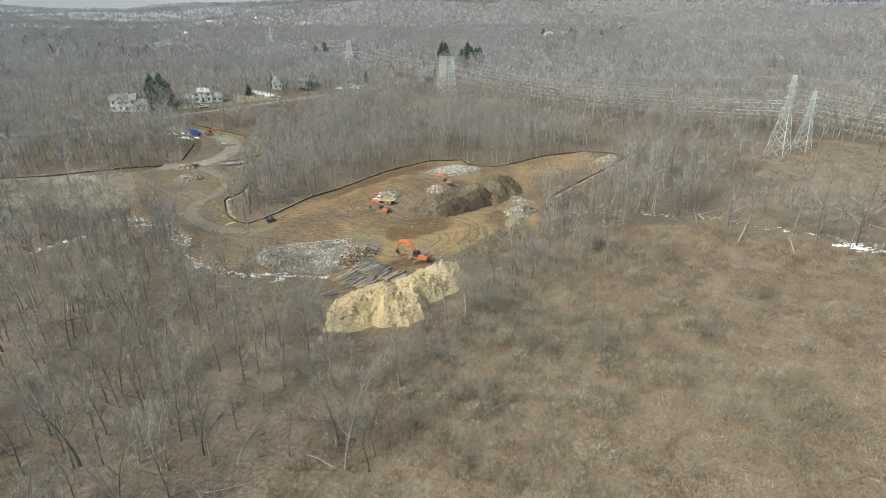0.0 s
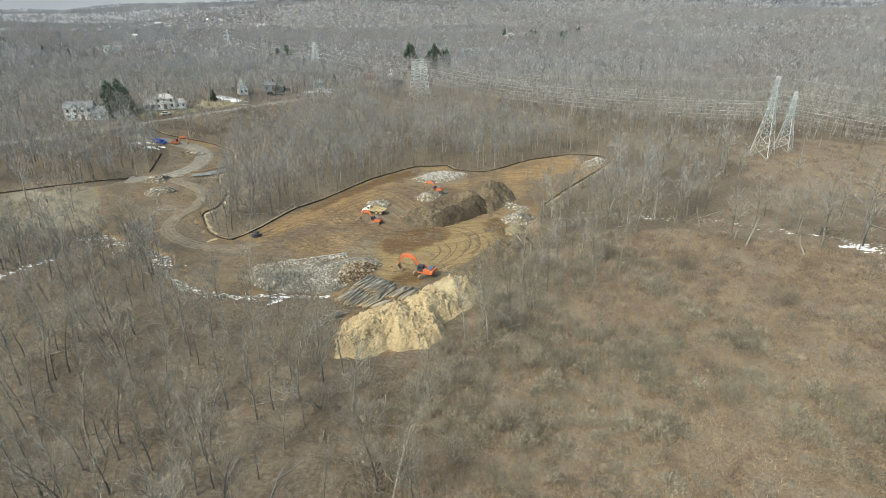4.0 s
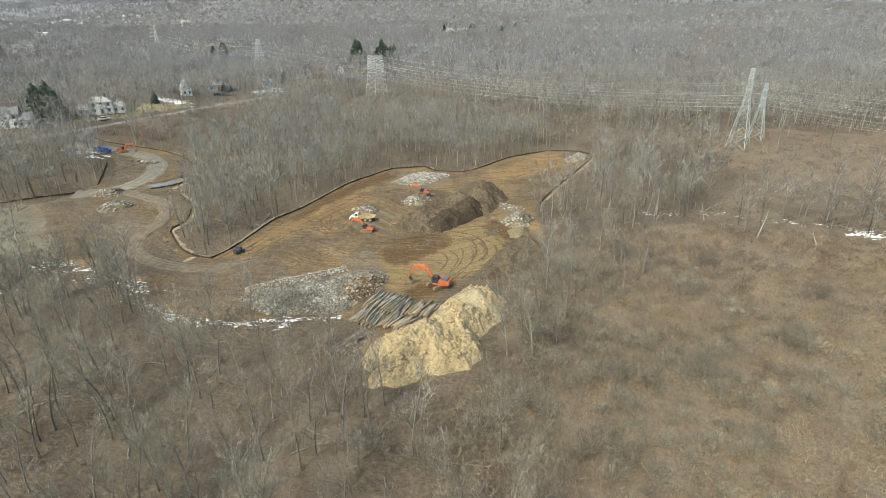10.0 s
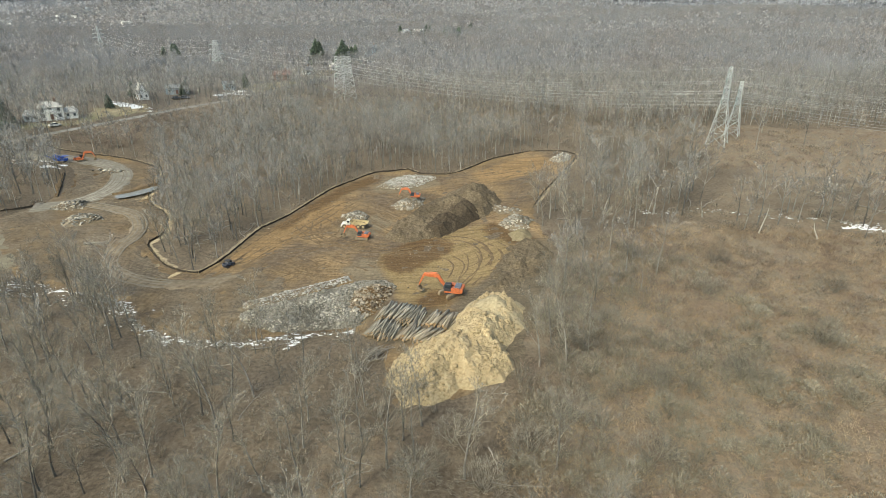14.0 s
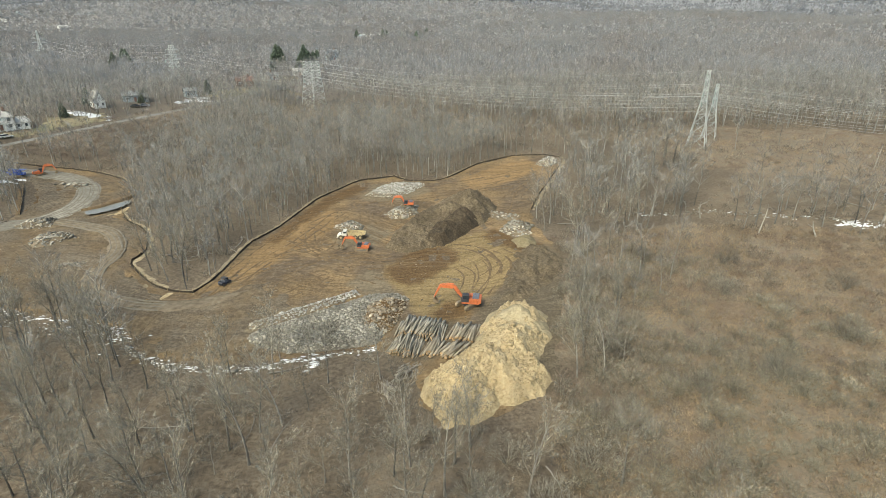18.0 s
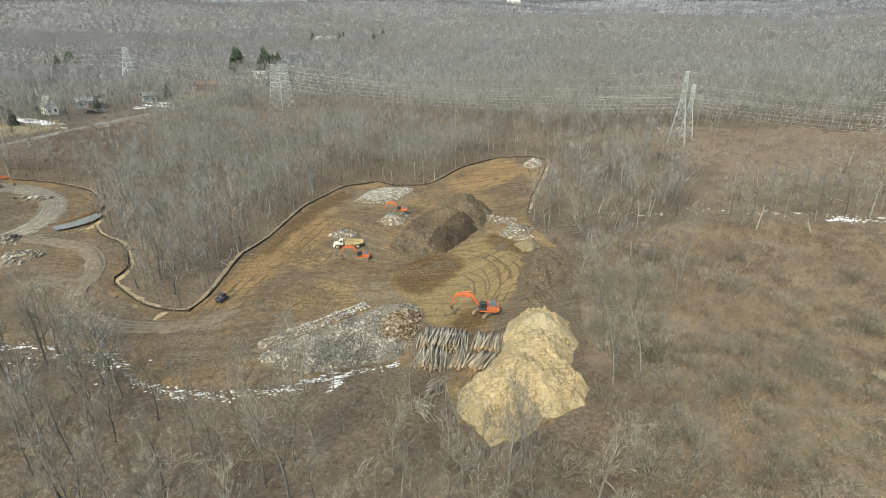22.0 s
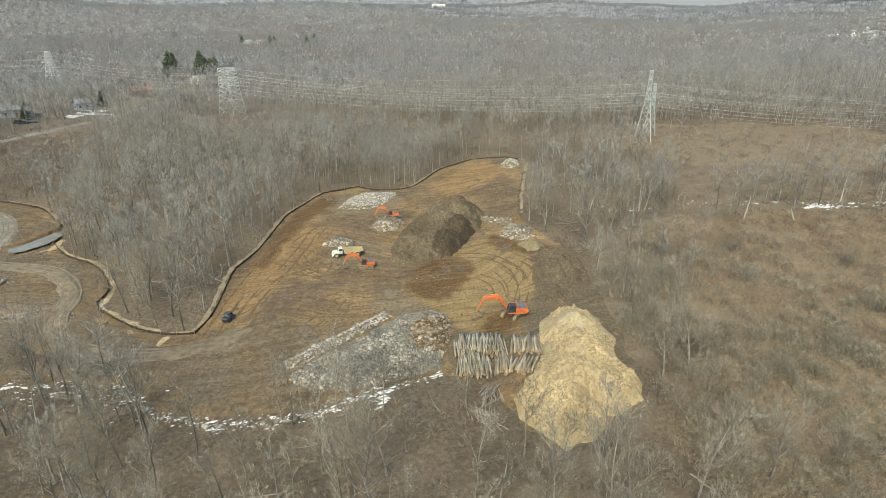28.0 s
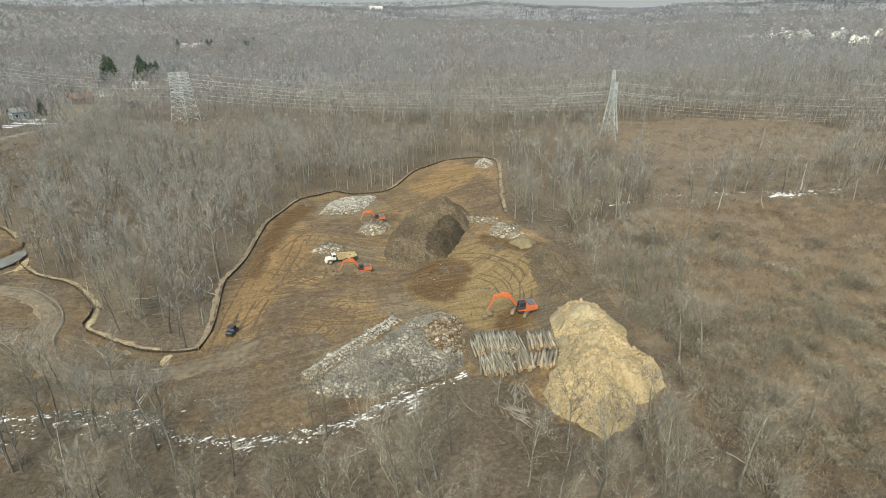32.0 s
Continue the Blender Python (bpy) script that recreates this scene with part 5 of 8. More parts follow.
M_STONE_RUN = material("stone_rubble", ramp((0.15, 0.137, 0.11), (0.265, 0.248, 0.208), (0.385, 0.367, 0.32)), 0.9, 0.9, 0.4, 5, island=0.42, coarse=0.13, coarse_to=(0.5, 1.1))
STONES = [stone_mesh(k, M_STONES[k % 2]) for k in range(10)]
STONE_ARR = []
for me in STONES:
    v = np.array([tuple(q.co) for q in me.vertices])
    STONE_ARR.append((v, np.array([tuple(q.vertices) for q in me.polygons])))


def bed(poly, x, y, top):
    d = edge_dist(poly, x, y) * np.where(inside(poly, x, y), 1, -1)
    return np.clip(d * 0.6, -0.3, top)


def stone_heap(poly, spacing, size, label, parts_near=0, top=1.0, category="stone heap", seed=0, mat=None, base=M_TRAIL, thick=0.36, gap=None):
    """A spread of tipped stone: a low bed of rubble, single stones lying on it."""
    g = np.random.default_rng(seed)
    cx, cy = np.mean([p[0] for p in poly]), np.mean([p[1] for p in poly])
    root = new("stone_heap")
    o = Vector((cx, cy, hz(cx, cy)))
    root.matrix_basis = Matrix.Translation(o)
    tagged(root, label, category, "heaps of quarried stone")
    xs, ys = np.meshgrid(np.arange(min(p[0] for p in poly) - 1, max(p[0] for p in poly) + 1, 0.7), np.arange(min(p[1] for p in poly) - 1, max(p[1] for p in poly) + 1, 0.7))
    d = edge_dist(poly, xs, ys) * np.where(inside(poly, xs, ys), 1, -1)
    z = height(xs, ys) + 0.1 + bed(poly, xs, ys, top) + (fnoise(xs / 2, ys / 2, seed, 3) - 0.5) * 0.8 * np.clip(d / 2, 0, 1)
    i = np.arange(xs.size).reshape(xs.shape)
    f = np.stack([i[:-1, :-1], i[:-1, 1:], i[1:, 1:], i[1:, :-1]], -1).reshape(-1, 4)
    f = f[(d.ravel()[f] > -0.5).any(1)]
    used, inv = np.unique(f, return_inverse=True)
    v = np.stack([xs.ravel(), ys.ravel(), z.ravel()], -1)[used] - np.array(o)
    part("rubble_bed", mesh_arrays("rubble_bed", v, inv.reshape(f.shape), base, True), root)
    px, py, pr = spots(min(p[0] for p in poly), max(p[0] for p in poly), min(p[1] for p in poly), max(p[1] for p in poly), spacing, seed + 50)
    keep = inside(poly, px, py) & (fnoise(px / 5, py / 5, seed + 7, 3) + 0.25 * pr > thick)
    if gap:
        keep &= ~inside(gap, *ragged(px, py, 1.5)) | (pr < 0.12)
    px, py = px[keep], py[keep]
    pz = height(px, py) + 0.1 + bed(poly, px, py, top) + (fnoise(px / 2, py / 2, seed, 3) - 0.5) * 0.8 * np.clip(edge_dist(poly, px, py) / 2, 0, 1) + size * 0.12
    sz = size * g.lognormal(0, 0.4, len(px))
    order = np.argsort(py + 0.4 * px)
    for n, j in enumerate(order[:parts_near]):
        part("stone", STONES[n % 10], root, m=pose(px[j] - o.x, py[j] - o.y, pz[j] - o.z, g.uniform(-30, 30), g.uniform(-30, 30), g.uniform(0, 360)) @ Matrix.Scale(sz[j], 4))
    j = order[parts_near:]
    if len(j):
        pl = np.stack([px[j] - o.x, py[j] - o.y, pz[j] - o.z, sz[j]], -1)
        ob = joined(STONE_ARR, pl, mat or M_STONE_RUN, "stone_rubble", "tipped pale grey stones", "")
        ob.parent = root
    return root


M_RUBBLE = material("gritty_rubble", ramp((0.09, 0.08, 0.062), (0.165, 0.15, 0.122), (0.27, 0.255, 0.22)), 2.4, 0.95, 1.0, 9, coarse=0.2, coarse_to=(0.7, 1.2), depth=0.3)
ROCKFIELD = [(-37.4, -22.4), (-29.4, -17), (-17.8, -9.8), (-12, -9.7), (-9.2, -12), (-12.1, -19.7), (-14.5, -28.0), (-24.3, -29.2), (-29.5, -29.5), (-35.1, -27.1), (-38.3, -24.2)]
stone_heap(ROCKFIELD, 0.35, 0.33, "wide spread of grey broken stone with patches of bare earth", 300, 0.7, seed=1, thick=0.36, base=M_RUBBLE, gap=[(-31, -17.2), (-21.5, -9), (-18, -11), (-20.5, -14), (-28, -19.5)])
M_PALESTONE = material("white_grey_stone", ramp((0.22, 0.21, 0.185), (0.345, 0.333, 0.30), (0.45, 0.438, 0.402)), 1.0, 0.9, 0.4, 5, island=0.4)
M_BROWNSTONE = material("earthy_stone", ramp((0.12, 0.09, 0.06), (0.22, 0.18, 0.13), (0.36, 0.32, 0.26)), 0.9, 0.9, 0.4, 5, island=0.5)
stone_heap([(-39.6, -19.6), (-31.6, -14.4), (-20.6, -7.4), (-19.4, -9.6), (-28, -15.2), (-37.6, -21.8)], 0.36, 0.36, "pale band of stone along the edge of the spread", 60, 0.85, seed=41, mat=M_PALESTONE, thick=0.25)
stone_heap([(-18.8, -16.5), (-16.4, -12.5), (-12.9, -12), (-9.3, -13.2), (-12.0, -22.9), (-15.1, -26.4), (-17.9, -23.8)], 0.42, 0.46, "earthy brown stones at the end of the spread", 60, 1.5, seed=42, mat=M_BROWNSTONE, base=M_MUD)
stone_heap([(-24.7, 54.1), (-20.3, 62.7), (-13.2, 65), (-5.7, 62.6), (-10.5, 55.4), (-16.6, 50.5)], 0.38, 0.4, "flat spread of white-grey boulders by the fence", 120, 0.8, seed=2, mat=M_PALESTONE, thick=0.1)
stone_heap([(-17.5, 37), (-14.5, 43), (-8.3, 42.7), (-8.5, 37), (-11, 33.8), (-15.5, 33.5)], 0.5, 0.52, "heap of pale boulders under an orange excavator", 90, 1.3, seed=3)
stone_heap([(-31.0, 28.1), (-26.5, 33.4), (-22.2, 28.7), (-24, 25.4)], 0.5, 0.48, "small heap of pale stone behind the dump truck", 50, 0.7, seed=4)
stone_heap([(12.4, 20.4), (16.3, 26.8), (21.5, 22.7), (19.9, 16.6), (15.4, 15.6)], 0.62, 0.66, "heap of pale boulders at the edge of the woods", 60, 1.3, seed=5)
stone_heap([(31.4, 75.0), (36.4, 81.4), (40.0, 79.0), (38.6, 73.4), (35.2, 71.6)], 0.55, 0.58, "small heap of tan stone in the clearing corner", 50, 1.9, seed=6, mat=M_PALESTONE, thick=0.15)
stone_heap([(-113.0, 25.3), (-110.6, 31), (-106.9, 32.6), (-104.2, 32.6), (-103.4, 27.4), (-107, 25.4)], 0.6, 0.6, "heap of grey boulders beside the loop track", 70, 1.2, seed=7)
stone_heap([(-103.5, 18.2), (-102.4, 23.8), (-96.6, 24.2), (-93.2, 21.2), (-97.0, 17.2), (-100.6, 14.6)], 0.62, 0.55, "heap of tan boulders beside the loop track", 60, 1.0, seed=8)
stone_heap([(-122, 56), (-116, 60), (-108, 60), (-112, 55)], 1.0, 0.7, "scattered stones on the loop bank", 20, 0.5, seed=9)
stone_heap([(6, 33), (10, 34), (13, 28), (17, 27), (20, 30), (15, 33), (10, 38)], 1.1, 0.75, "scattered pale boulders behind the soil heap", 20, 0.3, seed=10)

# loose stones and clods over the bare earth
px, py, pr = spots(-130, 44, -32, 88, 0.9, 90)
ok = inside(PAD, px, py) & (pr < 0.3 * fnoise(px / 9, py / 9, 91, 3) + 0.1 + 0.06 * (px < -57)) & (edge_dist(HAUL, px, py, False) > 4.5) & ~inside(DIRT_A, px, py) & ~inside(CHIP, px, py)
px, py = px[ok], py[ok]
joined(STONE_ARR, np.stack([px, py, height(px, py) + np.where(px < -57, 0.3, 0.17), rng.lognormal(math.log(0.2), 0.4, len(px))], -1), M_CLOD, "loose_clods", "loose stones and clods on the graded earth", "clods")

# clumps on the wood chips
me = bpy.data.objects["wood_chip_mound"].data  # the larger, lower heap
cv = np.zeros(len(me.vertices) * 3)
me.vertices.foreach_get("co", cv)
cv = cv.reshape(-1, 3)
cv = cv[inside(CHIP, cv[:, 0], cv[:, 1]) & (edge_dist(CHIP, cv[:, 0], cv[:, 1]) > 0.6)]
g = np.random.default_rng(55)
cv = cv[g.random(len(cv)) < np.clip(0.24 - 0.016 * (cv[:, 1] + 36), 0.03, 0.32) * np.clip(fnoise(cv[:, 0] / 2.5, cv[:, 1] / 2.5, 56, 2) * 3 - 1, 0, 1)]
joined(STONE_ARR, np.c_[cv, g.lognormal(math.log(0.3), 0.4, len(cv))], M_CHIPS, "chip_clumps", "crumbling clumps of damp wood chips on the heap", "wood chips")


# tumbled field walls
def field_wall(line, label, seed, spread=0.9, size=0.36, step=0.3):
    g = np.random.default_rng(seed)
    p = resample(smooth_line(line), step)
    p = p + g.normal(0, spread * 0.5, p.shape)
    root = new("stone_wall")
    o = np.array([p[0, 0], p[0, 1], hz(*p[0])])
    root.matrix_basis = Matrix.Translation(o)
    tagged(root, label, "stone wall", "tumbled field walls")
    s = size * g.lognormal(0, 0.35, len(p))
    z = ground_height(p[:, 0], p[:, 1]) + s * 0.12
    n = 0
    for j in range(0, len(p), 4):
        part("stone", STONES[j % 10], root, m=pose(p[j, 0] - o[0], p[j, 1] - o[1], z[j] - o[2], g.uniform(-25, 25), g.uniform(-25, 25), g.uniform(0, 360)) @ Matrix.Scale(s[j] * 1.2, 4))
    keep = np.arange(len(p)) % 4 != 0
    pl = np.c_[p[keep] - o[:2], z[keep] - o[2], s[keep]]
    joined(STONE_ARR, pl, M_STONE_RUN, "stone_rubble", "tumbled wall stones", "").parent = root


WALL_SOUTH = [(-14.9, -29.2), (-20.7, -30.1), (-25.1, -30.6), (-29.7, -32.0), (-36.4, -33.6), (-42.5, -33.0), (-50.0, -31.1), (-56.2, -27.6), (-62, -22), (-68, -19), (-76, -20)]
field_wall(WALL_SOUTH, "low tumbled stone wall with patches of old snow", 21)
field_wall(HEDGE[1:-1], "tumbled stone wall under the hedgerow with old snow", 22, 1.3)


# old snow
def snow(line, n, spread, size, seed, label):
    g = np.random.default_rng(seed)
    p = resample(smooth_line(line), 0.5)
    vs, fs, k = [], [], 0
    for _ in range(n):
        c = p[g.integers(len(p))] + g.normal(0, spread, 2)
        s, m = size * g.lognormal(0, 0.5), 9
        a = np.sort(g.uniform(0, 2 * math.pi, m))
        r = s * g.uniform(0.5, 1.2, m)
        x, y = c[0] + np.cos(a) * r * 1.9, c[1] + np.sin(a) * r * 0.62
        h0 = ground_height(x, y) - 0.05
        vs.append(np.r_[np.c_[x, y, h0], np.c_[c[0] + np.cos(a) * r * 1.2, c[1] + np.sin(a) * r * 0.4, ground_height(c[0] + np.cos(a) * r * 1.2, c[1] + np.sin(a) * r * 0.4) + 0.06], [[c[0], c[1], float(ground_height(*c)) + 0.12]]])
        for i in range(m):
            j = (i + 1) % m
            fs += [(k + i, k + j, k + m + j), (k + i, k + m + j, k + m + i), (k + m + i, k + m + j, k + 2 * m)]
        k += 2 * m + 1
    tagged(new("snow_patch", mesh_arrays("snow_patch", np.concatenate(vs), np.array(fs), M_SNOW, True)), label, "snow", kind="stuff")


snow(WALL_SOUTH[:5], 120, 0.5, 0.2, 31, "old snow left along the stone wall")
snow([(-24, -30), (-24.5, -32), (-25.5, -34)], 26, 0.45, 0.4, 32, "old snow left beside the stone wall")
snow(WALL_SOUTH[4:8], 150, 0.8, 0.13, 33, "old snow left along the stone wall")
snow([(-60, -24), (-65, -18), (-70, -15), (-76, -15), (-83, -15), (-92, -14)], 520, 2.0, 0.17, 34, "patches of old snow among the trees")
snow(HEDGE[2:8], 60, 0.9, 0.2, 35, "old snow left along the hedgerow")
snow([(-92.9, -41.8), (-92.7, -36.3), (-90.0, -28.4)], 40, 0.5, 0.3, 41, "streak of old snow among the trees")
snow([(-129, -20), (-126, -13), (-122, -9)], 16, 1.6, 0.5, 42, "scraps of old snow on rough grass")
snow([(88, 6), (91, 4), (95, 2)], 70, 0.9, 0.32, 36, "bank of old snow at the hedgerow")
snow([(100, 1), (112, -4)], 14, 0.9, 0.18, 37, "old snow left along the hedgerow")
snow([(-163, 142), (-156, 139), (-149, 138)], 30, 2.0, 1.9, 38, "snow on the lawn beside the road")
snow([(-130, 180), (-127, 188), (-123, 200)], 20, 2.5, 1.8, 39, "snow on the yards beside the road")
snow([(-130, 60), (-140, 62), (-150, 60)], 18, 2.0, 0.9, 40, "old snow on the bank of the loop track")


# ---- machines ----
def stadium(length, tall, n=7):
    r = tall / 2
    c = length / 2 - r
    a = [(c + r * math.sin(t), r - r * math.cos(t)) for t in np.linspace(0, math.pi, n)]
    b = [(-c - r * math.sin(t), r + r * math.cos(t)) for t in np.linspace(0, math.pi, n)]
    return a + b


def excavator(at, turn, slew=0.0, reach=0.0, size=0.88, label="orange tracked excavator with its boom raised"):
    """Tracks, upper body, cab, boom, stick and bucket; the boom points along x."""
    root = new("excavator")
    root.matrix_basis = pose(at[0], at[1], at[2] if len(at) > 2 else hz(*at[:2]) + 0.12, 0, 0, turn) @ Matrix.Scale(size, 4)
    for s in (1, -1):
        t = part("track", solid("track", M_TRACK, ("prism", stadium(4.7, 1.0), 0.62, (0, 1.32 * s, 0), (0, 0, 0), 0.03)), root, m=pose(0, 0, 0, 0, 0, slew))
        part("track_shoes", solid("track_shoes", M_STEEL, *[("box", (0.09, 0.66, 0.06), (x, 1.32 * s, z)) for x in np.arange(-1.75, 1.8, 0.32) for z in (1.01, 0.0)]), t)
        part("roller_frame", solid("roller_frame", M_STEEL, ("box", (3.2, 0.5, 0.4), (0, 1.32 * s + 0.1 * s, 0.5), (0, 0, 0), 0.04)), t)
    part("undercarriage", solid("undercarriage", M_BLACK, ("box", (2.0, 2.1, 0.4), (0, 0, 0.62), (0, 0, 0), 0.05), ("cyl", 0.75, 0.75, 0.35, (0, 0, 0.98), (0, 0, 0), 16)), root)
    body = part("upper_body", solid("upper_body", M_ORANGE, ("box", (3.7, 2.9, 0.35), (-0.7, 0, 1.3), (0, 0, 0), 0.05), ("box", (2.1, 1.2, 0.95), (-0.9, -0.82, 1.9), (0, 0, 0), 0.1), ("box", (1.9, 1.3, 0.85), (-1.3, 0.75, 1.85), (0, 0, 0), 0.1)), root)
    part("counterweight", solid("counterweight", M_ORANGE, ("prism", [(0, 0), (-0.55, 0.12), (-0.72, 0.5), (-0.62, 1.0), (0, 1.12)], 2.9, (-2.3, 0, 1.15), (0, 0, 0), 0.08)), root)
    part("engine_cover", solid("engine_cover", M_GREYCAP, ("box", (1.35, 2.2, 0.3), (-1.75, 0, 2.42), (0, 0, 0), 0.08), ("cyl", 0.09, 0.09, 0.5, (-1.5, -0.7, 2.75), (0, 0, 0), 10)), root)
    part("handrail", solid("handrail", M_BLACK, rod((-0.4, -1.35, 2.35), (-0.4, -1.35, 3.0), 0.03), rod((-0.4, -1.35, 3.0), (-2.3, -1.35, 3.0), 0.03), rod((-2.3, -1.35, 3.0), (-2.3, -1.35, 2.4), 0.03)), root)
    cab = part("cab", solid("cab", M_BLACK, ("prism", [(-0.75, 0), (0.85, 0), (0.95, 0.75), (0.62, 1.75), (-0.75, 1.75)], 1.05, (0.35, 0.88, 1.45), (0, 0, 0), 0.06)), root)
    part("window", solid("window", M_GLASS, ("box", (0.03, 0.85, 0.9), (1.17, 0.88, 2.6), (0, -17, 0)), ("box", (1.1, 0.03, 0.8), (0.32, 1.41, 2.6)), ("box", (1.1, 0.03, 0.8), (0.32, 0.35, 2.6))), cab)
    part("boom", solid("boom", M_ORANGE, ("prism", [(0.6, 1.55), (0.9, 1.4), (3.15 + reach, 3.85), (6.0 + reach, 3.95), (6.15 + reach, 4.2), (5.9 + reach, 4.45), (3.5 + reach, 4.85), (2.6 + reach, 4.6)], 0.42, (0, -0.1, 0), (0, 0, 0), 0.03)), root)
    part("stick", solid("stick", M_ORANGE, ("prism", [(5.5 + reach, 4.75), (5.95 + reach, 4.65), (6.35 + reach, 4.0), (7.25 + reach, 1.75), (7.05 + reach, 1.65), (5.85 + reach, 3.9)], 0.34, (0, -0.1, 0), (0, 0, 0), 0.03)), root)
    for s in (0.34, -0.34):
        part("boom_cylinder", solid("boom_cylinder", M_STEEL, rod((1.2, s - 0.1, 1.5), (2.2, s - 0.1, 2.7), 0.11, 10), rod((2.2, s - 0.1, 2.7), (3.1 + reach, s - 0.1, 4.1), 0.06, 8)), root)
    part("stick_cylinder", solid("stick_cylinder", M_ORANGE, rod((3.0 + reach, -0.1, 4.95), (4.6 + reach, -0.1, 4.95), 0.11, 10), rod((4.6 + reach, -0.1, 4.95), (5.6 + reach, -0.1, 4.72), 0.06, 8)), root)
    part("bucket_cylinder", solid("bucket_cylinder", M_STEEL, rod((6.2 + reach, -0.1, 4.3), (7.2 + reach, -0.1, 2.5), 0.07, 8)), root)
    bk = part("bucket", solid("bucket", M_TRACK, ("prism", [(7.3, 1.75), (7.55, 1.3), (7.35, 0.55), (6.75, 0.25), (6.2, 0.45), (6.3, 0.52), (6.75, 0.4), (7.2, 0.65), (7.35, 1.25), (7.05, 1.65)], 1.25, (reach, -0.1, 0), (0, 0, 0), 0.02), ("prism", [(7.3, 1.7), (7.5, 1.3), (7.3, 0.6), (6.75, 0.3), (6.25, 0.5)], 0.05, (reach, -0.72, 0), (0, 0, 0), 0), ("prism", [(7.3, 1.7), (7.5, 1.3), (7.3, 0.6), (6.75, 0.3), (6.25, 0.5)], 0.05, (reach, 0.52, 0), (0, 0, 0), 0)), root)
    for y in np.linspace(-0.65, 0.45, 5):
        part("tooth", solid("tooth", M_STEEL, ("box", (0.22, 0.1, 0.07), (6.12 + reach, y, 0.5), (0, 12, 0))), bk)
    return tagged(root, label, "excavator", "excavators on the site")


excavator((1.9, -16.2), 170, 55, 0.0, 0.9, "orange tracked excavator with black cab digging near the log stacks")
excavator((-21.6, 13.4), 172, 8, -0.3, 0.7, "orange tracked excavator reaching towards the dump truck")
excavator((-11.4, 40.0, hz(-11.4, 40) + 1.2), 176, 40, -0.6, 0.66, "orange tracked excavator standing on a heap of boulders")
excavator((-129.1, 65.2), 30, 20, -0.8, 0.7, "small orange tracked excavator beside a blue screening machine")


def wheel(at, r, w, root, mat=M_TYRE, hub=M_TAN):
    t = part("wheel", solid("wheel", mat, ("cyl", r, r, w, (0, 0, 0), (90, 0, 0), 20), ("cyl", r * 0.97, r * 0.9, w * 0.12, (0, -w * 0.55, 0), (90, 0, 0), 20)), root, m=pose(*at))
    part("rim", solid("rim", hub, ("cyl", r * 0.5, r * 0.5, w * 1.04, (0, 0, 0), (90, 0, 0), 14), ("cyl", r * 0.2, r * 0.16, w * 1.2, (0, 0, 0), (90, 0, 0), 10)), t)


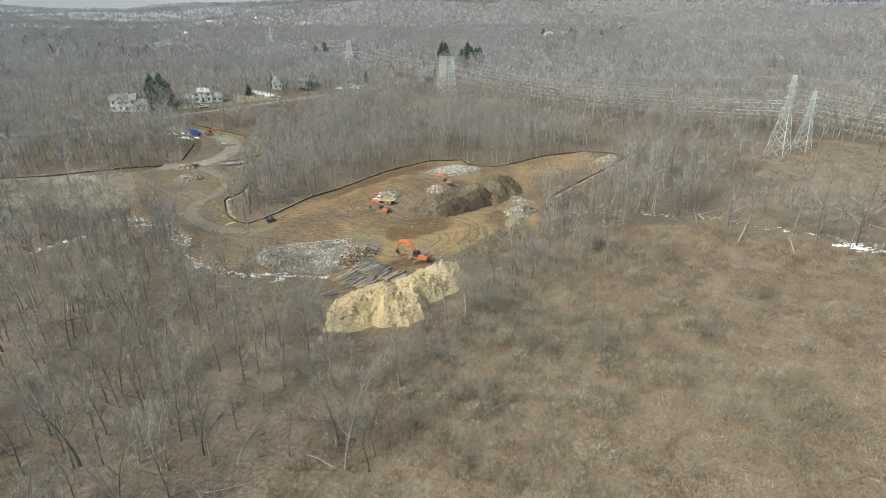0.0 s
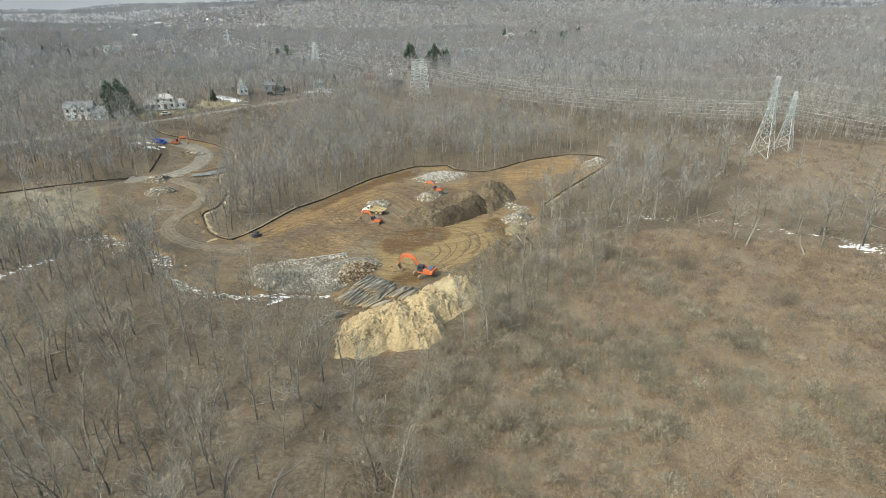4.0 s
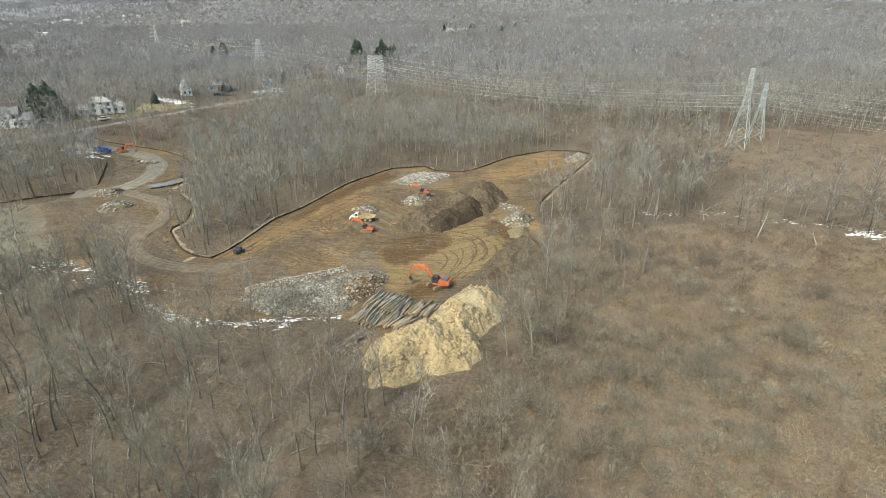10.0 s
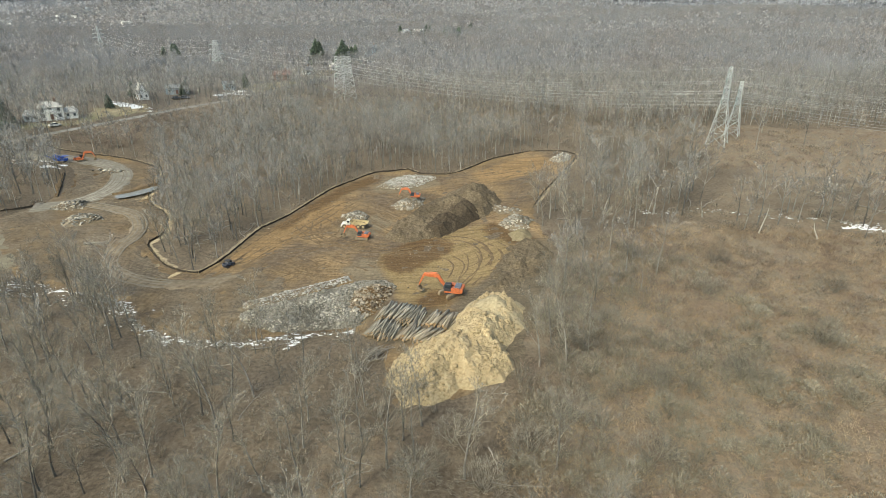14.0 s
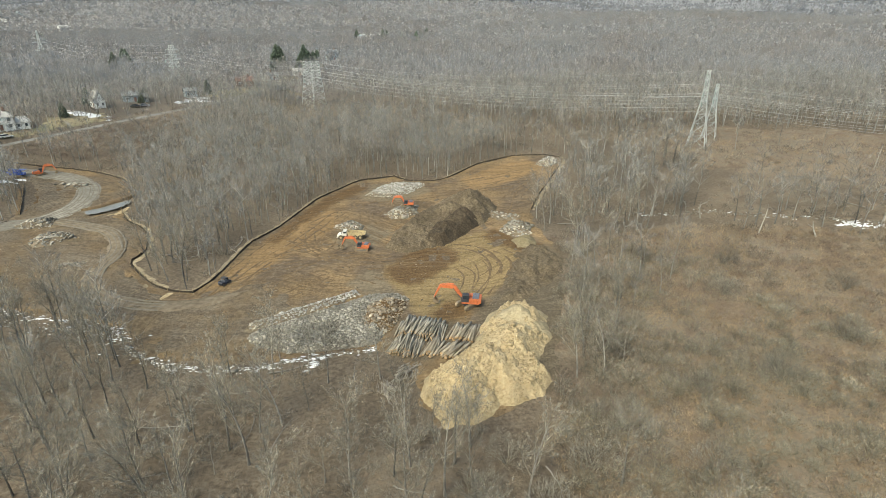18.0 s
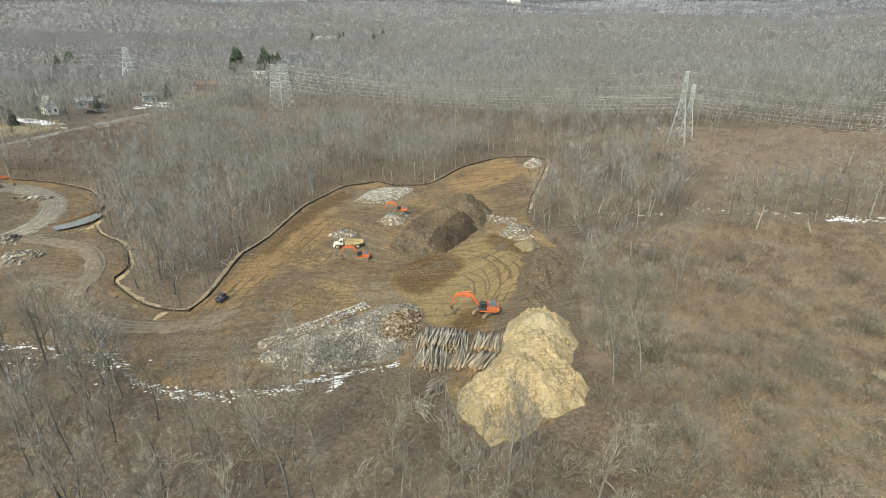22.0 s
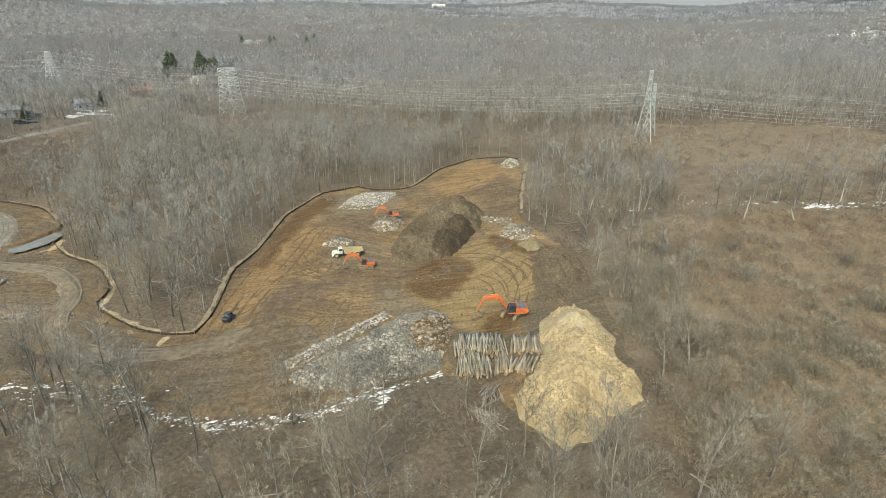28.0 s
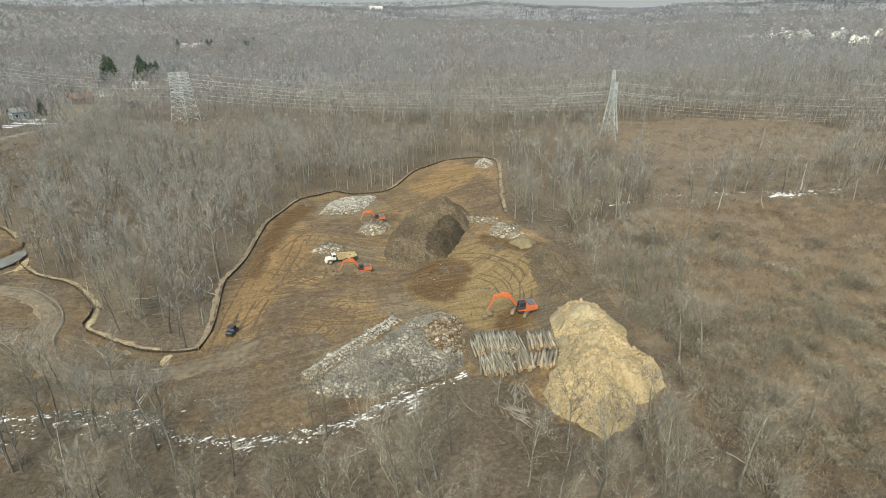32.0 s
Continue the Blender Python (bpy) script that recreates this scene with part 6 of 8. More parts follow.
def dump_truck(at, turn):
    root = new("dump_truck")
    root.matrix_basis = pose(at[0], at[1], hz(*at) + 0.14, 0, 0, turn) @ Matrix.Scale(0.7, 4)
    part("chassis", solid("chassis", M_BLACK, ("box", (8.2, 1.0, 0.4), (-0.2, 0, 1.05), (0, 0, 0), 0.05), ("cyl", 0.5, 0.5, 0.7, (1.4, 0, 1.1), (0, 0, 0), 14)), root)
    part("hood", solid("hood", M_WHITE, ("prism", [(2.9, 0.8), (4.9, 0.8), (4.85, 1.7), (4.4, 2.0), (2.9, 2.2)], 2.4, (0, 0, 0), (0, 0, 0), 0.1), ("box", (0.25, 2.6, 0.35), (4.95, 0, 0.85), (0, 0, 0), 0.05)), root)
    cab = part("cab", solid("cab", M_WHITE, ("prism", [(1.5, 1.2), (3.1, 1.2), (3.05, 2.2), (2.75, 3.25), (1.5, 3.25)], 1.9, (0, 0, 0), (0, 0, 0), 0.1)), root)
    part("window", solid("window", M_GLASS, ("box", (0.04, 1.6, 0.8), (2.95, 0, 2.72), (0, -16, 0)), ("box", (1.0, 0.04, 0.7), (2.15, 0.96, 2.65)), ("box", (1.0, 0.04, 0.7), (2.15, -0.96, 2.65)), ("box", (0.04, 1.5, 0.7), (1.49, 0, 2.65))), cab)
    part("mudguard", solid("mudguard", M_WHITE, ("prism", [(2.6, 1.75), (4.7, 1.75), (4.5, 1.9), (2.8, 1.9)], 3.0, (0, 0, 0), (0, 0, 0), 0.04)), root)
    bed_ = part("dump_body", solid("dump_body", M_TAN, ("prism", [(0.9, 1.5), (1.2, 2.9), (1.05, 2.95), (0.72, 1.62), (-3.0, 1.42), (-5.2, 2.15), (-5.3, 2.0), (-3.0, 1.2), (0.7, 1.3)], 2.7, (0, 0, 0), (0, 0, 0), 0), ("prism", [(0.9, 1.4), (1.2, 2.85), (-3.2, 2.6), (-5.2, 2.35), (-5.2, 2.05), (-3.0, 1.3)], 0.12, (0, 1.38, 0), (0, 0, 0), 0.02), ("prism", [(0.9, 1.4), (1.2, 2.85), (-3.2, 2.6), (-5.2, 2.35), (-5.2, 2.05), (-3.0, 1.3)], 0.12, (0, -1.38, 0), (0, 0, 0), 0.02)), root)
    part("body_rib", solid("body_rib", M_TAN, *[("box", (0.12, 2.95, 0.9), (x, 0, 1.85)) for x in (-0.6, -2.2)]), bed_)
    part("headlight", solid("headlight", M_SIDING, ("box", (0.06, 0.3, 0.2), (4.92, 0.85, 1.2)), ("box", (0.06, 0.3, 0.2), (4.92, -0.85, 1.2))), root)
    part("mirror", solid("mirror", M_BLACK, ("box", (0.08, 0.25, 0.4), (3.2, 1.35, 2.6)), rod((3.0, 0.95, 2.7), (3.2, 1.3, 2.7), 0.03)), root)
    for x in (3.6, -1.6, -3.4):
        for s in (1, -1):
            wheel((x, 1.15 * s, 0.85), 0.85, 0.65, root)
    return tagged(root, "white-cabbed articulated dump truck with a dusty yellow body", "dump truck")


dump_truck((-25.0, 20.8), 180)


def utility_vehicle(at, turn):
    root = new("utility_vehicle")
    root.matrix_basis = pose(at[0], at[1], hz(*at) + 0.14, 0, 0, turn) @ Matrix.Scale(0.85, 4)
    part("body", solid("body", M_NAVY, ("prism", [(-1.5, 0.45), (1.5, 0.45), (1.55, 0.8), (1.3, 1.0), (0.55, 1.1), (0.3, 0.7), (-0.4, 0.7), (-0.45, 1.1), (-1.5, 1.1)], 1.45, (0, 0, 0), (0, 0, 0), 0.05)), root)
    part("cargo_bed", solid("cargo_bed", M_GREYCAP, ("box", (1.05, 1.4, 0.08), (-1.0, 0, 1.0)), ("box", (1.05, 0.06, 0.3), (-1.0, 0.7, 1.15)), ("box", (1.05, 0.06, 0.3), (-1.0, -0.7, 1.15)), ("box", (0.06, 1.4, 0.3), (-1.5, 0, 1.15))), root)
    part("roof", solid("roof", M_BLACK, ("box", (1.35, 1.4, 0.07), (-0.02, 0, 1.95), (0, 0, 0), 0.03)), root)
    part("roll_cage", solid("roll_cage", M_BLACK, *[rod((x, 0.66 * s, 0.8), (x * 0.85, 0.62 * s, 1.95), 0.035) for x in (0.7, -0.5) for s in (1, -1)]), root)
    part("seat", solid("seat", M_GREYCAP, ("box", (0.5, 1.2, 0.2), (-0.1, 0, 0.85), (0, 0, 0), 0.05), ("box", (0.15, 1.2, 0.6), (-0.38, 0, 1.2), (0, -10, 0), 0.05)), root)
    part("windscreen", solid("windscreen", M_GLASS, ("box", (0.03, 1.25, 0.75), (0.62, 0, 1.5), (0, -14, 0))), root)
    for x in (1.0, -0.95):
        for s in (1, -1):
            wheel((x, 0.65 * s, 0.34), 0.34, 0.28, root, hub=M_STEEL)
    return tagged(root, "small dark utility vehicle parked beside the silt fence", "utility vehicle")


utility_vehicle((-48.9, -2.9), 62)


def screening_machine(at, turn):
    root = new("screening_machine")
    root.matrix_basis = pose(at[0], at[1], hz(*at) + 0.14, 0, 0, turn) @ Matrix.Scale(0.7, 4)
    for s in (1, -1):
        part("track", solid("track", M_TRACK, ("prism", stadium(3.6, 0.8), 0.5, (0, 1.1 * s, 0), (0, 0, 0), 0.03)), root)
    part("chassis", solid("chassis", M_BLUE, ("box", (6.0, 1.7, 0.9), (0, 0, 1.25), (0, 0, 0), 0.06), ("box", (2.0, 2.2, 1.2), (0.6, 0, 2.0), (0, 0, 0), 0.08)), root)
    part("hopper", solid("hopper", M_BLUE, ("prism", [(-3.2, 1.7), (-1.2, 1.7), (-0.7, 3.1), (-3.7, 3.1), (-3.55, 3.0), (-0.9, 3.0), (-1.3, 1.85), (-3.1, 1.85)], 2.2, (0, 0, 0), (0, 0, 0), 0)), root)
    part("screen_box", solid("screen_box", M_BLUE, ("box", (2.6, 1.8, 1.0), (1.7, 0, 2.9), (0, -18, 0), 0.05)), root)
    for y, a in ((0, 24),):
        part("conveyor", solid("conveyor", M_BLUE, ("box", (6.0, 0.9, 0.3), (4.6, 0, 2.4), (0, -26, 0), 0.04)), root)
    part("side_conveyor", solid("side_conveyor", M_BLUE, ("box", (0.8, 4.4, 0.25), (0.8, 2.6, 2.2), (28, 0, 0), 0.04)), root)
    part("belt", solid("belt", M_BLACK, ("box", (5.9, 0.7, 0.06), (4.6, 0, 2.59), (0, -26, 0))), root)
    return tagged(root, "blue tracked screening machine beside the loop track", "screening machine")


screening_machine((-134.6, 63.0), 186)


# a heap of cut branches on the field
def brush_pile(at, turn=20, size=1.0, count=70, label="low grey heap of cut branches lying on the field"):
    R = random.Random(count)
    root = new("brush_pile")
    root.matrix_basis = pose(at[0], at[1], hz(*at) + 0.12, 0, 0, turn) @ Matrix.Scale(size, 4)
    for i in range(count):
        u, v = R.gauss(0, 1.3), R.gauss(0, 0.55)
        z = 0.12 + 0.75 * R.random() * math.exp(-(u * u / 4 + v * v))
        part("branch", solid("branch", M_PALEWOOD if i % 3 else M_LOG, ("cyl", 0.055, 0.02, R.uniform(1.2, 3.0), (u, v, z), (0, 90 + R.uniform(-12, 12), R.gauss(0, 28)), 6)), root)
    return tagged(root, label, "brush pile", "heaps of cut branches")


brush_pile((-86.8, 6.4))
for x, y, turn, size in ((-9.5, -37.0, 60, 1.25), (-11.8, -41.0, 110, 1.1)):
    brush_pile((x, y), turn, size, 44, "tangle of bleached dead branches below the log stacks")


# ---- log stacks ----
def log_mesh(seed, r0, r1, L, bark=None):
    R = random.Random(seed)
    bm = bmesh.new()
    n, rings = 8, 4
    vs = []
    bend = R.uniform(-0.12, 0.12)
    for k in range(rings):
        t = k / (rings - 1)
        r = r0 + (r1 - r0) * t
        vs.append([bm.verts.new((r * math.cos(6.2832 * i / n) * R.uniform(0.93, 1.07) + bend * math.sin(math.pi * t), r * math.sin(6.2832 * i / n) * R.uniform(0.93, 1.07), (t - 0.5) * L)) for i in range(n)])
    for a, b in zip(vs, vs[1:]):
        for i in range(n):
            f = bm.faces.new((a[i], a[(i + 1) % n], b[(i + 1) % n], b[i]))
            f.smooth = True
    for ring, rev in ((vs[0], True), (vs[-1], False)):
        f = bm.faces.new(ring[::-1] if rev else ring)
        f.material_index = 1
    me = bpy.data.meshes.new("log")
    bm.to_mesh(me)
    bm.free()
    me.materials.append(bark or M_LOG)
    me.materials.append(M_CUT)
    return me


M_LOGTAN = material("tan_log_bark", ramp((0.16, 0.13, 0.095), (0.28, 0.24, 0.18), (0.40, 0.355, 0.28)), 1.6, 0.95, 0.4, 5, space="object", vary=0.35, stretch=(1, 1, 0.3))
LOGS = [log_mesh(k, 0.13 + 0.024 * (k % 5), 0.105 + 0.02 * (k % 4), 5.0 + 0.35 * (k % 4)) for k in range(10)]
THICK = [log_mesh(50 + k, 0.2 + 0.03 * (k % 4), 0.17 + 0.025 * (k % 4), 4.6 + 0.3 * (k % 4), M_LOGTAN) for k in range(8)]


def log_stack(start, end, axis_turn, layers, label, seed, pitch=0.33, logs=LOGS):
    """Rows of logs lying side by side from start to end, each layer in the hollows of the one below."""
    R = random.Random(seed)
    a, b = Vector(start), Vector(end)
    u = (b - a).normalized()
    n = int((b - a).length / pitch)
    z0 = min(hz(*a), hz(*b)) + 0.12
    root = new("log_stack")
    root.matrix_basis = pose(a.x, a.y, z0, 0, 0, math.degrees(math.atan2(u.y, u.x)))
    for k in range(layers):
        lo, hi = int(k * 1.3 + R.random()), n - int(k * 1.3 + R.random())
        for i in range(lo, hi):
            if k == layers - 1 and R.random() < 0.35:
                continue
            x = (i + 0.5 * (k % 2)) * pitch + R.uniform(-0.07, 0.07)
            part("log", logs[R.randrange(len(logs))], root, m=pose(x, R.uniform(-0.5, 0.5), 0.22 + k * 0.33 + R.uniform(-0.04, 0.04), 90 + R.uniform(-2, 2), R.uniform(0, 360) * 0, axis_turn + R.gauss(0, 6)))
    return tagged(root, label, "log stack", "stacks of felled logs")


log_stack((-11.0, -23.2), (-2.2, -25.6), 0, 5, "stack of long grey logs with dark cut ends", 1)
log_stack((-1.6, -25.4), (3.6, -27.2), -4, 4, "smaller stack of tan logs beside the wood chips", 2, 0.42, THICK)
log_stack((-11.8, -28.2), (-6.4, -30.2), 6, 4, "low stack of thin grey logs", 3, 0.34)
log_stack((-6.0, -29.6), (-3.0, -30.8), 0, 3, "stack of short thick logs with fresh orange cut ends", 4, 0.42, THICK)
log_stack((-2.6, -30.6), (1.0, -32.4), -12, 3, "stack of thick logs leaning against the wood chips", 5, 0.42, THICK)
log_stack((-13.6, -21.6), (-12.4, -22.2), 14, 2, "few pale logs lying beside the stones", 6, 0.4)


# ---- transmission line ----
def pipe(name, pts, r, n, mat):
    """One continuous tube along a line of points."""
    v, f = [], []
    for i, p in enumerate(pts):
        d = (pts[min(i + 1, len(pts) - 1)] - pts[max(i - 1, 0)]).normalized()
        a = d.cross(Vector((0.31, 0.95, 0.02))).normalized()
        b = d.cross(a)
        for k in range(n):
            t = 2 * math.pi * k / n
            v.append(p + (a * math.cos(t) + b * math.sin(t)) * r)
    for i in range(len(pts) - 1):
        for k in range(n):
            j = (k + 1) % n
            f.append((i * n + k, i * n + j, i * n + n + j, i * n + n + k))
    f += [tuple(range(n))[::-1], tuple(range(len(v) - n, len(v)))]
    return mesh_lists(name, v, f, mat)


def tower(at, h, turn, label, base=6.4, arms=((0.62, 5.2), (0.75, 4.6), (0.88, 4.0)), waist=1.5, taper=0.45):
    """A lattice tower: four legs, bracing, cross-arms with insulators. The arms lie along x."""
    root = new("transmission_tower")
    root.matrix_basis = pose(at[0], at[1], hz(*at) - 0.2, 0, 0, turn)
    wst = waist

    def half(z):
        t = z / h
        return base / 2 + (wst / 2 - base / 2) * min(1, t / 0.62) if t < 0.62 else wst / 2 * (1 - taper * (t - 0.62) / 0.38)
    cs = ((1, 1), (-1, 1), (-1, -1), (1, -1))
    zs = [0, 0.17, 0.32, 0.44, 0.54, 0.62, 0.69, 0.75, 0.815, 0.88, 0.94, 1.0]
    zs = [z * h for z in zs]
    for sx, sy in cs:
        part("leg", pipe("leg", [Vector((sx * half(a), sy * half(a), a)) for a in zs], 0.11, 4, M_LATTICE), root)
    for k, (a, b) in enumerate(zip(zs, zs[1:])):
        ps = []
        for (ax_, ay_), (bx_, by_) in zip(cs, cs[1:] + cs[:1]):
            ha, hb = half(a), half(b)
            ps += [rod((ax_ * ha, ay_ * ha, a), (bx_ * hb, by_ * hb, b), 0.055, 4), rod((bx_ * ha, by_ * ha, a), (ax_ * hb, ay_ * hb, b), 0.055, 4), rod((ax_ * hb, ay_ * hb, b), (bx_ * hb, by_ * hb, b), 0.055, 4)]
        tagged(part("bracing", solid("bracing", M_LATTICE, *ps), root), kind="stuff")
    ends = []
    for u, L in arms:
        z = u * h
        hw = half(z)
        for s in (1, -1):
            tip = (s * L, 0, z + 0.1)
            arm = part("cross_arm", solid("cross_arm", M_LATTICE, rod((s * hw, hw, z), tip, 0.07, 4), rod((s * hw, -hw, z), tip, 0.07, 4), rod((s * half(z + 1.3), 0, z + 1.3), tip, 0.06, 4), rod((s * hw, hw, z), (s * L * 0.6, -hw * 0.35, z + 0.06), 0.045, 4)), root)
            part("insulator", solid("insulator", M_INSUL, *[("cyl", 0.13, 0.13, 0.07, (s * L, 0, z - 0.15 - 0.14 * i), (0, 0, 0), 8) for i in range(10)], rod((s * L, 0, z + 0.1), (s * L, 0, z - 1.5), 0.03, 4)), arm)
            ends.append((s * L, z - 1.5))
    for sx, sy in cs:
        part("footing", solid("footing", M_STONE, ("cyl", 0.45, 0.45, 0.9, (sx * base / 2, sy * base / 2, 0.2), (0, 0, 0), 10)), root)
    tagged(root, label, "transmission tower", "towers of the power line")
    ends.append((0, h))
    m = root.matrix_basis
    return [m @ Vector((x, 0, z)) for x, z in ends]


TA = tower((88.3, 78.0), 25.4, 57, "tall grey steel lattice power tower on the meadow", base=6.0, waist=1.7)
TB = tower((96.8, 87.0), 19.2, 57, "shorter grey steel lattice power tower behind another", base=4.8)
TC = tower((-65.2, 191.5), 22.2, 54, "broad grey steel lattice power tower among bare trees", base=9.0, waist=6.4, arms=((0.62, 5.6), (0.78, 5.4), (0.93, 5.2)), taper=0.1)
TD = tower((-158, 244), 21.5, 54, "distant grey lattice power tower behind the yards", base=7.5, waist=3.4)
TE = tower((-320, 375), 24, 54, "far grey lattice power tower over the woods")
TR = tower((205, -20), 23, 57, "lattice power tower at the far end of the meadow")
TR2 = tower((214, -8), 19, 57, "lattice power tower at the far end of the meadow")


def spans(a, b, sag, label):
    root = new("power_line")
    root.matrix_basis = Matrix.Translation(a[-1])
    for p, q in zip(a, b):
        pts = []
        for i in range(25):
            t = i / 24
            v = p.lerp(q, t)
            v.z -= 4 * sag * t * (1 - t)
            pts.append(v - a[-1])
        fine = p == a[-1]
        for off in (0.0,):
            part("conductor", pipe("conductor", [u + Vector((0, 0, off)) for u in pts], 0.02 if fine else 0.03, 3, M_WIRE), root)
    tagged(root, label, "power line", "conductors of the power line")


spans(TC, TA, 4.5, "bundle of sagging aluminium conductors between lattice towers")
spans(TC, TB, 4.0, "bundle of sagging aluminium conductors between lattice towers")
spans(TA, TR, 4.0, "bundle of sagging aluminium conductors over the meadow edge")
spans(TB, TR2, 4.0, "bundle of sagging aluminium conductors over the meadow edge")
spans(TD, TC, 2.5, "sagging conductors towards a distant tower")
spans(TE, TD, 4.0, "far sagging conductors over the woods")


def utility_pole(at, h, lean):
    root = new("utility_pole")
    root.matrix_basis = pose(at[0], at[1], hz(*at) - 0.2, 0, lean, 0)
    part("pole", solid("pole", M_PALEWOOD, ("cyl", 0.17, 0.11, h, (0, 0, h / 2), (0, 0, 0), 10)), root)
    part("cap", solid("cap", M_STEEL, ("cyl", 0.2, 0.2, 0.4, (0, 0, h), (0, 0, 0), 8)), root)
    part("bracket", solid("bracket", M_STEEL, ("box", (0.9, 0.08, 0.08), (0.3, 0, h - 0.7))), root)
    tagged(root, "weathered leaning wooden utility pole on the meadow", "utility pole", "poles on the meadow")


utility_pole((120.2, 38.0), 7.5, 4)
utility_pole((108.5, 90.0), 4.5, 0)


# ---- houses ----
def house(at, turn, size, label, roof=M_ROOF, wall=M_SIDING, storeys=2, wings=(), door=True, chimney=True, hip=False, rise=2.9, pitch=0.36, dormers=(), porch=False):
    """A gabled house: walls, roof, windows by storey, door, chimney, lower wings, front dormers and porch (on the -y side). The ridge runs along x."""
    root = new("house")
    root.matrix_basis = pose(at[0], at[1], hz(*at) - 0.3, 0, 0, turn)
    L, W = size
    H = rise * storeys + 0.4

    def block(x, y, L, W, H, rh, name="wall"):
        w = part(name, solid(name, wall, ("prism", [(-W / 2, 0), (W / 2, 0), (W / 2, H), (0, H + (0 if hip else rh * 0.96)), (-W / 2, H)], L, (x, y, 0), (0, 0, 90), 0)), root)
        i = 0.28 * L if hip else 0
        rv = [(x - L / 2 - 0.4, y - W / 2 - 0.4, H - 0.1), (x + L / 2 + 0.4, y - W / 2 - 0.4, H - 0.1), (x + L / 2 + 0.4, y + W / 2 + 0.4, H - 0.1), (x - L / 2 - 0.4, y + W / 2 + 0.4, H - 0.1), (x - L / 2 - 0.4 + i, y, H + rh), (x + L / 2 + 0.4 - i, y, H + rh)]
        top = [(a, b, c + 0.22) for a, b, c in rv]
        rf = [(0, 1, 5, 4), (2, 3, 4, 5)] + ([(1, 2, 5), (3, 0, 4)] if hip else [])
        f = [tuple(6 + j for j in q) for q in rf] + [q[::-1] for q in rf]
        f += [(0, 1, 7, 6), (1, 2, 8, 7), (2, 3, 9, 8), (3, 0, 6, 9)] if hip else [(0, 1, 7, 6), (2, 3, 9, 8), (1, 5, 11, 7), (5, 2, 8, 11), (3, 4, 10, 9), (4, 0, 6, 10)]
        part("roof", mesh_lists("roof", rv + top, f, roof), root)
        return w
    rh = W * pitch
    main = block(0, 0, L, W, H, rh)
    for x, y, l2, w2, h2 in wings:
        block(x, y, l2, w2, h2, w2 * 0.36)
        for wx in (x - l2 / 4, x + l2 / 4):
            wdw = part("window", solid("window", M_SIDING, ("box", (1.1, 0.1, 1.4), (wx, y - w2 / 2 - 0.03, 1.7))), root)
            part("pane", solid("pane", M_PANE, ("box", (0.85, 0.06, 1.15), (wx, y - w2 / 2 - 0.08, 1.7))), wdw)
    for x, w in dormers:
        d = W / 2 + 0.35
        part("dormer", solid("dormer", wall, ("prism", [(-w / 2, -0.6), (w / 2, -0.6), (w / 2, 0.3), (0, 0.3 + w * 0.5), (-w / 2, 0.3)], d, (x, -d / 2 - 0.12, H), (0, 0, 0), 0)), root)
        for k in (1, -1):
            part("dormer_roof", mesh_lists("dormer_roof", [(x, -d - 0.3, H + 0.34 + w * 0.5), (x, 0, H + 0.34 + w * 0.5), (x + k * (w / 2 + 0.25), 0, H + 0.1), (x + k * (w / 2 + 0.25), -d - 0.3, H + 0.1), (x, -d - 0.3, H + 0.48 + w * 0.5), (x, 0, H + 0.48 + w * 0.5), (x + k * (w / 2 + 0.25), 0, H + 0.24), (x + k * (w / 2 + 0.25), -d - 0.3, H + 0.24)], [(0, 1, 2, 3), (4, 5, 6, 7), (0, 3, 7, 4), (3, 2, 6, 7), (1, 0, 4, 5), (2, 1, 5, 6)], roof), root)
    if porch:
        hall = part("porch", solid("porch", wall, ("prism", [(-1.5, 3.0), (1.5, 3.0), (1.5, 3.4), (0, 4.4), (-1.5, 3.4)], 1.6, (0, -W / 2 - 0.8, 0), (0, 0, 0), 0)), root)
        for x in (-1.3, 1.3):
            part("column", solid("column", wall, ("cyl", 0.2, 0.17, 3.0, (x, -W / 2 - 1.4, 1.5), (0, 0, 0), 8)), hall)
    n = max(2, int(L / 2.6))
    for s in range(storeys):
        for side in (1, -1):
            for i in range(n):
                x = -L / 2 + (i + 0.5) * L / n
                if s == 0 and door and i == n // 2:
                    continue
                wdw = part("window", solid("window", M_SIDING, ("box", (1.25, 0.1, 1.6), (x, side * (W / 2 + 0.03), 1.9 + rise * s))), root)
                part("pane", solid("pane", M_PANE, ("box", (0.95, 0.06, 1.3), (x, side * (W / 2 + 0.08), 1.9 + rise * s))), wdw)
        for side in (1, -1):
            for y in (-W / 4, W / 4):
                wdw = part("window", solid("window", M_SIDING, ("box", (0.1, 1.1, 1.5), (side * (L / 2 + 0.03), y, 1.9 + rise * s))), root)
                part("pane", solid("pane", M_PANE, ("box", (0.06, 0.85, 1.2), (side * (L / 2 + 0.08), y, 1.9 + rise * s))), wdw)
    if door:
        for side in (1, -1):
            part("door", solid("door", M_REDROOF, ("box", (1.1, 0.12, 2.1), (-L / 2 + (n // 2 + 0.5) * L / n, side * (W / 2 + 0.04), 1.4))), root)
    if chimney:
        part("chimney", solid("chimney", M_BRICK, ("box", (0.9, 0.9, 2.6), (L * 0.25, 0, H + rh + 0.3))), root)
    tagged(root, label, "house", "houses along the road")


house((-187.5, 76.5), 34, (11, 6.5), "white two-storey house with a blue-grey roof and gabled wing", rise=2.45, pitch=0.40, dormers=((-1.4, 2.2), (2.2, 2.2)), wings=((7.7, -1.5, 5, 6.5, 3.0),))
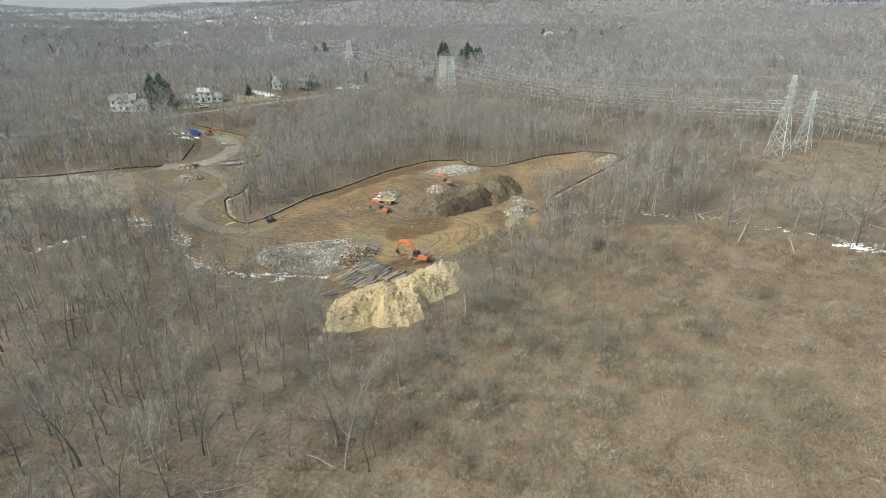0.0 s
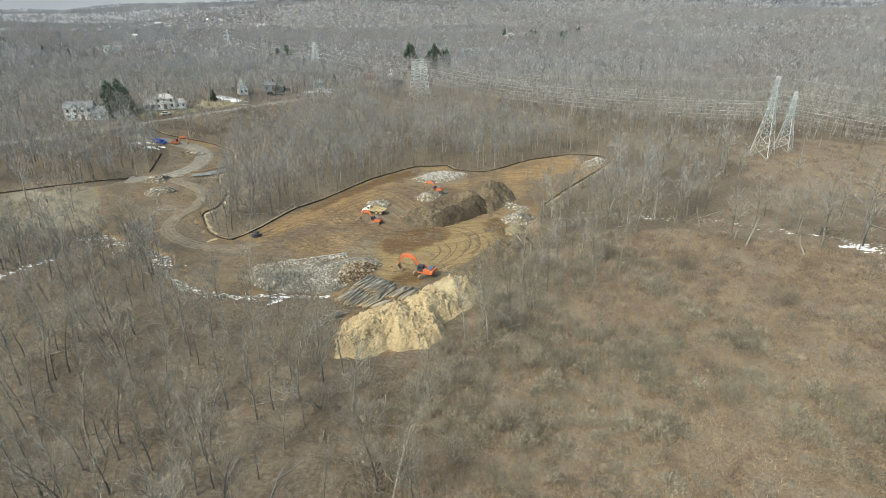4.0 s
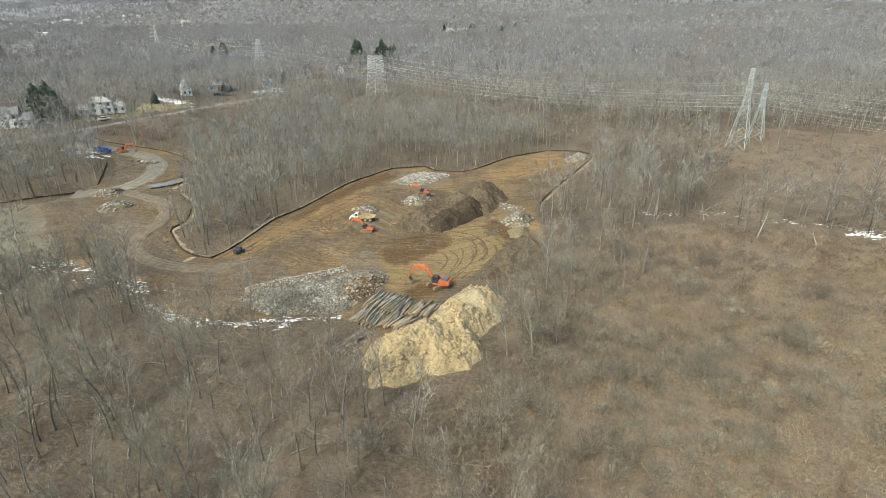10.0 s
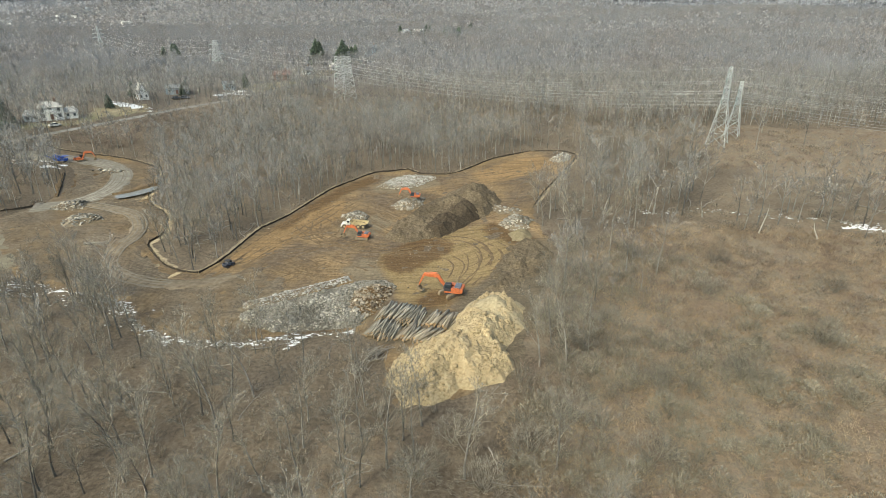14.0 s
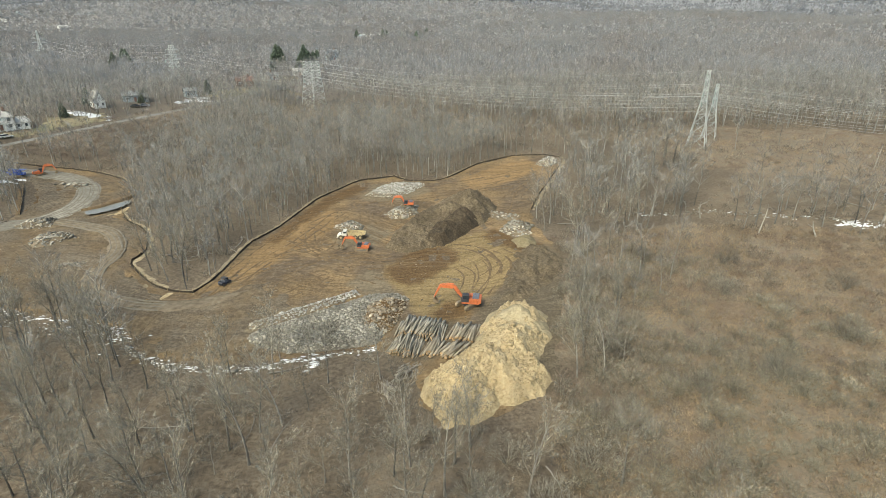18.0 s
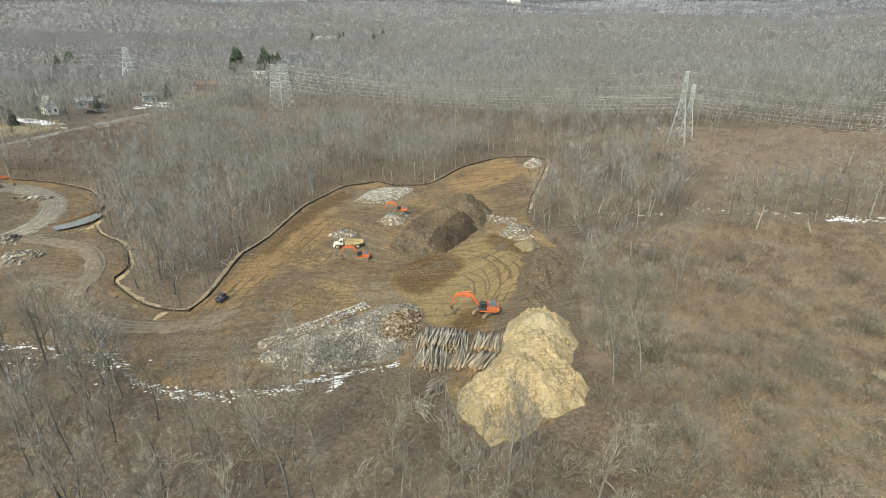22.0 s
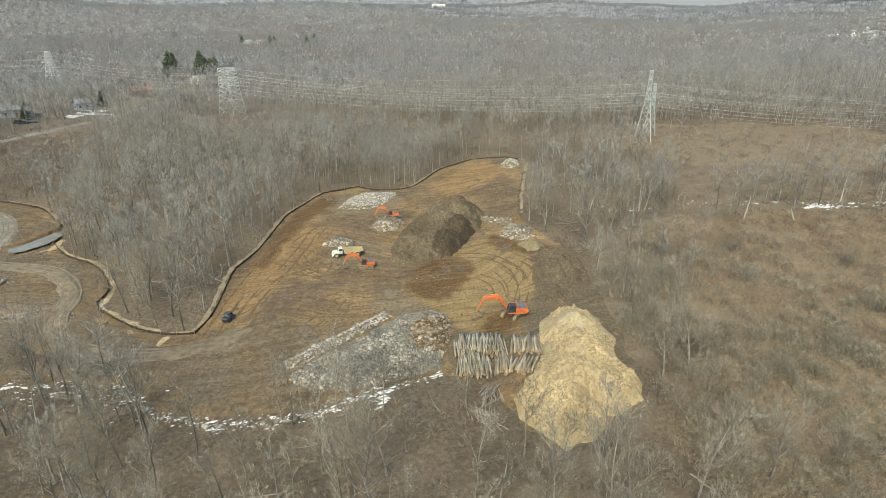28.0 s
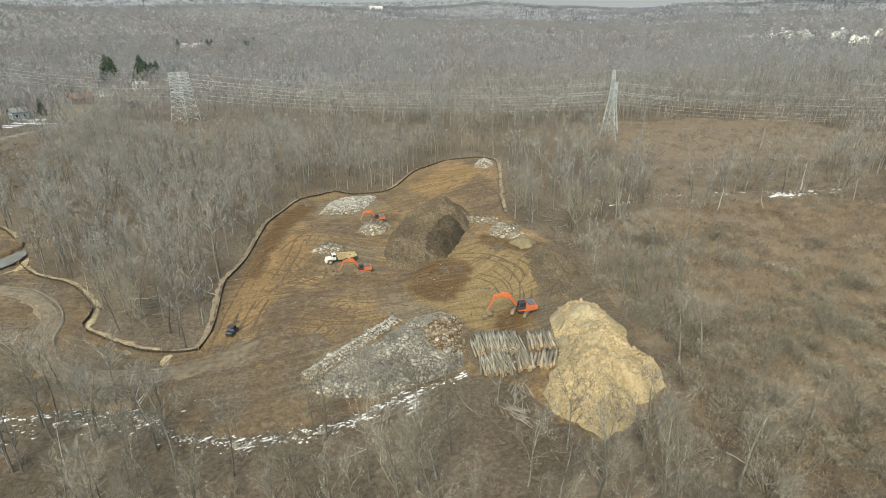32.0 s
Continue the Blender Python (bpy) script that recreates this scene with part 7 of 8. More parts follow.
house((-169.5, 108.5), 36, (8.5, 6.5), "white two-storey house with a pale hipped roof and low wings", roof=M_ROOFPALE, hip=True, rise=2.35, pitch=0.3, porch=True, wings=((-6.9, -1, 5.2, 5.5, 2.5), (6.7, 0, 4.8, 5, 2.7)))
house((-158.0, 155.5), -42, (5.5, 4.6), "steep white gabled house among bare trees", roof=M_ROOFPALE, storeys=1, pitch=0.95, chimney=False)
house((-152, 174), 30, (7, 5), "low grey-roofed house among trees", storeys=1, wall=M_BLUEWALL, roof=M_ROOF, wings=((5.4, -1, 4, 4.5, 2.4),))
house((-117, 243), 25, (10, 6.5), "low brown house with a red-brown roof", wall=M_BRICK, roof=M_REDROOF, storeys=1)
house((-109, 270), 60, (7, 5.5), "white gabled house beside dark conifers", storeys=1, wings=((5, 1.5, 6, 5, 2.6),))
house((-96, 300), 30, (8, 5), "low white outbuilding behind the house", storeys=1, roof=M_ROOFPALE, chimney=False)
house((-90, 415), 40, (10, 7.5), "tall blue-grey house on the wooded slope", wall=M_BLUEWALL, storeys=2)
house((-132, 197), 35, (6, 4.5), "small shed with a grey roof in a yard", storeys=1, roof=M_ROOF, wall=M_BLUEWALL, door=False, chimney=False)
for i, (x, y, a, L) in enumerate(((787, 642, 20, 13), (768, 590, 60, 12), (760, 552, 15, 14), (742, 520, 75, 12), (735, 499, 30, 15), (759, 475, 10, 16), (738, 448, 80, 13), (725, 428, 35, 14), (717, 408, 20, 15), (800, 560, 50, 14), (830, 520, 25, 14), (850, 600, 70, 13), (880, 660, 20, 14), (820, 460, 40, 14), (900, 560, 15, 14), (940, 640, 60, 14), (980, 560, 30, 15))):
    house((x, y), a, (L * 1.3, 11), "white suburban house on the far wooded rise", roof=M_ROOFPALE if i % 2 else M_ROOF, chimney=False, wings=((L * 0.65 + 2, 0, 6, 7, 3.6),))
for i, (x, y) in enumerate(FAR_HOUSES):
    house((x, y), (i * 47) % 90, (13 + i % 4, 9), "pale house half hidden in far woods", roof=M_ROOFPALE if i % 3 else M_ROOF, wall=M_BLUEWALL if i % 4 == 1 else M_SIDING, storeys=1 + i % 2, chimney=False)


def long_building(at, turn, L, W, H):
    root = new("warehouse")
    root.matrix_basis = pose(at[0], at[1], hz(*at) + 6, 0, 0, turn)
    part("wall", solid("wall", M_SIDING, ("box", (L, W, H + 12), (0, 0, (H - 12) / 2))), root)
    part("roof", solid("roof", M_ROOFPALE, ("box", (L + 1, W + 1, 0.6), (0, 0, H + 0.3))), root)
    for i in range(int(L / 12)):
        part("window", solid("window", M_PANE, ("box", (5, 0.3, 1.0), (-L / 2 + 6 + i * 12, -W / 2 - 0.1, H * 0.5))), root)
    tagged(root, "long low white commercial building on the horizon", "warehouse", "far commercial buildings")


long_building((110, 2720), -2, 90, 40, 6)
long_building((250, 2640), -4, 50, 30, 5)
long_building((520, 2150), -10, 50, 40, 6)


# ---- conifers ----
def conifer_mesh(seed, h, r, dense):
    R = random.Random(seed)
    a = Acc()
    for i in range(dense):
        t = R.random() ** 0.8
        z = h * (0.08 + 0.92 * t)
        q = r * (1 - t) ** 0.62 * R.uniform(0.5, 1.1) + 0.15
        g = R.uniform(0, 6.28)
        p0 = Vector((0.2 * q * math.cos(g), 0.2 * q * math.sin(g), z + 0.25))
        p1 = Vector((q * math.cos(g), q * math.sin(g), z - q * R.uniform(0.0, 0.35)))
        a.sliver(p0, p1, 0.12 + q * 0.12, R)
        a.sliver(p1, p0.lerp(p1, 0.3), 0.12 + q * 0.12, R)
    return a.mesh("crown", M_NEEDLE)


CON = [conifer_mesh(k, 1.0 * h, r, 700) for k, (h, r) in enumerate(((13, 4.2), (16, 5.4), (11, 3.8)))]
CTRUNK = solid("trunk", M_BARK, ("cyl", 0.24, 0.06, 12, (0, 0, 5.8), (0, 0, 0), 7))


def conifer(x, y, s, k):
    root = new("conifer")
    root.matrix_basis = pose(x, y, hz(x, y), 0, 0, x * 37 % 360) @ Matrix.Scale(s, 4)
    part("trunk", CTRUNK, root)
    part("crown", CON[k % 3], root)
    tagged(root, "dark green conifer with drooping branches", "conifer", "conifers by the houses")


def parked_trailer(at, turn):
    root = new("parked_trailer")
    root.matrix_basis = pose(at[0], at[1], hz(*at) + 0.14, 0, 0, turn)
    part("box_body", solid("box_body", M_GREYCAP, ("box", (6.5, 2.4, 2.3), (0, 0, 1.85), (0, 0, 0), 0.06)), root)
    part("roof", solid("roof", M_BLACK, ("box", (6.6, 2.5, 0.1), (0, 0, 3.05))), root)
    part("rear_door", solid("rear_door", M_BLACK, ("box", (0.06, 2.1, 2.0), (-3.27, 0, 1.85))), root)
    part("tow_bar", solid("tow_bar", M_STEEL, ("box", (1.4, 0.2, 0.12), (3.9, 0, 0.7))), root)
    for x in (0.5, -0.5):
        for s in (1, -1):
            wheel((x, 1.1 * s, 0.4), 0.4, 0.25, root, hub=M_STEEL)
    tagged(root, "dark grey box trailer parked at the end of the drive", "trailer")


parked_trailer((-92, 230.5), 20)
M_YARD = patched(material("winter_lawn", ramp((0.15, 0.125, 0.07), (0.24, 0.20, 0.125), (0.32, 0.275, 0.185)), 0.7, 0.95, 0.5, 8, coarse=0.06, coarse_to=(0.8, 1.2)), ((0.13, 0.125, 0.07), (0.18, 0.17, 0.10), (0.24, 0.22, 0.14)), 0.05, 0.5, 0.6)
M_ROUGH = patched(material("rough_dry_grass", ramp((0.135, 0.117, 0.083), (0.20, 0.178, 0.127), (0.265, 0.236, 0.172)), 0.6, 0.95, 0.5, 8, coarse=0.06, coarse_to=(0.8, 1.2)), ((0.11, 0.088, 0.06), (0.16, 0.132, 0.09), (0.215, 0.182, 0.126)), 0.09, 0.45, 0.62)
drape("lawn", [(-130, 205), (-117, 196), (-110, 212), (-103, 236), (-112, 236), (-124, 224)], 1.6, 0.14, M_YARD, "dull tan winter lawn beside the road", "lawn", soft=3.0)
drape("lawn", [(-180, 98), (-168, 101), (-161, 111), (-160, 122), (-154, 120), (-153, 111), (-162, 97), (-169, 91)], 1.6, 0.14, M_YARD, "dull olive winter lawn before the hipped house", "lawn", soft=3.0)
drape("rough_grass", ROUGH, 1.8, 0.12, M_ROUGH, "pale olive-tan rough grass beside the loop track", "grass", soft=8.0)
drape("snow_patch", [(-164, 141), (-161.5, 144.6), (-155, 143.5), (-149, 142), (-147.5, 137.5), (-151.5, 133.5), (-154, 137), (-158, 135.5)], 0.9, 0.26, M_SNOW, "broad patch of old snow on a winter lawn", "snow", soft=0.6, kind="stuff")
drape("lawn", [(-166, 128), (-158, 118), (-150, 118), (-143, 136), (-150, 146), (-160, 142)], 1.6, 0.14, M_YARD, "dull olive winter lawn in front of a house", "lawn", soft=3.0)
drape("lawn", [(-112, 262), (-100, 262), (-92, 282), (-98, 296), (-114, 284)], 1.6, 0.14, M_YARD, "dull green lawn round the white house", "lawn", soft=3.0)


R = random.Random(12)
for x, y, s in ((-182, 88, 0.95), (-179, 91, 1.0), (-177, 94, 0.85), (-181, 96, 1.05), (-186, 92, 0.8), (-160, 132, 0.4), (-164, 158, 0.6), (-148, 180, 0.4), (-126, 206, 0.6), (-146, 172, 0.35)):
    conifer(x, y, s, R.randrange(3))
for x, y, s in ((-117, 326, 1.2), (-114.8, 327.5, 1.1), (-119, 328, 1.1), (-99, 338, 1.15), (-96, 340, 1.25), (-93, 342, 1.2), (-90, 343, 1.1), (-100, 320, 0.95), (-97.5, 318, 1.05), (-95, 321, 1.0), (-240, 330, 1.1), (-234, 334, 1.1), (-230, 330, 0.9)):
    conifer(x, y, s, R.randrange(3))
for i in range(22):
    conifer(-60 + R.uniform(-38, 60), 690 + R.uniform(-60, 110), R.uniform(0.6, 1.0), R.randrange(3))
for i in range(90):
    u = R.random()
    conifer(-820 + 420 * u + R.gauss(0, 15), 475 - 190 * u + R.gauss(0, 34), R.uniform(0.35, 0.65), R.randrange(3))
for x, y in ((745, 500), (770, 560), (730, 440)):
    conifer(x, y, 0.8, 0)


# large bare trees in the yards along the road
Y = random.Random(31)
for i in range(40):
    q = resample(ROAD[2:12], 1.0)
    j = Y.randrange(len(q))
    x, y = q[j] + np.array([-1, 0.5]) * Y.choice((-7, 7, 11, 16, 22, 30)) + np.array([Y.uniform(-2, 2), Y.uniform(-3, 3)])
    tree = new("bare_tree")
    tree.matrix_basis = pose(x, y, hz(x, y), Y.uniform(-3, 3), Y.uniform(-3, 3), Y.uniform(0, 360)) @ Matrix.Scale(Y.uniform(0.75, 1.15), 4)
    k = Y.randrange(5)
    part("trunk", YARD[k][0], tree)
    part("crown", YARD[k][1], tree)
    tagged(tree, "leafless grey yard tree beside the road", "tree", "yard trees along the road")


# bare trees south of the stripped field
for i in range(30):
    x, y = Y.uniform(-104, -60), Y.uniform(-40, -19)
    if inside(PAD, x, y) or edge_dist(PAD, x, y) < 2:
        continue
    tree = new("bare_tree")
    tree.matrix_basis = pose(x, y, hz(x, y), Y.uniform(-4, 4), Y.uniform(-4, 4), Y.uniform(0, 360)) @ Matrix.Scale(Y.uniform(0.85, 1.15), 4)
    k = Y.randrange(7)
    part("trunk", tree_meshes[k][0], tree)
    part("crown", tree_meshes[k][1], tree)
    tagged(tree, "leafless grey deciduous tree with a thin twiggy crown", "tree", "bare trees of the woods")


# ---- shrubs, brush, grass, dead wood ----
def shrub_mesh(seed, n=240, h=1.9, r=1.7, w=0.014, long=0.5):
    """A leafless shrub: a few stems, and a dome of fine twigs that point up and out."""
    R = random.Random(seed)
    a = Acc()
    for i in range(10):
        t, u = R.uniform(0, 6.28), R.random() ** 0.5
        p = Vector((math.cos(t) * r * 0.2 * u, math.sin(t) * r * 0.2 * u, -0.1))
        a.sliver(p, Vector((math.cos(t) * r * 0.75 * u, math.sin(t) * r * 0.75 * u, h * R.uniform(0.5, 0.85))), w * 1.6, R)
    for i in range(n):
        t, u, q = R.uniform(0, 6.28), R.random() ** 0.5, R.random() ** 0.6
        lump = 1 + 0.25 * math.sin(3 * t + seed) + 0.15 * math.sin(5 * t + 2 * seed)
        p = Vector((math.cos(t) * r * u * lump, math.sin(t) * r * u * lump, h * q * math.sqrt(max(0.05, 1 - u * u))))
        e = Vector((math.cos(t) * u, math.sin(t) * u, 0.8)) + Vector((R.uniform(-1, 1), R.uniform(-1, 1), R.uniform(-0.5, 0.7))) * 0.8
        a.sliver(p, p + e.normalized() * long * R.uniform(0.6, 1.4), w, R)
    return a


M_HAZE_TWIG = airy(feathery(thin(material("fine_shrub_twigs", ramp((0.28, 0.25, 0.187), (0.43, 0.392, 0.30)), 0.25, 0.95, 0, 3, space="object", vary=0.25, island=0.3), 0.4), 0.5), 0.42)


def soft_shrub(seed, h, r, sprays=90):
    """Arching stems, then a dome of fine twig sprays; returns the number of stem faces as well."""
    R = random.Random(seed)
    a = Acc()
    for i in range(16):
        t, u = R.uniform(0, 6.28), R.random() ** 0.5
        p = Vector((math.cos(t) * r * 0.15, math.sin(t) * r * 0.15, -0.1))
        q = Vector((math.cos(t) * r * 0.55 * u, math.sin(t) * r * 0.55 * u, h * R.uniform(0.45, 0.75)))
        a.sliver(p, q, 0.035, R)
        a.sliver(p.lerp(q, 0.8), q + Vector((math.cos(t) * r * 0.4, math.sin(t) * r * 0.4, h * R.uniform(0.0, 0.3))), 0.022, R)
        a.sliver(p.lerp(q, 0.6), q + Vector((R.uniform(-0.5, 0.5) * r, R.uniform(-0.5, 0.5) * r, h * R.uniform(0.0, 0.3))), 0.018, R)
    firm = len(a.f)
    for i in range(sprays):
        t, u, q = R.uniform(0, 6.28), R.random() ** 0.5, R.random() ** 0.5
        lump = 1 + 0.25 * math.sin(3 * t + seed) + 0.15 * math.sin(5 * t + 2 * seed)
        p = Vector((math.cos(t) * r * u * lump, math.sin(t) * r * u * lump, h * q * math.sqrt(max(0.06, 1 - u * u))))
        e = (Vector((math.cos(t) * u, math.sin(t) * u, 0.9)) + Vector((R.uniform(-1, 1), R.uniform(-1, 1), R.uniform(-0.3, 0.6))) * 0.7).normalized()
        a.fan(p - e * R.uniform(0.5, 1.1), p, R.uniform(0.03, 0.075), R)
    return a, firm


SHRUB_ME, SHRUB_ARR = [], []
for k in range(6):
    acc, firm = soft_shrub(500 + k, 1.3 + 0.3 * (k % 4), 1.7 + 0.35 * (k % 3), 300)
    me = acc.mesh("shrub", M_SHRUB)
    me.materials.append(M_HAZE_TWIG)
    me.polygons.foreach_set("material_index", (np.arange(len(acc.f)) >= firm).astype(np.int32))
    SHRUB_ME.append(me)
for k in range(6):
    acc, firm = soft_shrub(520 + k, 1.3 + 0.3 * (k % 4), 1.6 + 0.3 * (k % 3), 104)
    SHRUB_ARR.append(acc.arrays())
sx, sy, sr = spots(12, 150, -84, 14, 2.7, 61)
clump = fnoise(sx / 14, sy / 14, 70, 3)
ok = (sr < np.clip((clump - 0.40) * 3.4, 0.03, 0.9)) & (inside(MEADOW, sx, sy) | (sx < 34)) & ~inside(PAD, sx, sy) & ~inside(CHIP, sx, sy) & (edge_dist(CHIP, sx, sy) > 3.5)
sx, sy = sx[ok], sy[ok]
order = np.argsort(np.hypot(sx - 30, sy + 60))
S = random.Random(8)
for i in order[:260]:
    ob = new("shrub", SHRUB_ME[S.randrange(6)])
    k = S.uniform(0.5, 1.25)
    ob.matrix_basis = pose(sx[i], sy[i], hz(sx[i], sy[i]), 0, 0, S.uniform(0, 360)) @ Matrix.Diagonal((k * 1.15, k * 1.15, k, 1))
    tagged(ob, "leafless olive-grey twiggy shrub in dry meadow grass", "shrub", "shrubs on the meadow")
rest = order[260:]
TALL = []
for k in range(4):
    acc = shrub_mesh(80 + k, 1100, 3.6 + 0.5 * k, 2.8 + 0.3 * k, 0.017, 0.85)
    R = random.Random(k)
    for i in range(16):
        t = R.uniform(0, 6.28)
        p, d = Vector((R.uniform(-0.5, 0.5), R.uniform(-0.5, 0.5), -0.1)), Vector((math.cos(t) * 0.6, math.sin(t) * 0.6, 1))
        for s in range(3):
            q = p + d * R.uniform(0.8, 1.5)
            acc.tube(p, q, 0.05 - 0.013 * s, 0.037 - 0.013 * s, 3)
            p, d = q, d + Vector((R.uniform(-0.4, 0.4), R.uniform(-0.4, 0.4), -0.1))
    TALL.append(acc.mesh("tall_shrub", M_TWIG))
for i, (x, y) in enumerate(((8, -64), (14, -58), (20, -52), (24, -36), (30, -28), (36, -12), (28, -60), (4, -56), (49, -20), (60, -37), (45, -45), (22, -68), (33, -45), (19, -27), (26, -10), (13, -72), (0, -62), (40, -4), (55, -8), (70, -22), (21, -14), (28, 2))):
    ob = new("tall_shrub", TALL[i % 4])
    ob.matrix_basis = pose(x, y, hz(x, y), 0, 0, i * 67) @ Matrix.Scale(S.uniform(0.7, 1.15), 4)
    tagged(ob, "tall many-stemmed leafless grey shrub at the meadow edge", "shrub", "tall shrubs at the meadow edge")
bx, by, br = spots(-190, 190, -115, 205, 3.5, 62)
edge = np.minimum(edge_dist(PAD, bx, by), 30)
cx_, cy_ = ragged(bx, by)
bd = np.where(inside(BRUSH, cx_, cy_), 0.9, np.where(inside(MEADOW_NORTH, cx_, cy_), np.clip((fnoise(bx / 14, by / 14, 71, 3) - 0.5) * 3, 0, 0.6), np.where(inside(MEADOW, cx_, cy_), 0.06, 0.34)))
bd = np.where((cx_ < -6) & (cy_ < -36), 0.6, bd)
bd = np.where(((cx_ + 58) / 28) ** 2 + ((cy_ - 172) / 32) ** 2 < 1, 0.85, bd)
bd = np.where((edge_dist(HEDGE, bx, by, False) < 9), 0.75, bd)
bd = np.where((edge_dist(CORRIDOR, bx, by, False) < 16), np.maximum(bd, 0.55), bd)
cx_, cy_ = ragged(bx, by)
bd = np.where((cx_ > 8) & (cx_ < 36) & (cy_ > -46) & (cy_ < 26), 0.7, bd)
bd = np.where((cx_ > -8) & (cx_ < 26) & (cy_ < -48), 0.45, bd)
ok = (br < bd) & in_view(bx, by) & ~inside(PAD, bx, by) & (edge > 2.0) & (edge_dist(CHIP, bx, by) > 1.5) & ~inside(CHIP, bx, by) & (np.hypot(bx, by) < 220)
bx, by = np.r_[bx[ok], sx[rest]], np.r_[by[ok], sy[rest]]
joined(SHRUB_ARR, np.stack([bx, by, height(bx, by), rng.uniform(0.45, 1.15, len(bx))], -1), M_BRUSH, "undergrowth", "reddish-grey leafless brush and briars", "undergrowth", sprays=M_BRUSHSPRAY, firm=48)


M_THICKET = thin(material("grey_olive_thicket", ramp((0.17, 0.155, 0.12), (0.34, 0.318, 0.262)), 0.12, 0.95, 0, 3, coarse=0.09, coarse_to=(0.72, 1.2), island=0.4))
THICKET = [(17.7, -3.3), (34.7, 10.2), (48, -2.1), (50, -20), (44, -36), (36, -52), (23.9, -63), (11, -60), (15.5, -44)]
hx, hy, hr = spots(8, 60, -66, 14, 2.3, 73)
ok = inside(THICKET, *ragged(hx, hy, 6)) & (hr < 1.6 * (fnoise(hx / 10, hy / 10, 74, 3) - 0.18)) & ~inside(PAD, hx, hy) & (edge_dist(CHIP, hx, hy) > 1.5) & ~inside(CHIP, hx, hy)
hx, hy = hx[ok], hy[ok]
joined([soft_shrub(560 + k, 2.0 + 0.4 * k, 2.0, 150)[0].arrays() for k in range(4)], np.stack([hx, hy, height(hx, hy), rng.uniform(0.6, 1.25, len(hx))], -1), M_THICKET, "thicket", "grey leafless thicket of shrubs beside the clearing", "undergrowth", sprays=M_BRUSHSPRAY, firm=48)
M_BRAMBLE = thin(material("red_brown_bramble", ramp((0.15, 0.108, 0.085), (0.27, 0.205, 0.168)), 0.1, 0.95, 0, 3, coarse=0.06, coarse_to=(0.7, 1.2), island=0.3))
bx, by, br = spots(-175, -90, 68, 165, 1.9, 66)
ok = (inside(BRUSH, *ragged(bx, by, 5)) | inside(MEADOW_NORTH, bx, by)) & (br < 0.7) & (edge_dist(PAD, bx, by) > 1.5) & (edge_dist(ROAD, bx, by, False) > 5)
b2x, b2y, b2r = spots(76, 172, 2, 104, 3.0, 67)
k2 = inside(MEADOW_NORTH, *ragged(b2x, b2y, 5)) & (b2r < 0.75 * fnoise(b2x / 12, b2y / 12, 68, 3))
b3x, b3y, b3r = spots(14, 110, -95, 14, 1.9, 69)
k3 = (inside(MEADOW, *ragged(b3x, b3y, 5)) | (b3x < 30)) & (b3r < 1.9 * (fnoise(b3x / 9, b3y / 9, 75, 3) - 0.36)) & (edge_dist(CHIP, b3x, b3y) > 1.2) & ~inside(CHIP, b3x, b3y) & ~inside(PAD, b3x, b3y)
bx, by = np.r_[bx[ok], b2x[k2], b3x[k3]], np.r_[by[ok], b2y[k2], b3y[k3]]
joined([shrub_mesh(70 + k, 56, 0.8, 1.7, 0.03, 0.5).arrays() for k in range(5)], np.stack([bx, by, height(bx, by), rng.uniform(0.5, 1.2, len(bx))], -1), M_BRAMBLE, "brambles", "low red-brown bramble thicket", "undergrowth")


def tuft(seed):
    R = random.Random(seed)
    a = Acc()
    for _ in range(6):
        t = R.uniform(0, 6.28)
        p = Vector((R.uniform(-0.15, 0.15), R.uniform(-0.15, 0.15), -0.05))
        a.sliver(p, p + Vector((math.cos(t) * 0.4, math.sin(t) * 0.4, R.uniform(0.25, 0.7))), 0.036, R)
    return a.arrays()


tx, ty, tr = spots(10, 150, -90, 100, 0.52, 63)
gd = fnoise(tx / 6, ty / 6, 80, 4)
ok = (inside(MEADOW, tx, ty) & (np.hypot(tx - 25, ty + 80) < 105) | (inside(MEADOW_NORTH, tx, ty) & (tr < 0.25)) | ((tx < 24) & (ty < -48))) & (gd + 0.5 * tr > 0.62) & in_view(tx, ty)
tx, ty = tx[ok], ty[ok]
joined([tuft(k) for k in range(6)], np.stack([tx, ty, ground_height(tx, ty), rng.uniform(0.5, 1.3, len(tx))], -1), M_GRASSBLADE, "dry_grass", "tufts of dry tan meadow grass", "grass")


def fallen_mesh(seed, L):
    R = random.Random(seed)
    a = Acc()
    p, d, r = Vector((-L / 2, 0, 0.12)), Vector((1, 0, 0)), 0.15
    for i in range(5):
        q = p + d * L / 5
        a.tube(p, q, r, r * 0.78, 5)
        if i > 1:
            for _ in range(3):
                e = turned(d, R.uniform(0.5, 1.0), R)
                e.z = abs(e.z) * 0.6
                a.tube(q, q + e * L * R.uniform(0.12, 0.28), r * 0.4, 0.015, 3)
        p, d, r = q, (d + Vector((0, R.uniform(-0.35, 0.35), R.uniform(-0.02, 0.05)))).normalized(), r * 0.78
    return a.mesh("fallen_tree", M_PALEWOOD)


FALLEN = [fallen_mesh(k, 5 + k * 0.9) for k in range(6)]
S = random.Random(17)
cands = []
while len(cands) < 46:
    x, y = S.uniform(-75, 45), S.uniform(-92, -34)
    if wooded(np.array([x]), np.array([y]))[0] > 0 and not inside(CHIP, x, y):
        cands.append((x, y))
cands += [(S.uniform(8, 30), S.uniform(-44, -4)) for _ in range(5)] + [(S.uniform(-72, -52), S.uniform(6, 24)) for _ in range(12)] + [(S.uniform(30, 100), S.uniform(12, 30)) for _ in range(10)]
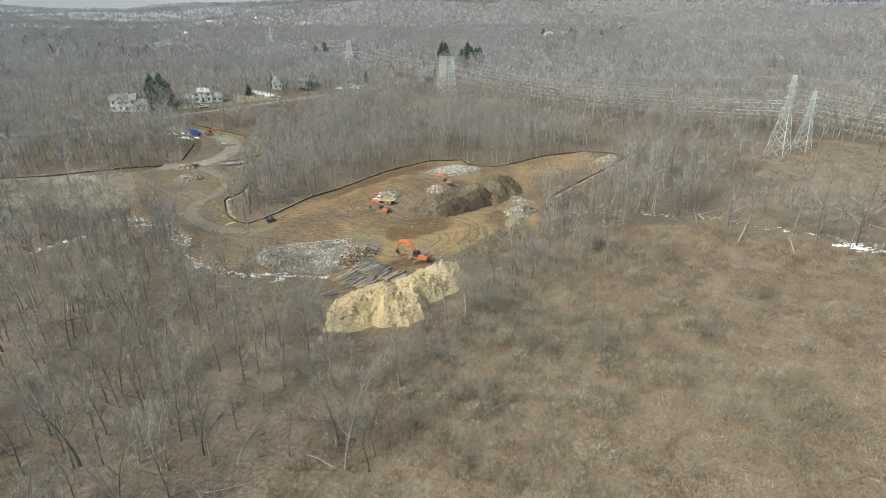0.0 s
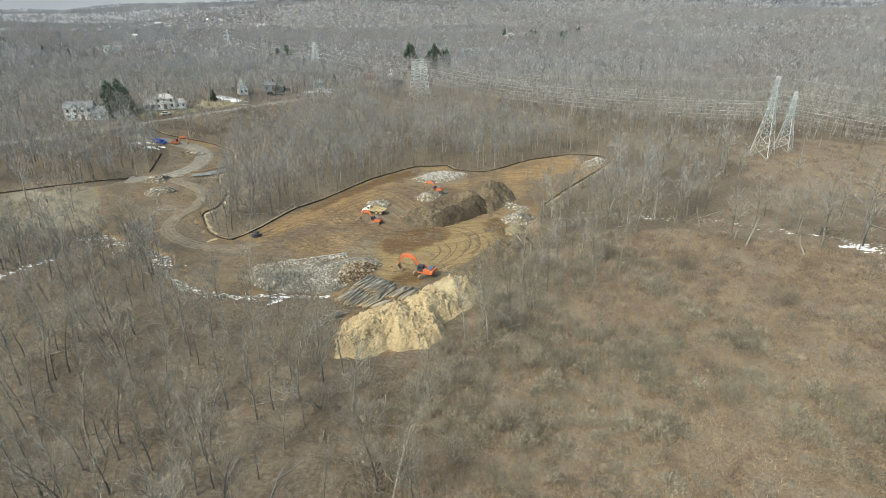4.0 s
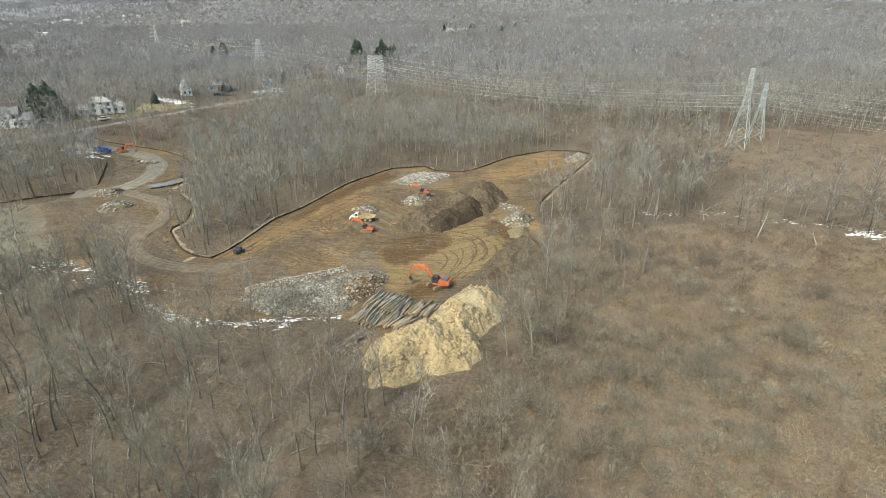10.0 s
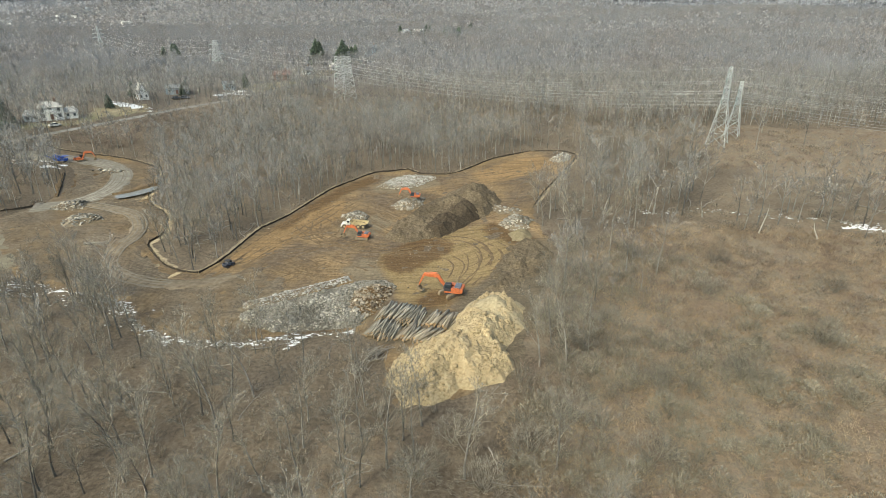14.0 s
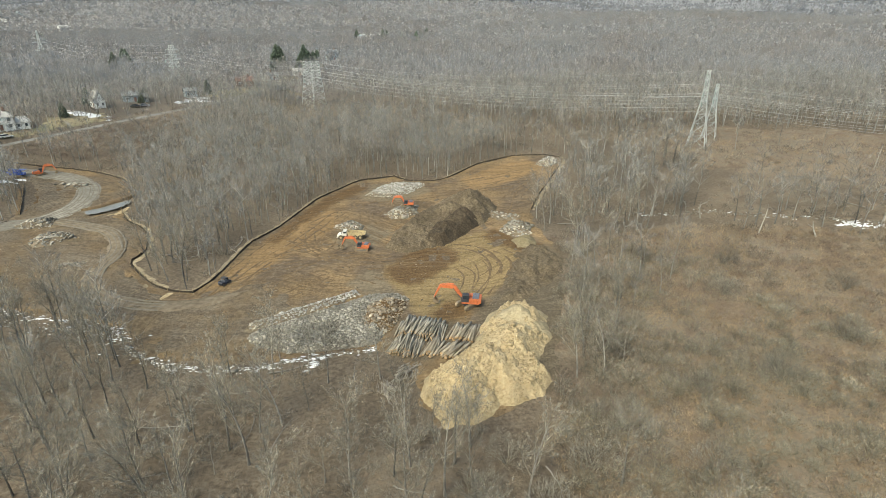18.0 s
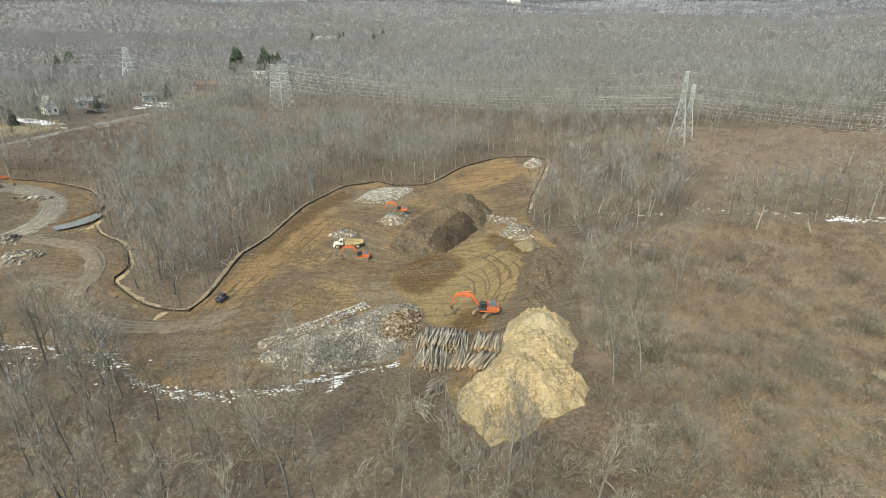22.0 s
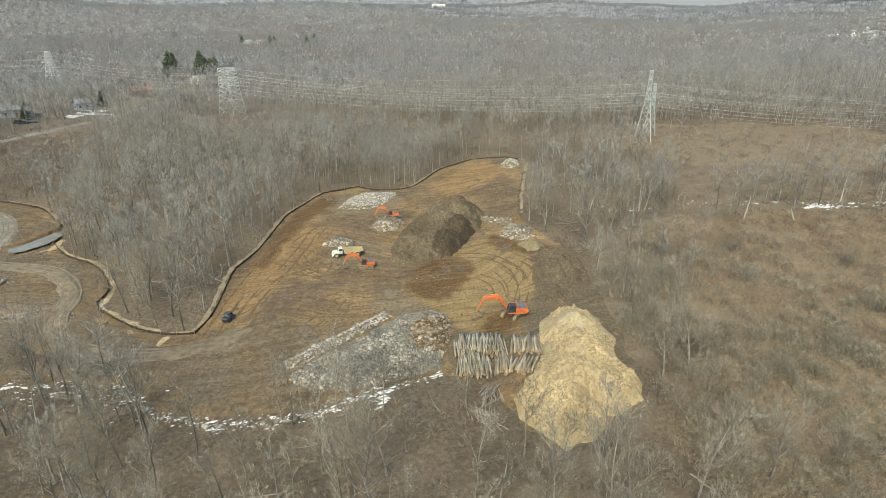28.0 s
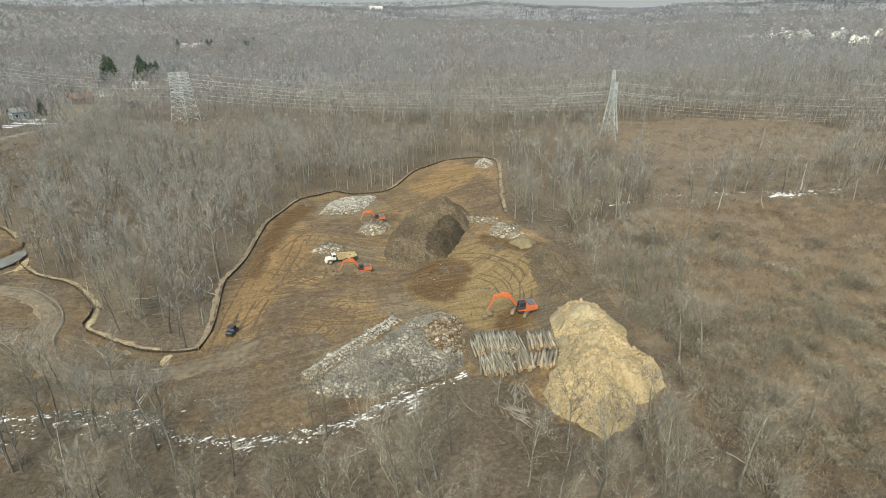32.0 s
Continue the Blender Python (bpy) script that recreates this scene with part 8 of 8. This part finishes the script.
for x, y in cands:
    if inside(PAD, x, y) or inside(CHIP, x, y) or edge_dist(CHIP, x, y) < 6:
        continue
    ob = new("fallen_tree", FALLEN[S.randrange(6)])
    ob.matrix_basis = pose(x, y, float(ground_height(np.array([x]), np.array([y]))[0]) - 0.02, 0, S.uniform(-2, 2), S.uniform(0, 360)) @ Matrix.Scale(S.uniform(0.6, 1.1), 4)
    tagged(ob, "bleached fallen tree lying in the undergrowth", "fallen tree", "fallen trees")


# ---- dead standing trunks along the hedgerow ----
def snag(x, y, h, lean, turn, seed):
    R = random.Random(seed)
    root = new("dead_tree")
    root.matrix_basis = pose(x, y, hz(x, y) - 0.2, 0, lean, turn)
    stem, stubs = Acc(), Acc()
    p, d, r = Vector((0, 0, 0)), Vector((0, 0, 1)), 0.2
    for i in range(5):
        q = p + d * h / 5
        stem.tube(p, q, r, r * 0.82, 6)
        if i > 1:
            e = turned(d, R.uniform(0.6, 1.1), R)
            stubs.tube(q, q + e * R.uniform(0.5, 1.6), r * 0.45, 0.02, 4)
        p, d, r = q, (d + Vector((R.uniform(-0.12, 0.12), R.uniform(-0.12, 0.12), 0))).normalized(), r * 0.82
    part("trunk", stem.mesh("trunk", M_BLEACHED), root)
    part("branch_stubs", stubs.mesh("branch_stubs", M_BLEACHED), root)
    tagged(root, "bleached bare dead trunk leaning over the stone wall", "dead tree", "dead trunks along the hedgerow")


M_BLEACHED = material("bleached_trunk", ramp((0.26, 0.24, 0.205), (0.40, 0.378, 0.33)), 2.0, 0.9, 0.2, 4, space="object", vary=0.2)
for k, (x, y, h, lean, turn) in enumerate(((69.6, 5.0, 6.0, 12, 20), (79.5, 0.2, 4.2, -24, 0), (97.5, 4.5, 8.0, 14, 30), (52, 22, 7.0, 6, 90), (41, 28, 6.5, -9, 140), (62, 17, 5.0, 18, 200))):
    snag(x, y, h, lean, turn, k)


# ---- cars in the yards ----
def car(x, y, turn, colour, label):
    root = new("car")
    root.matrix_basis = pose(x, y, hz(x, y) + 0.16, 0, 0, turn)
    body = part("body", solid("body", colour, ("prism", [(-2.2, 0.35), (2.2, 0.35), (2.25, 0.75), (1.3, 0.95), (-1.9, 1.0), (-2.2, 0.9)], 1.75, (0, 0, 0), (0, 0, 0), 0.06)), root)
    part("cabin", solid("cabin", M_GLASS, ("prism", [(-1.75, 0.98), (1.05, 0.94), (0.45, 1.45), (-1.35, 1.48)], 1.5, (0, 0, 0), (0, 0, 0), 0.04)), root)
    part("roof", solid("roof", colour, ("box", (1.75, 1.42, 0.06), (-0.45, 0, 1.49), (0, 0, 0), 0.02)), root)
    for wx in (1.35, -1.35):
        for s in (1, -1):
            wheel((wx, 0.8 * s, 0.32), 0.32, 0.22, root, hub=M_STEEL)
    tagged(root, label, "car", "cars parked by the houses")


car(-161.5, 98.5, 60, M_WHITE, "small white car parked in front of a house")
car(-144.0, 161.5, 20, M_NAVY, "dark car parked in a yard beside the road")
car(-141.2, 164.5, 20, M_GREYCAP, "dark grey car parked in a yard beside the road")
